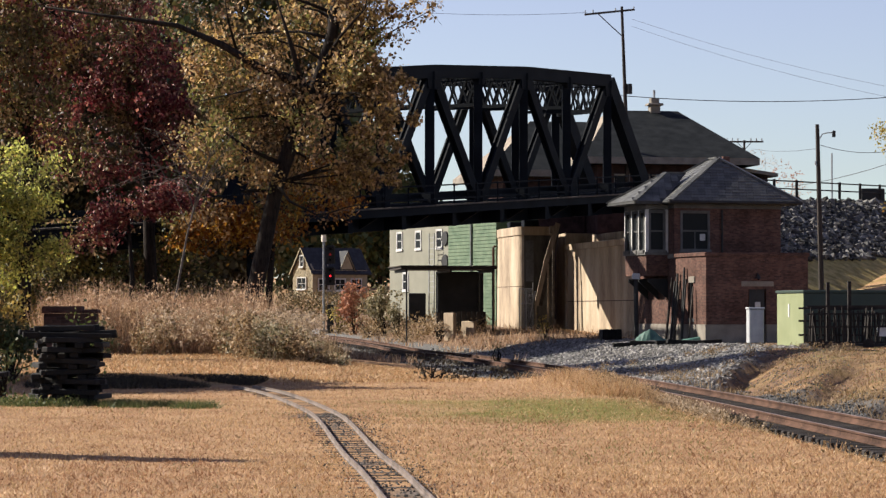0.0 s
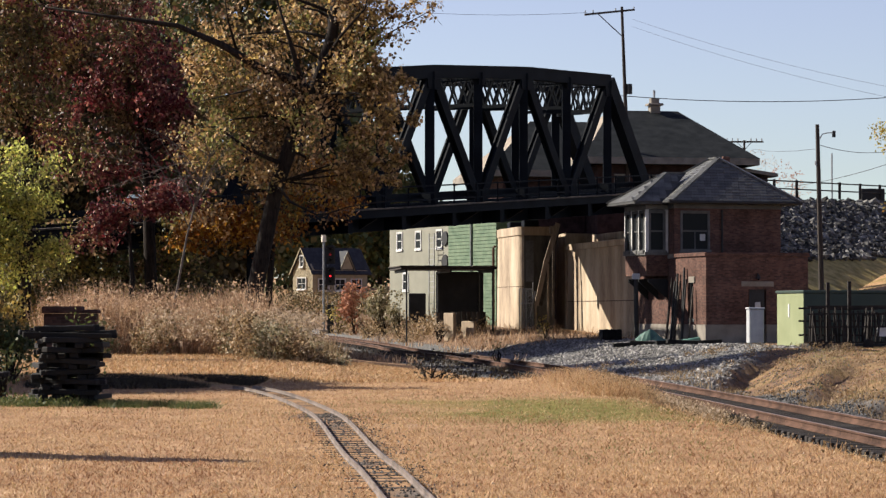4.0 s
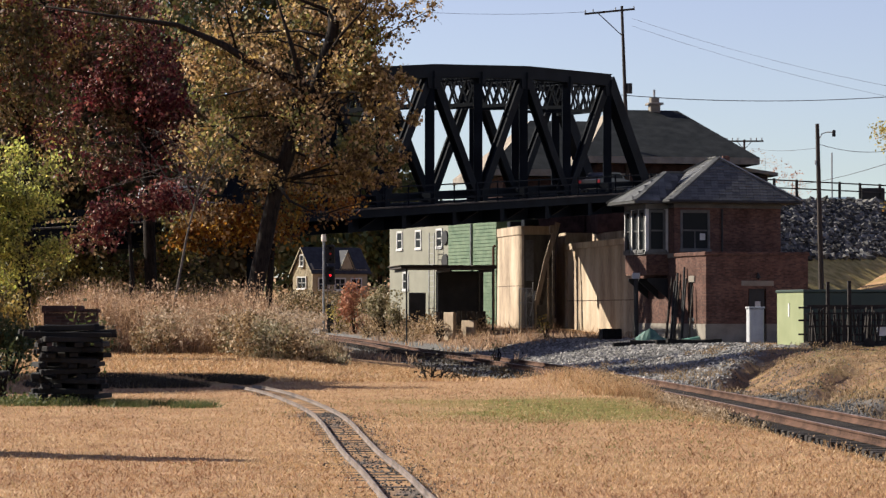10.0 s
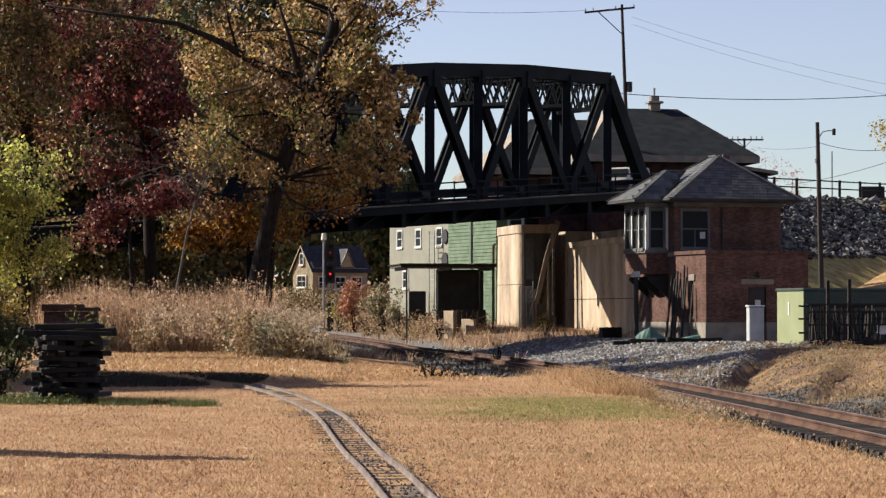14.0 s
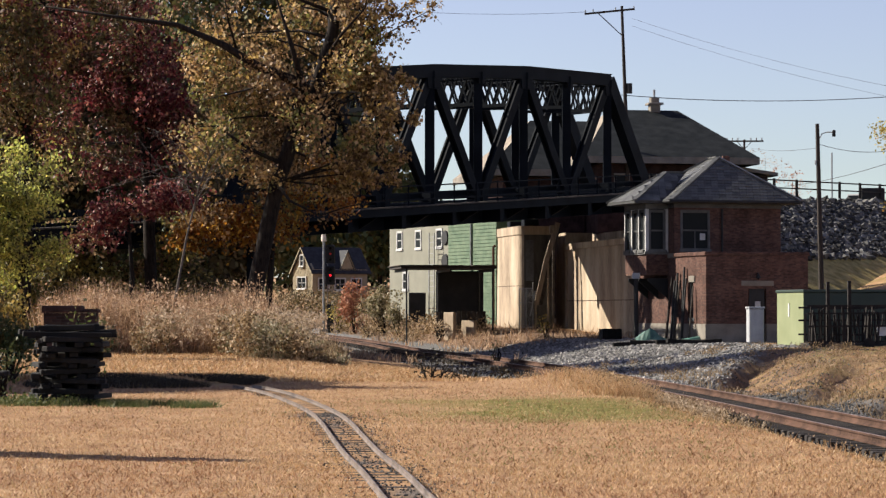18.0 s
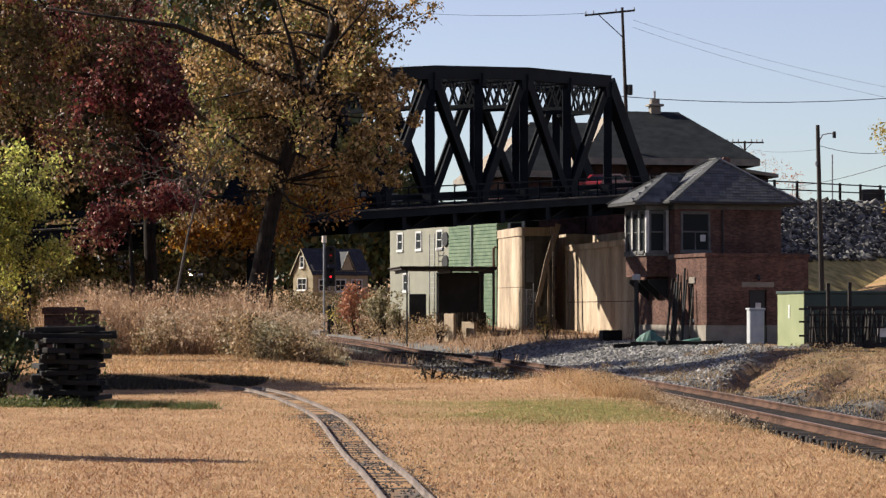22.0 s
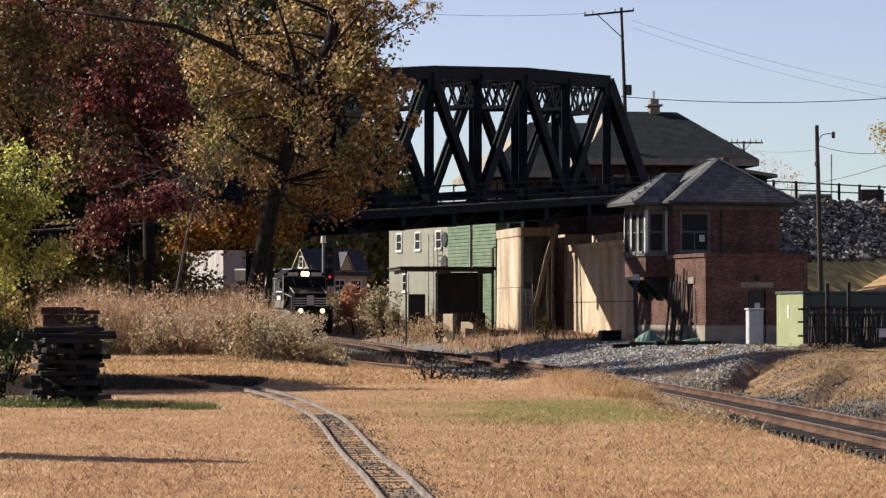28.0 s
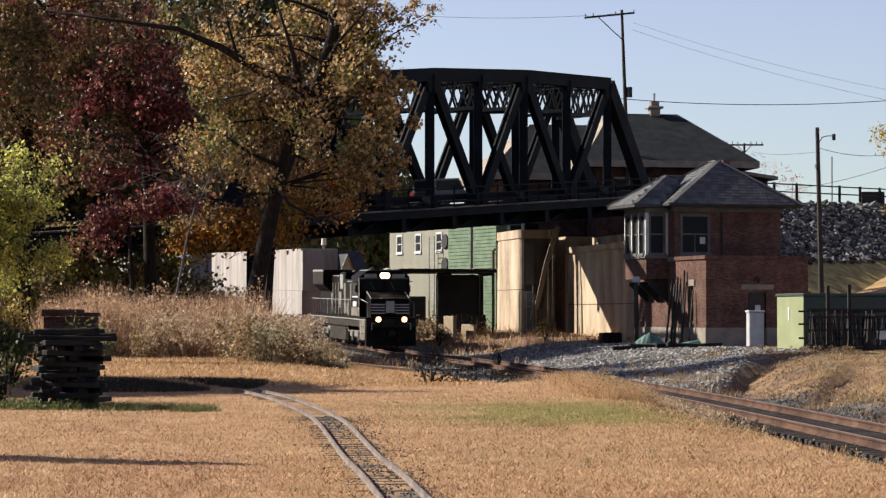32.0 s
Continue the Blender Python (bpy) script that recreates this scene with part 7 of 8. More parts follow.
M["apron_stone"] = mat("pale_dusty_stone", (0.20, 0.19, 0.175), (0.42, 0.40, 0.37), 2.0, 0.95, 0.1, island=0.5, spec=0.1)
M["russet_grass"] = leaf_mat("russet_dead_grass", [(0.19, 0.09, 0.048), (0.34, 0.175, 0.09), (0.50, 0.30, 0.165)], 0.3)
M["green_grass"] = leaf_mat("olive_lawn_grass", [(0.10, 0.11, 0.03), (0.21, 0.195, 0.062), (0.34, 0.28, 0.115)], 0.3)
M["greenweed"] = leaf_mat("fresh_green_weeds", [(0.025, 0.04, 0.012), (0.06, 0.085, 0.025), (0.12, 0.14, 0.04), (0.20, 0.17, 0.075)])
grass()
shrubs()


# ---- train ----
M["black"] = mat("glossy_black_locomotive_paint", (0.007, 0.007, 0.0075), (0.022, 0.021, 0.020), 1.2, 0.35, 0.02, spec=0.01)
M["grime"] = mat("dusty_underframe", (0.018, 0.015, 0.012), (0.06, 0.05, 0.04), 2, 0.85, 0.2, spec=0.1)
M["stripe"] = mat("white_stripe_paint", (0.60, 0.59, 0.56), (0.78, 0.77, 0.74), 3, 0.5, 0.02)
M["dulltrim"] = mat("dull_grey_trim", (0.17, 0.165, 0.155), (0.34, 0.33, 0.31), 3, 0.7, 0.02)
# dust on the trucks and the sunlit sheen of the sides share this colour
M["dusty"] = mat("dusty_sunlit_steel", (0.09, 0.08, 0.068), (0.27, 0.25, 0.22), 2.5, 0.9, 0.2, spec=0.1)
# glow of the rings that stand for the glare halo round each lamp
M["amber"] = plain("amber_halo_glow", (1.0, 0.45, 0.15), 0.4, emit=1.1)
M["lamp"] = plain("warm_headlight", (1.0, 0.86, 0.64), 0.4, emit=14.0)
M["boxwhite"] = mat("scuffed_white_container", (0.24, 0.205, 0.185), (0.45, 0.42, 0.40), 0.9, 0.6, 0.05, fine=5, c3=(0.40, 0.37, 0.345), stretch=(1, 1, 0.15), spec=0.15)
M["boxgrey"] = mat("grey_blue_container", (0.13, 0.15, 0.18), (0.20, 0.22, 0.25), 0.7, 0.6, 0.08)
M["boxred"] = mat("oxide_red_steel", (0.20, 0.06, 0.045), (0.32, 0.11, 0.08), 1, 0.7, 0.08)


def locomotive():
    """Forward is +y; z from the rail head; the front coupler face at y = 0."""
    lo = thing("locomotive", Matrix.Identity(4), "black six-axle freight locomotive with white stripes and lit headlights", "locomotive")
    blk, gr = M["black"], M["grime"]
    part("frame", Build().box(-1.5, 1.5, -21.6, -0.6, 1.25, 1.75), gr, lo)
    part("walkway", Build().box(-1.55, 1.55, -21.7, -0.5, 1.754, 1.83), blk, lo)
    for x in (-1.553, 1.553):
        part("sill_stripe", Build().box(x - 0.004, x + 0.004, -21.6, -0.6, 1.66, 1.73), M["dulltrim"], lo)
    # short nose with sloped top
    nz = part("nose", Build().poly([(0, -0.9, 1.834), (0, -0.9, 2.95), (0, -2.3, 3.35), (0, -2.75, 3.35), (0, -2.75, 1.834)], (-1.15, 0, 0), (1.15, 0, 0)), blk, lo, "black short nose with white bands")
    for i, z in enumerate((2.05, 2.22, 2.39, 2.56)):
        for sg in (-1, 1):
            part("nose_stripe", Build().box(sg * 0.72 - 0.42, sg * 0.72 + 0.42, -0.896, -0.885, z, z + 0.07), M["stripe"], nz)
    part("nose_emblem", Build().chamfer(-0.26, 0.26, -0.897, -0.88, 2.1, 2.8, 0.02), M["stripe"], nz, "white emblem plate")
    cab = part("cab", Build().poly([(-1.52, 0, 1.834), (1.52, 0, 1.834), (1.52, 0, 4.25), (1.05, 0, 4.62), (-1.05, 0, 4.62), (-1.52, 0, 4.25)], (0, -5.6, 0), (0, -2.754, 0)), blk, lo, "wide black cab")
    for sg in (-1, 1):
        part("windshield", Build().box(sg * 0.74 - 0.62, sg * 0.74 + 0.62, -2.75, -2.73, 3.4, 4.1), M["glass"], cab)
        part("side_window", Build().box(sg * 1.525 - 0.006, sg * 1.525 + 0.006, -5.1, -3.4, 3.1, 3.9), M["glass"], cab)
        part("window_trim", Build().box(sg * 1.53 - 0.006, sg * 1.53 + 0.006, -5.2, -3.3, 3.0, 3.08), M["stripe"], cab)
        part("number_board", Build().box(sg * 0.85 - 0.38, sg * 0.85 + 0.38, -2.75, -2.71, 4.2, 4.42), M["stripe"], cab)
        part("sunshade", Build().box(sg * 1.7 - 0.16, sg * 1.7 + 0.16, -5.1, -3.4, 3.95, 4.0), M["galv"], cab)
    hd = part("headlight_housing", Build().chamfer(-0.34, 0.34, -2.752, -2.6, 4.14, 4.5, 0.03), blk, cab)
    for x in (-0.13, 0.13):
        part("halo_ring", Build().tube([(x, -2.601, 4.32), (x, -2.59, 4.32)], [0.2, 0.19], 16), M["amber"], hd, "amber glowing ring for the lamp's glare halo")
        part("headlight", Build().tube([(x, -2.588, 4.32), (x, -2.57, 4.32)], [0.15, 0.14], 14), M["lamp"], hd, "glowing headlight")
    for x in (-0.78, 0.78):
        dl = part("ditch_light", Build().chamfer(x - 0.17, x + 0.17, -0.75, -0.5, 1.55, 1.9, 0.03), blk, lo)
        part("halo_ring", Build().tube([(x, -0.5, 1.72), (x, -0.485, 1.72)], [0.18, 0.17], 16), M["amber"], dl, "amber glowing ring for the lamp's glare halo")
        part("lens", Build().tube([(x, -0.484, 1.72), (x, -0.47, 1.72)], [0.115, 0.1], 14), M["lamp"], dl, "glowing ditch light")
        part("grab_iron", Build().tube([(x * 1.5, -0.6, 1.1), (x * 1.5, -0.55, 1.5), (x * 1.25, -0.55, 1.5)], [0.02] * 3, 6), M["stripe"], lo)
    part("pilot_plow", Build().poly([(-1.5, 0, 0.15), (1.5, 0, 0.15), (1.5, 0, 1.25), (-1.5, 0, 1.25)], (0, -0.9, 0), (0, -0.6, 0)), blk, lo)
    part("coupler", Build().chamfer(-0.17, 0.17, -0.6, 0.0, 0.72, 1.05, 0.04), gr, lo)
    for x in (-0.5, 0.45):
        part("air_hose", Build().tube([(x, -0.58, 1.0), (x, -0.4, 0.7), (x + 0.15, -0.35, 0.4)], [0.03] * 3, 6), gr, lo)
    # long hood
    part("hood", Build().poly([(-0.95, 0, 1.834), (0.95, 0, 1.834), (0.95, 0, 4.2), (0.75, 0, 4.4), (-0.75, 0, 4.4), (-0.95, 0, 4.2)], (0, -20.6, 0), (0, -5.604, 0)), blk, lo, "long black engine hood")
    part("equipment_cabinet", Build().chamfer(-1.45, -0.954, -8.6, -5.7, 1.834, 3.9, 0.03), blk, lo)
    part("inverter_cabinet", Build().chamfer(0.954, 1.45, -8.6, -5.7, 1.834, 4.1, 0.03), blk, lo)
    part("blower_housing", Build().chamfer(-1.35, 1.35, -10.6, -8.7, 3.3, 4.55, 0.06), blk, lo)
    part("exhaust_stack", Build().chamfer(-0.3, 0.3, -12.3, -11.2, 4.404, 4.68, 0.04), gr, lo)
    part("radiator", Build().poly([(-0.95, 0, 3.3), (-1.5, 0, 3.75), (-1.5, 0, 4.72), (1.5, 0, 4.72), (1.5, 0, 3.75), (0.95, 0, 3.3)][::-1], (0, -20.4, 0), (0, -16.2, 0)), blk, lo, "overhanging radiator wings")
    for i in range(9):
        y = -15.9 + i * 1.1
        for sg in (-1, 1):
            if y < -8.8:
                part("hood_door", Build().box(sg * 0.962 - 0.01, sg * 0.962 + 0.01, y, y + 0.95, 2.0, 3.2), blk, lo)
    for sg in (-1, 1):
        for k in range(5):
            part("grille", Build().box(sg * 1.508 - 0.008, sg * 1.508 + 0.008, -20.2 + 0.8 * k, -19.5 + 0.8 * k, 3.85, 4.6), gr, lo)
        for i in range(11):
            y = -6.0 - 1.4 * i
            part("handrail_post", Build().cyl(sg * 1.5, y, 1.83, 2.85, 0.022, 6), M["dulltrim"], lo)
        part("handrail", Build().beam((sg * 1.5, -20.6, 2.84), (sg * 1.5, -5.8, 2.84), 0.04, 0.04), M["dulltrim"], lo)
        part("front_handrail", Build().tube([(sg * 1.4, -0.7, 1.83), (sg * 1.4, -0.7, 2.7), (sg * 1.45, -2.6, 2.9)], [0.022] * 3, 6), M["galv"], lo)
        for y in (-1.6, -20.9):
            for z in (0.45, 0.85, 1.25):
                part("step", Build().box(sg * 1.42 - 0.15, sg * 1.42 + 0.15, y - 0.35, y + 0.35, z, z + 0.05), gr, lo)
    part("fuel_tank", Build().chamfer(-1.4, 1.4, -14.2, -8.0, 0.35, 1.246, 0.15), gr, lo)
    part("yellow_placard", Build().box(-1.462, -1.454, -7.4, -6.5, 2.7, 3.6), M["stripe"], lo, "white cabinet panel")
    # edges and panels painted pale as sun-caught, roof dust and frames that break up the black sides
    part("cab_roof", Build().poly([(-1.0, 0, 4.624), (1.0, 0, 4.624), (0.9, 0, 4.68), (-0.9, 0, 4.68)], (0, -5.6, 0), (0, -2.8, 0)), M["dulltrim"], cab, "pale cab roof, dust and sunlight in its colour")
    part("brow", Build().box(-1.5, 1.5, -2.75, -2.70, 4.12, 4.19), M["dulltrim"], cab, "pale trim over the windshield")
    for sg in (-1, 1):
        part("nose_trim", Build().beam((sg * 1.16, -0.88, 2.97), (0, -0.88, 3.02), 0.03, 0.06), M["dulltrim"], nz)
        part("nose_trim", Build().beam((sg * 1.16, -0.9, 2.95), (sg * 1.16, -2.3, 3.36), 0.05, 0.07), M["dulltrim"], nz)
        part("cab_edge", Build().box(sg * 1.53 - 0.012, sg * 1.53 + 0.012, -2.9, -2.76, 1.85, 4.2), M["dulltrim"], cab)
        part("cab_panel", Build().box(sg * 1.528 - 0.008, sg * 1.528 + 0.008, -5.5, -3.0, 1.9, 2.4), M["dusty"], cab, "lower cab side, dust and sunlight in its colour")
        for y0, y1, z0, z1 in ((-8.5, -7.9, 2.0, 3.85), (-7.2, -6.7, 1.9, 2.9), (-6.3, -5.75, 2.7, 3.85)):
            part("cabinet_door", Build().box(sg * 1.462 - 0.008, sg * 1.462 + 0.008, y0, y1, z0, z1), M["dusty"], lo, "cabinet door, dust and sunlight in its colour")
        for i in range(7):
            y = -9.2 - 1.05 * i
            part("door_frame", Build().box(sg * 0.98 - 0.01, sg * 0.98 + 0.01, y, y + 0.16, 1.9, 3.9), M["dusty"], lo)
        part("hood_edge", Build().beam((sg * 0.86, -16.1, 4.32), (sg * 0.86, -5.7, 4.32), 0.12, 0.05), M["dulltrim"], lo, "hood roof edge painted pale for dust and sun")
        part("radiator_edge", Build().box(sg * 1.5 - 0.02, sg * 1.5 + 0.02, -20.4, -16.2, 4.6, 4.73), M["dulltrim"], lo)
        part("blower_panel", Build().box(sg * 1.36 - 0.01, sg * 1.36 + 0.01, -10.5, -9.4, 3.5, 4.4), M["dulltrim"], lo)
        part("step_well", Build().box(sg * 1.52 - 0.02, sg * 1.52 + 0.02, -2.6, -0.9, 0.5, 1.7), M["dusty"], lo, "dusty step well")
        for yc in (-4.6, -17.3):
            part("truck_side", Build().chamfer(sg * 1.3 - 0.05, sg * 1.3 + 0.05, yc - 2.3, yc + 2.3, 0.62, 0.98, 0.02), M["dusty"], lo, "dust-caked truck side frame")
            for dy in (-1.0, 1.0):
                part("spring_nest", Build().cyl(sg * 1.34, yc + dy, 0.4, 0.95, 0.14, 10), M["dusty"], lo)
    # grey fittings along the left and right sides
    for sg in (-1, 1):
        for y, z0, z1, w in ((-5.9, 2.2, 3.6, 0.5), (-8.1, 2.0, 2.6, 0.9), (-9.4, 2.1, 3.1, 0.35), (-13.0, 2.3, 3.3, 0.5), (-16.0, 2.2, 3.2, 0.3)):
            x = 1.456 if y > -8.6 else 0.976
            part("access_panel", Build().chamfer(sg * x - 0.01, sg * x + 0.01, y, y + w, z0, z1, 0.004), M["dulltrim"], lo, "dull grey access panel")
        part("air_pipe", Build().tube([(sg * 1.3, -20.5, 1.15), (sg * 1.3, -8, 1.2), (sg * 1.3, -7.6, 0.9), (sg * 1.3, -2.2, 0.9)], [0.035] * 4, 6), M["dulltrim"], lo)
        part("cab_number_panel", Build().box(sg * 1.532 - 0.006, sg * 1.532 + 0.006, -4.9, -3.7, 2.45, 2.75), M["stripe"], cab)
        part("mirror", Build().chamfer(sg * 1.62 - 0.08, sg * 1.62 + 0.08, -3.3, -3.25, 3.3, 3.75, 0.01), M["dark"], cab)
        part("air_tank", Build().tube([(sg * 1.1, -15.6, 0.95), (sg * 1.1, -14.3, 0.95)], [0.22, 0.22], 12), M["dulltrim"], lo)
    for x in (-0.62, 0.62):
        part("wiper", Build().beam((x, -2.72, 3.42), (x + 0.25, -2.72, 3.95), 0.02, 0.02), M["dulltrim"], cab)
    part("horn", Build().tube([(0.5, -4.6, 4.7), (0.5, -4.1, 4.75)], [0.05, 0.12], 10), M["dulltrim"], cab)
    part("antenna_dome", Build().tube([(-0.4, -3.9, 4.622), (-0.4, -3.9, 4.72), (-0.4, -3.9, 4.78)], [0.25, 0.22, 0.08], 12), M["stripe"], cab)
    wheel = Build().tube([(-0.06, 0, 0), (0.06, 0, 0)], [0.53, 0.53], 20).mesh("wheel", gr)
    for yc in (-4.6, -17.3):
        tk = part("truck", Build().box(-1.25, -1.05, yc - 2.6, yc + 2.6, 0.5, 1.0).box(1.05, 1.25, yc - 2.6, yc + 2.6, 0.5, 1.0).box(-1.05, 1.05, yc - 0.3, yc + 0.3, 0.5, 1.2), gr, lo, "dusty six-wheel truck")
        for dy in (-2.0, 0, 2.0):
            part("journal_box", Build().chamfer(-1.32, -1.254, yc + dy - 0.2, yc + dy + 0.2, 0.35, 0.75, 0.03), gr, tk)
            for x in (-0.75, 0.75):
                part("wheel", wheel, None, tk, m=Matrix.Translation((x, yc + dy, 0.53)))
    return lo


def well_car(kind):
    """Double-stack container car, front coupler at y = 0, 19.6 m long."""
    wc = thing("container_car", Matrix.Identity(4), ("white" if kind == 0 else "white and grey") + " stacked freight containers on a red-brown well car", "freight car", group="container train")
    part("end_platform", Build().chamfer(-1.4, 1.4, -3.1, -0.5, 0.9, 1.25, 0.04), M["boxred"], wc)
    part("end_platform", Build().chamfer(-1.4, 1.4, -19.1, -16.5, 0.9, 1.25, 0.04), M["boxred"], wc)
    for sg in (-1, 1):
        part("well_side", Build().box(sg * 1.4 - 0.06, sg * 1.4 + 0.06, -16.5, -3.1, 0.3, 1.3), M["boxred"], wc)
    for z, mt, ln in ((0.4, "boxwhite", 12.19), (3.31, ("boxwhite", "boxwhite", "boxgrey")[kind], 12.6)):
        y1 = -9.8 + ln / 2
        bx = part("container", Build().chamfer(-1.22, 1.22, y1 - ln, y1, z, z + 2.896, 0.03), M[mt], wc, "scuffed white steel container" if mt == "boxwhite" else "grey-blue steel container")
        rib = Build().poly([(0, -0.07, 0), (0, 0.07, 0), (-0.035, 0.04, 0), (-0.035, -0.04, 0)], (-1.222, 0, z + 0.2), (-1.222, 0, z + 2.7)).mesh("rib", M[mt])
        for i in range(24):
            part("rib", rib, None, bx, m=Matrix.Translation((0, y1 - 0.5 - i * (ln - 1) / 23, 0)))
        for i in range(9):
            part("end_rib", Build().box(-1.05 + 0.26 * i, -0.98 + 0.26 * i, y1 + 0.002, y1 + 0.035, z + 0.2, z + 2.7), M[mt], bx)
        for x in (-1.17, 1.17):
            part("corner_post", Build().box(x - 0.06, x + 0.06, y1 + 0.002, y1 + 0.03, z, z + 2.9), M[mt], bx)
    wheel = Build().tube([(-0.06, 0, 0), (0.06, 0, 0)], [0.46, 0.46], 18).mesh("wheel", M["grime"])
    for yc in (-1.9, -17.7):
        tk = part("truck", Build().box(-1.15, -1.0, yc - 1.3, yc + 1.3, 0.4, 0.75).box(1.0, 1.15, yc - 1.3, yc + 1.3, 0.4, 0.75), M["grime"], wc)
        for dy in (-0.9, 0.9):
            for x in (-0.75, 0.75):
                part("wheel", wheel, None, tk, m=Matrix.Translation((x, yc + dy, 0.46)))
    part("coupler", Build().chamfer(-0.15, 0.15, -0.5, 0, 0.72, 1.0, 0.03), M["grime"], wc)
    return wc


loco = locomotive()
wagons = [well_car(k) for k in (0, 1, 2, 0, 1, 0)]

# ---- road vehicles ----
M["tyre"] = plain("black_rubber", (0.02, 0.02, 0.02), 0.8)
M["tail"] = plain("red_tail_lamp", (0.22, 0.008, 0.012), 0.3, emit=0.12)


def road_car(paint, label, suv=False, brake=False):
    """Forward is +y, wheels on z = 0, rear bumper at y = 0."""
    cr = thing("car", Matrix.Identity(4), label, "car")
    h = 1.75 if suv else 1.45
    L = 4.7
    body = Build()
    side = [(0, 0.35), (0.02, 0.95), (0.15, 1.0), (L - 1.3, 0.98), (L - 0.2, 0.8), (L, 0.55), (L, 0.35)]
    body.poly([(0, y, z) for y, z in side][::-1], (-0.9, 0, 0), (0.9, 0, 0))
    bd = part("body", body, paint, cr)
    r0, r1 = (0.1, 0.35) if suv else (0.75, 1.35)
    roof = [(r0, 1.0), (r1, h), (2.9, h), (3.55, 0.98)]
    part("cabin", Build().poly([(0, y, z) for y, z in roof][::-1], (-0.76, 0, 0), (0.76, 0, 0)), paint, cr)
    for sg in (-1, 1):
        part("side_window", Build().poly([(0, y, z) for y, z in ((r0 + 0.35, 1.05), (r1 + 0.1, h - 0.1), (2.8, h - 0.1), (3.3, 1.05))], (sg * 0.765 - 0.006, 0, 0), (sg * 0.765 + 0.006, 0, 0)), M["glass"], cr)
        part("tail_lamp", Build().chamfer(sg * 0.72 - 0.14, sg * 0.72 + 0.14, -0.02, 0.06, 0.72, 0.92, 0.02), M["tail"], cr, "red tail lamp")
        part("headlamp", Build().chamfer(sg * 0.66 - 0.16, sg * 0.66 + 0.16, L - 0.12, L + 0.01, 0.58, 0.72, 0.02), M["dulltrim"], cr)
    part("rear_window", Build().add([(-0.65, r0 + 0.03, 1.08), (0.65, r0 + 0.03, 1.08), (0.65, r1 - 0.06, h - 0.1), (-0.65, r1 - 0.06, h - 0.1), (-0.65, r0, 1.08), (0.65, r0, 1.08), (0.65, r1 - 0.1, h - 0.1), (-0.65, r1 - 0.1, h - 0.1)],
                                    [(0, 3, 2, 1), (4, 5, 6, 7), (0, 1, 5, 4), (1, 2, 6, 5), (2, 3, 7, 6), (3, 0, 4, 7)]), M["glass"], cr)
    part("bumper", Build().chamfer(-0.86, 0.86, -0.08, 0.02, 0.35, 0.6, 0.03), M["dark"], cr)
    for x in (-0.82, 0.82):
        for y in (0.85, 3.75):
            w = part("wheel", Build().tube([(x - 0.1, y, 0.33), (x + 0.1, y, 0.33)], [0.33, 0.33], 18), M["tyre"], cr)
            part("rim", Build().tube([(x - 0.105, y, 0.33), (x + 0.105, y, 0.33)], [0.2, 0.2], 14), M["dulltrim"], w)
    return cr


def paint(name, c):
    return mat(name, c, tuple(min(1, 1.15 * k) for k in c), 2, 0.3, 0.0, spec=0.5)


ROAD_TRIPS = (
    (road_car(paint("blue_grey_paint", (0.10, 0.14, 0.18)), "blue-grey saloon car driving over the bridge"), ((5.5, -1.9), (5.9, 3.4), (6.5, 11.4), (7.2, 20.2), (7.6, 26.2), (10, 60))),
    (road_car(paint("black_paint", (0.03, 0.03, 0.035)), "dark saloon car with red tail lamps on the bridge"), ((8.0, -4.4), (8.5, 2.1), (9.2, 11.3), (9.5, 15.5), (10.2, 26), (12.5, 53), (13.5, 63))),
    (road_car(paint("silver_paint", (0.50, 0.50, 0.49)), "pale silver off-road wagon crossing the bridge", True), ((11.3, -3.9), (12, 5.2), (12.5, 11.0), (13, 16.3), (14, 26.8), (16.5, 53), (17.5, 60.8), (18, 64.5))),
    (road_car(paint("red_paint", (0.24, 0.014, 0.02)), "red saloon car driving over the bridge"), ((20, 0.4), (20.5, 5.6), (21, 11.2), (21.5, 17.1), (22, 23.1), (25, 57))),
    (road_car(paint("dark_grey_paint", (0.10, 0.105, 0.11)), "dark grey off-road wagon crossing the bridge", True), ((22.5, 0.9), (23, 6.4), (23.5, 12.2), (24, 18.2), (27.5, 52.1), (28.5, 59.2), (29, 62.6))),
    (road_car(paint("graphite_paint", (0.04, 0.045, 0.05)), "graphite off-road wagon entering the bridge", True), ((31.5, -1.6), (32, 3.6))),
)


# ---- small things in the field and by the tower ----
def low_wall():
    w = thing("low_brick_wall", pose(-9.85, 62, land(-9.85, 62) - 0.1), "low weathered red brick wall behind the tie stack", "wall")
    part("wall", Build().box(0, 1.3, 0, 0.4, 0, 1.66), M["brick"], w)
    part("coping", Build().chamfer(-0.05, 0.95, -0.06, 0.46, 1.664, 1.84, 0.03), M["brick"], w, "dark red coping slab")
    part("coping", Build().chamfer(0.96, 1.35, -0.06, 0.46, 1.664, 1.76, 0.03), M["brick"], w)


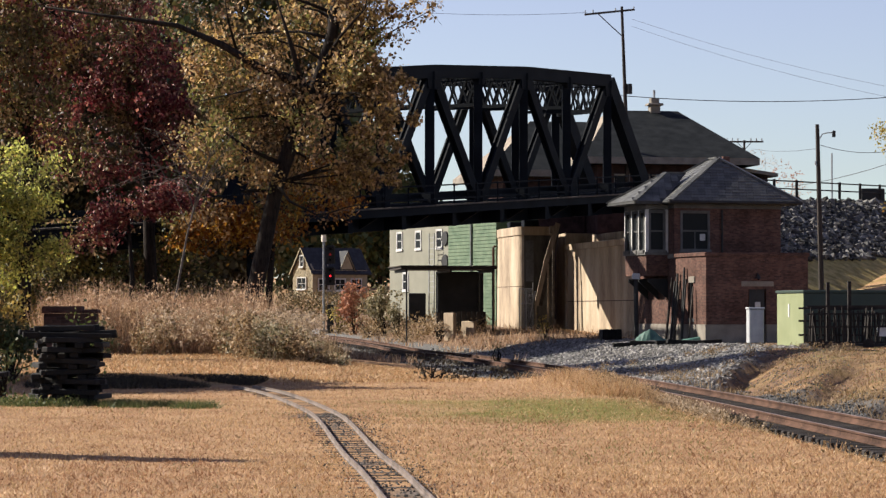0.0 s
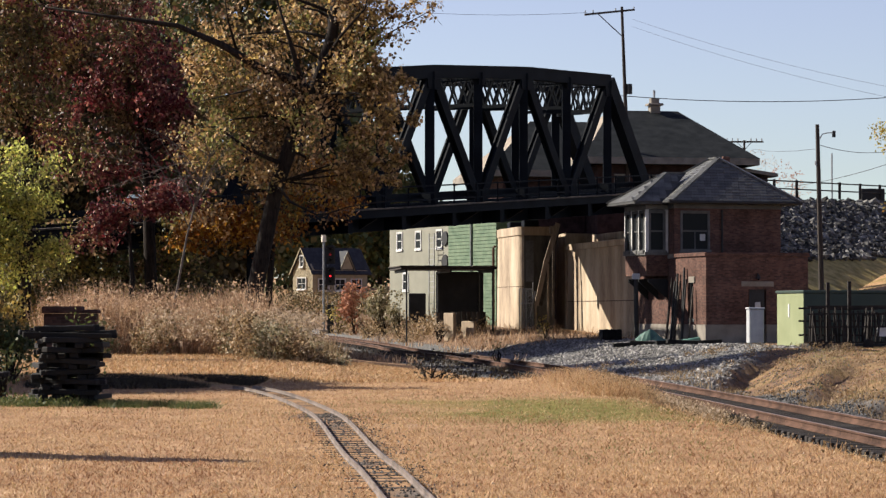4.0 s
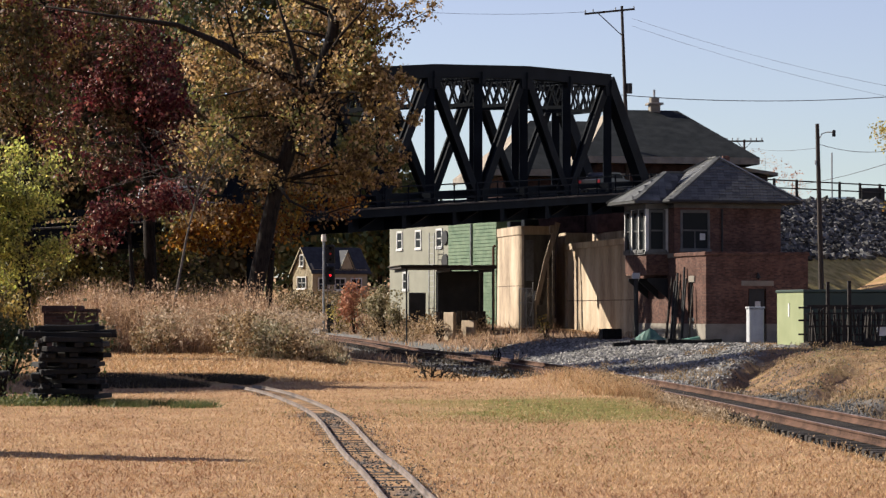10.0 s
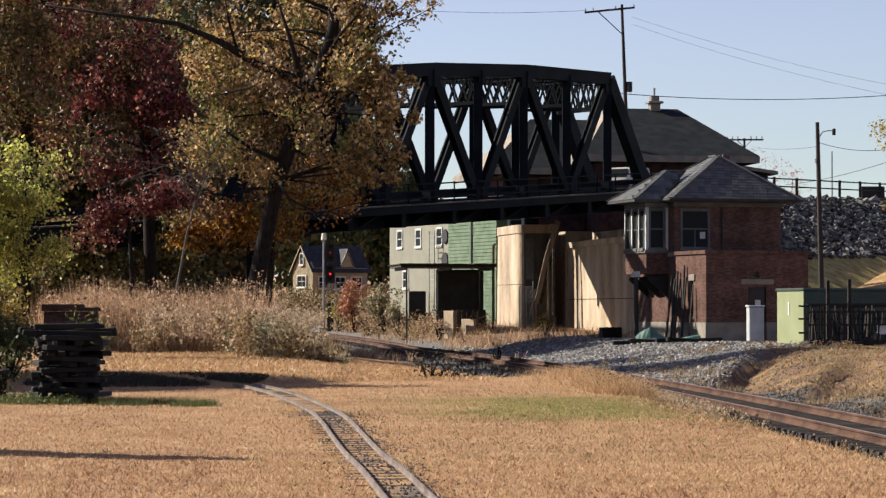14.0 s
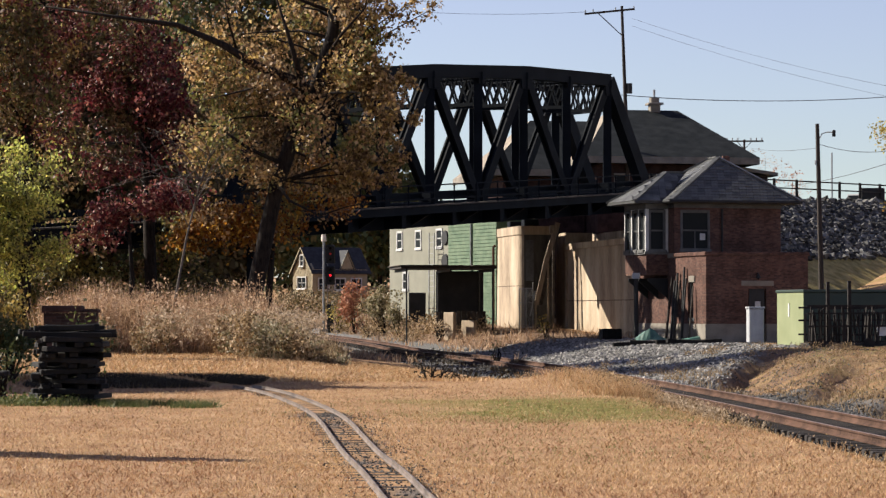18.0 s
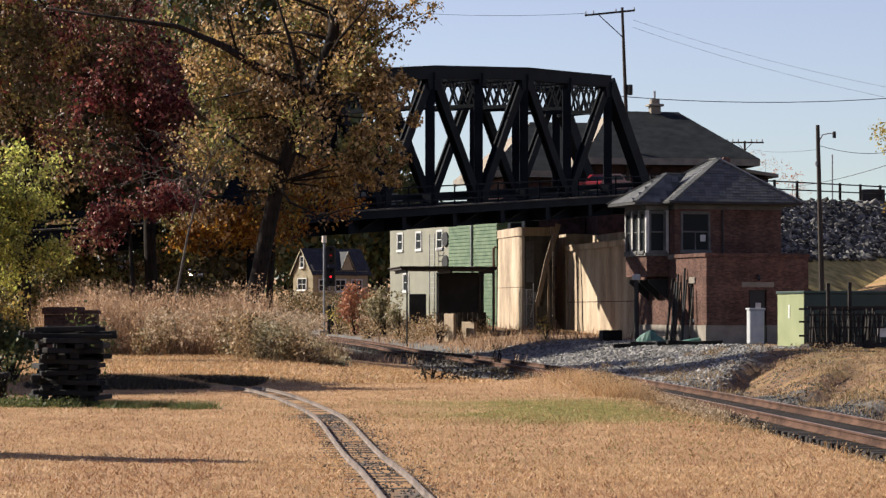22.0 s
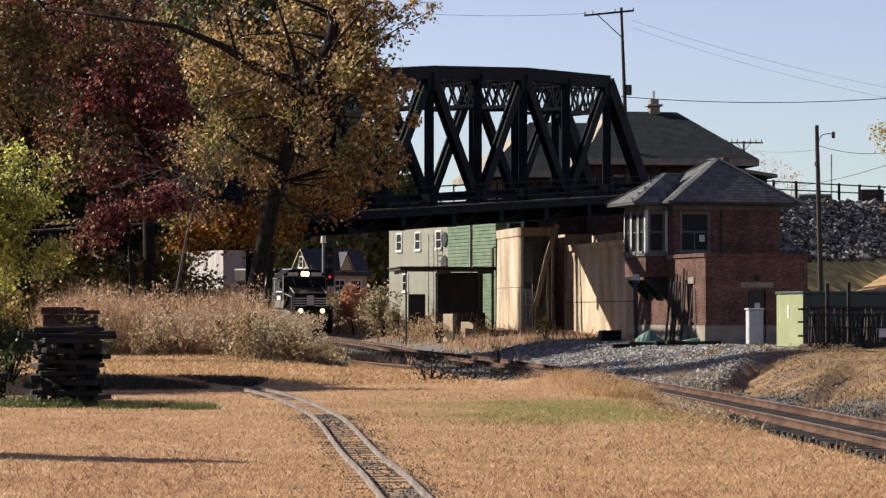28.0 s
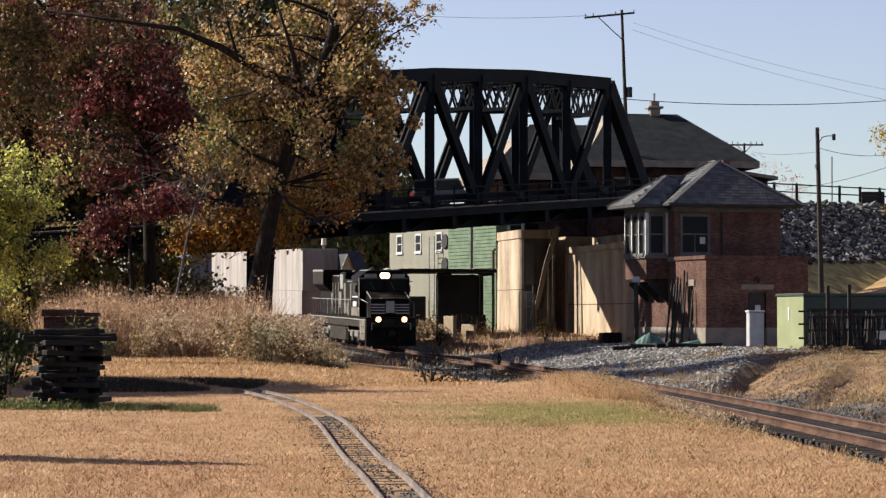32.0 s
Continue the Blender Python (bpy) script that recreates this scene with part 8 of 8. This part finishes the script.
def tarpaulin():
    b = Build()
    n, k = 15, 5
    for i in range(n):
        for j in range(k):
            x, y = 9.7 + 0.24 * i, 126.2 + 0.35 * j
            h = 0.55 * math.exp(-((i - 3) / 2.2) ** 2) + 0.14 + 0.12 * noise.noise((i * 0.6, j * 0.7, 3))
            b.v.append((x, y, land(x, y) + h * (0.25 if j in (0, k - 1) else 1.0)))
    b.f = [(i * k + j, (i + 1) * k + j, (i + 1) * k + j + 1, i * k + j + 1) for i in range(n - 1) for j in range(k - 1)]
    solid("tarpaulin", b, mat("faded_green_tarpaulin", (0.04, 0.10, 0.08), (0.10, 0.20, 0.16), 3, 0.6, 0.3), "crumpled faded green tarpaulin on the gravel", "tarpaulin")


low_wall()
tarpaulin()


# ---- movement ----
HEADLIGHT = ((0, 369.0), (12, 286.0), (20, 230.6), (23, 209.3), (24.5, 198.9), (26, 190.1), (27.5, 181.7), (29, 172.2), (30, 165.5), (31, 158.5), (32, 151.0))


def headlight_y(t):
    for (t0, a), (t1, b) in zip(HEADLIGHT, HEADLIGHT[1:]):
        if t <= t1:
            return a + (b - a) * (t - t0) / (t1 - t0)
    return HEADLIGHT[-1][1]


def back(y, length):
    """The plan ordinate that lies length metres further back along the line."""
    for _ in range(8):
        step = length / 8
        k = -9.255e-6 * y * y + 5.432e-4 * y - 0.0663
        y += step / math.sqrt(1 + k * k)
    return y


def on_rails(y_front, length, truck):
    """Pose of a vehicle whose front coupler stands at y_front and whose trucks sit truck metres from its ends."""
    a, b = rail_point(back(y_front, truck)), rail_point(back(y_front, length - truck))
    f = (a - b).normalized()
    r = f.cross(Vector((0, 0, 1))).normalized()
    u = r.cross(f)
    o = a + f * truck
    return Matrix(((r.x, f.x, u.x, o.x), (r.y, f.y, u.y, o.y), (r.z, f.z, u.z, o.z), (0, 0, 0, 1)))


def on_road(s):
    p, q = bridge_point(s, 3.0, road_dip(s)), bridge_point(s + 2.6, 3.0, road_dip(s + 2.6))
    f = (q - p).normalized()
    r = f.cross(Vector((0, 0, 1))).normalized()
    u = r.cross(f)
    p = p + u * -0.03
    return Matrix(((r.x, f.x, u.x, p.x), (r.y, f.y, u.y, p.y), (r.z, f.z, u.z, p.z), (0, 0, 0, 1)))


def motions():
    times = sorted({*range(0, 22, 2), *[22 + 0.5 * i for i in range(21)]})
    walk(loco, [(t, on_rails(headlight_y(t) - 2.6, 22.3, 4.6)) for t in times])
    for i, w in enumerate(wagons):
        walk(w, [(t, on_rails(back(headlight_y(t) - 2.6, 21.9 + 19.7 * i), 19.6, 1.9)) for t in times])
    for i, (c, trip) in enumerate(ROAD_TRIPS):
        rows = [(0.0, -60.0 - 8.0 * i)]
        t0, s0 = trip[0]
        speed = (trip[1][1] - s0) / (trip[1][0] - t0)
        start = t0 - (s0 - rows[0][1]) / speed
        if start > 0.1:
            rows.append((start, rows[0][1]))
        rows += [(t0 - 1.0, s0 - speed)] if t0 - 1.0 > start + 0.2 else []
        rows += list(trip)
        if trip[-1][0] < 31:
            end = 165.0 - 8.0 * i
            v = (trip[-1][1] - trip[-2][1]) / (trip[-1][0] - trip[-2][0])
            arrive = trip[-1][0] + (end - trip[-1][1]) / v
            if arrive < 31.9:
                rows += [(arrive, end), (32.0, end)]
            else:
                rows += [(32.0, trip[-1][1] + v * (32.0 - trip[-1][0]))]
        walk(c, [(t, on_road(s)) for t, s in rows])


motions()
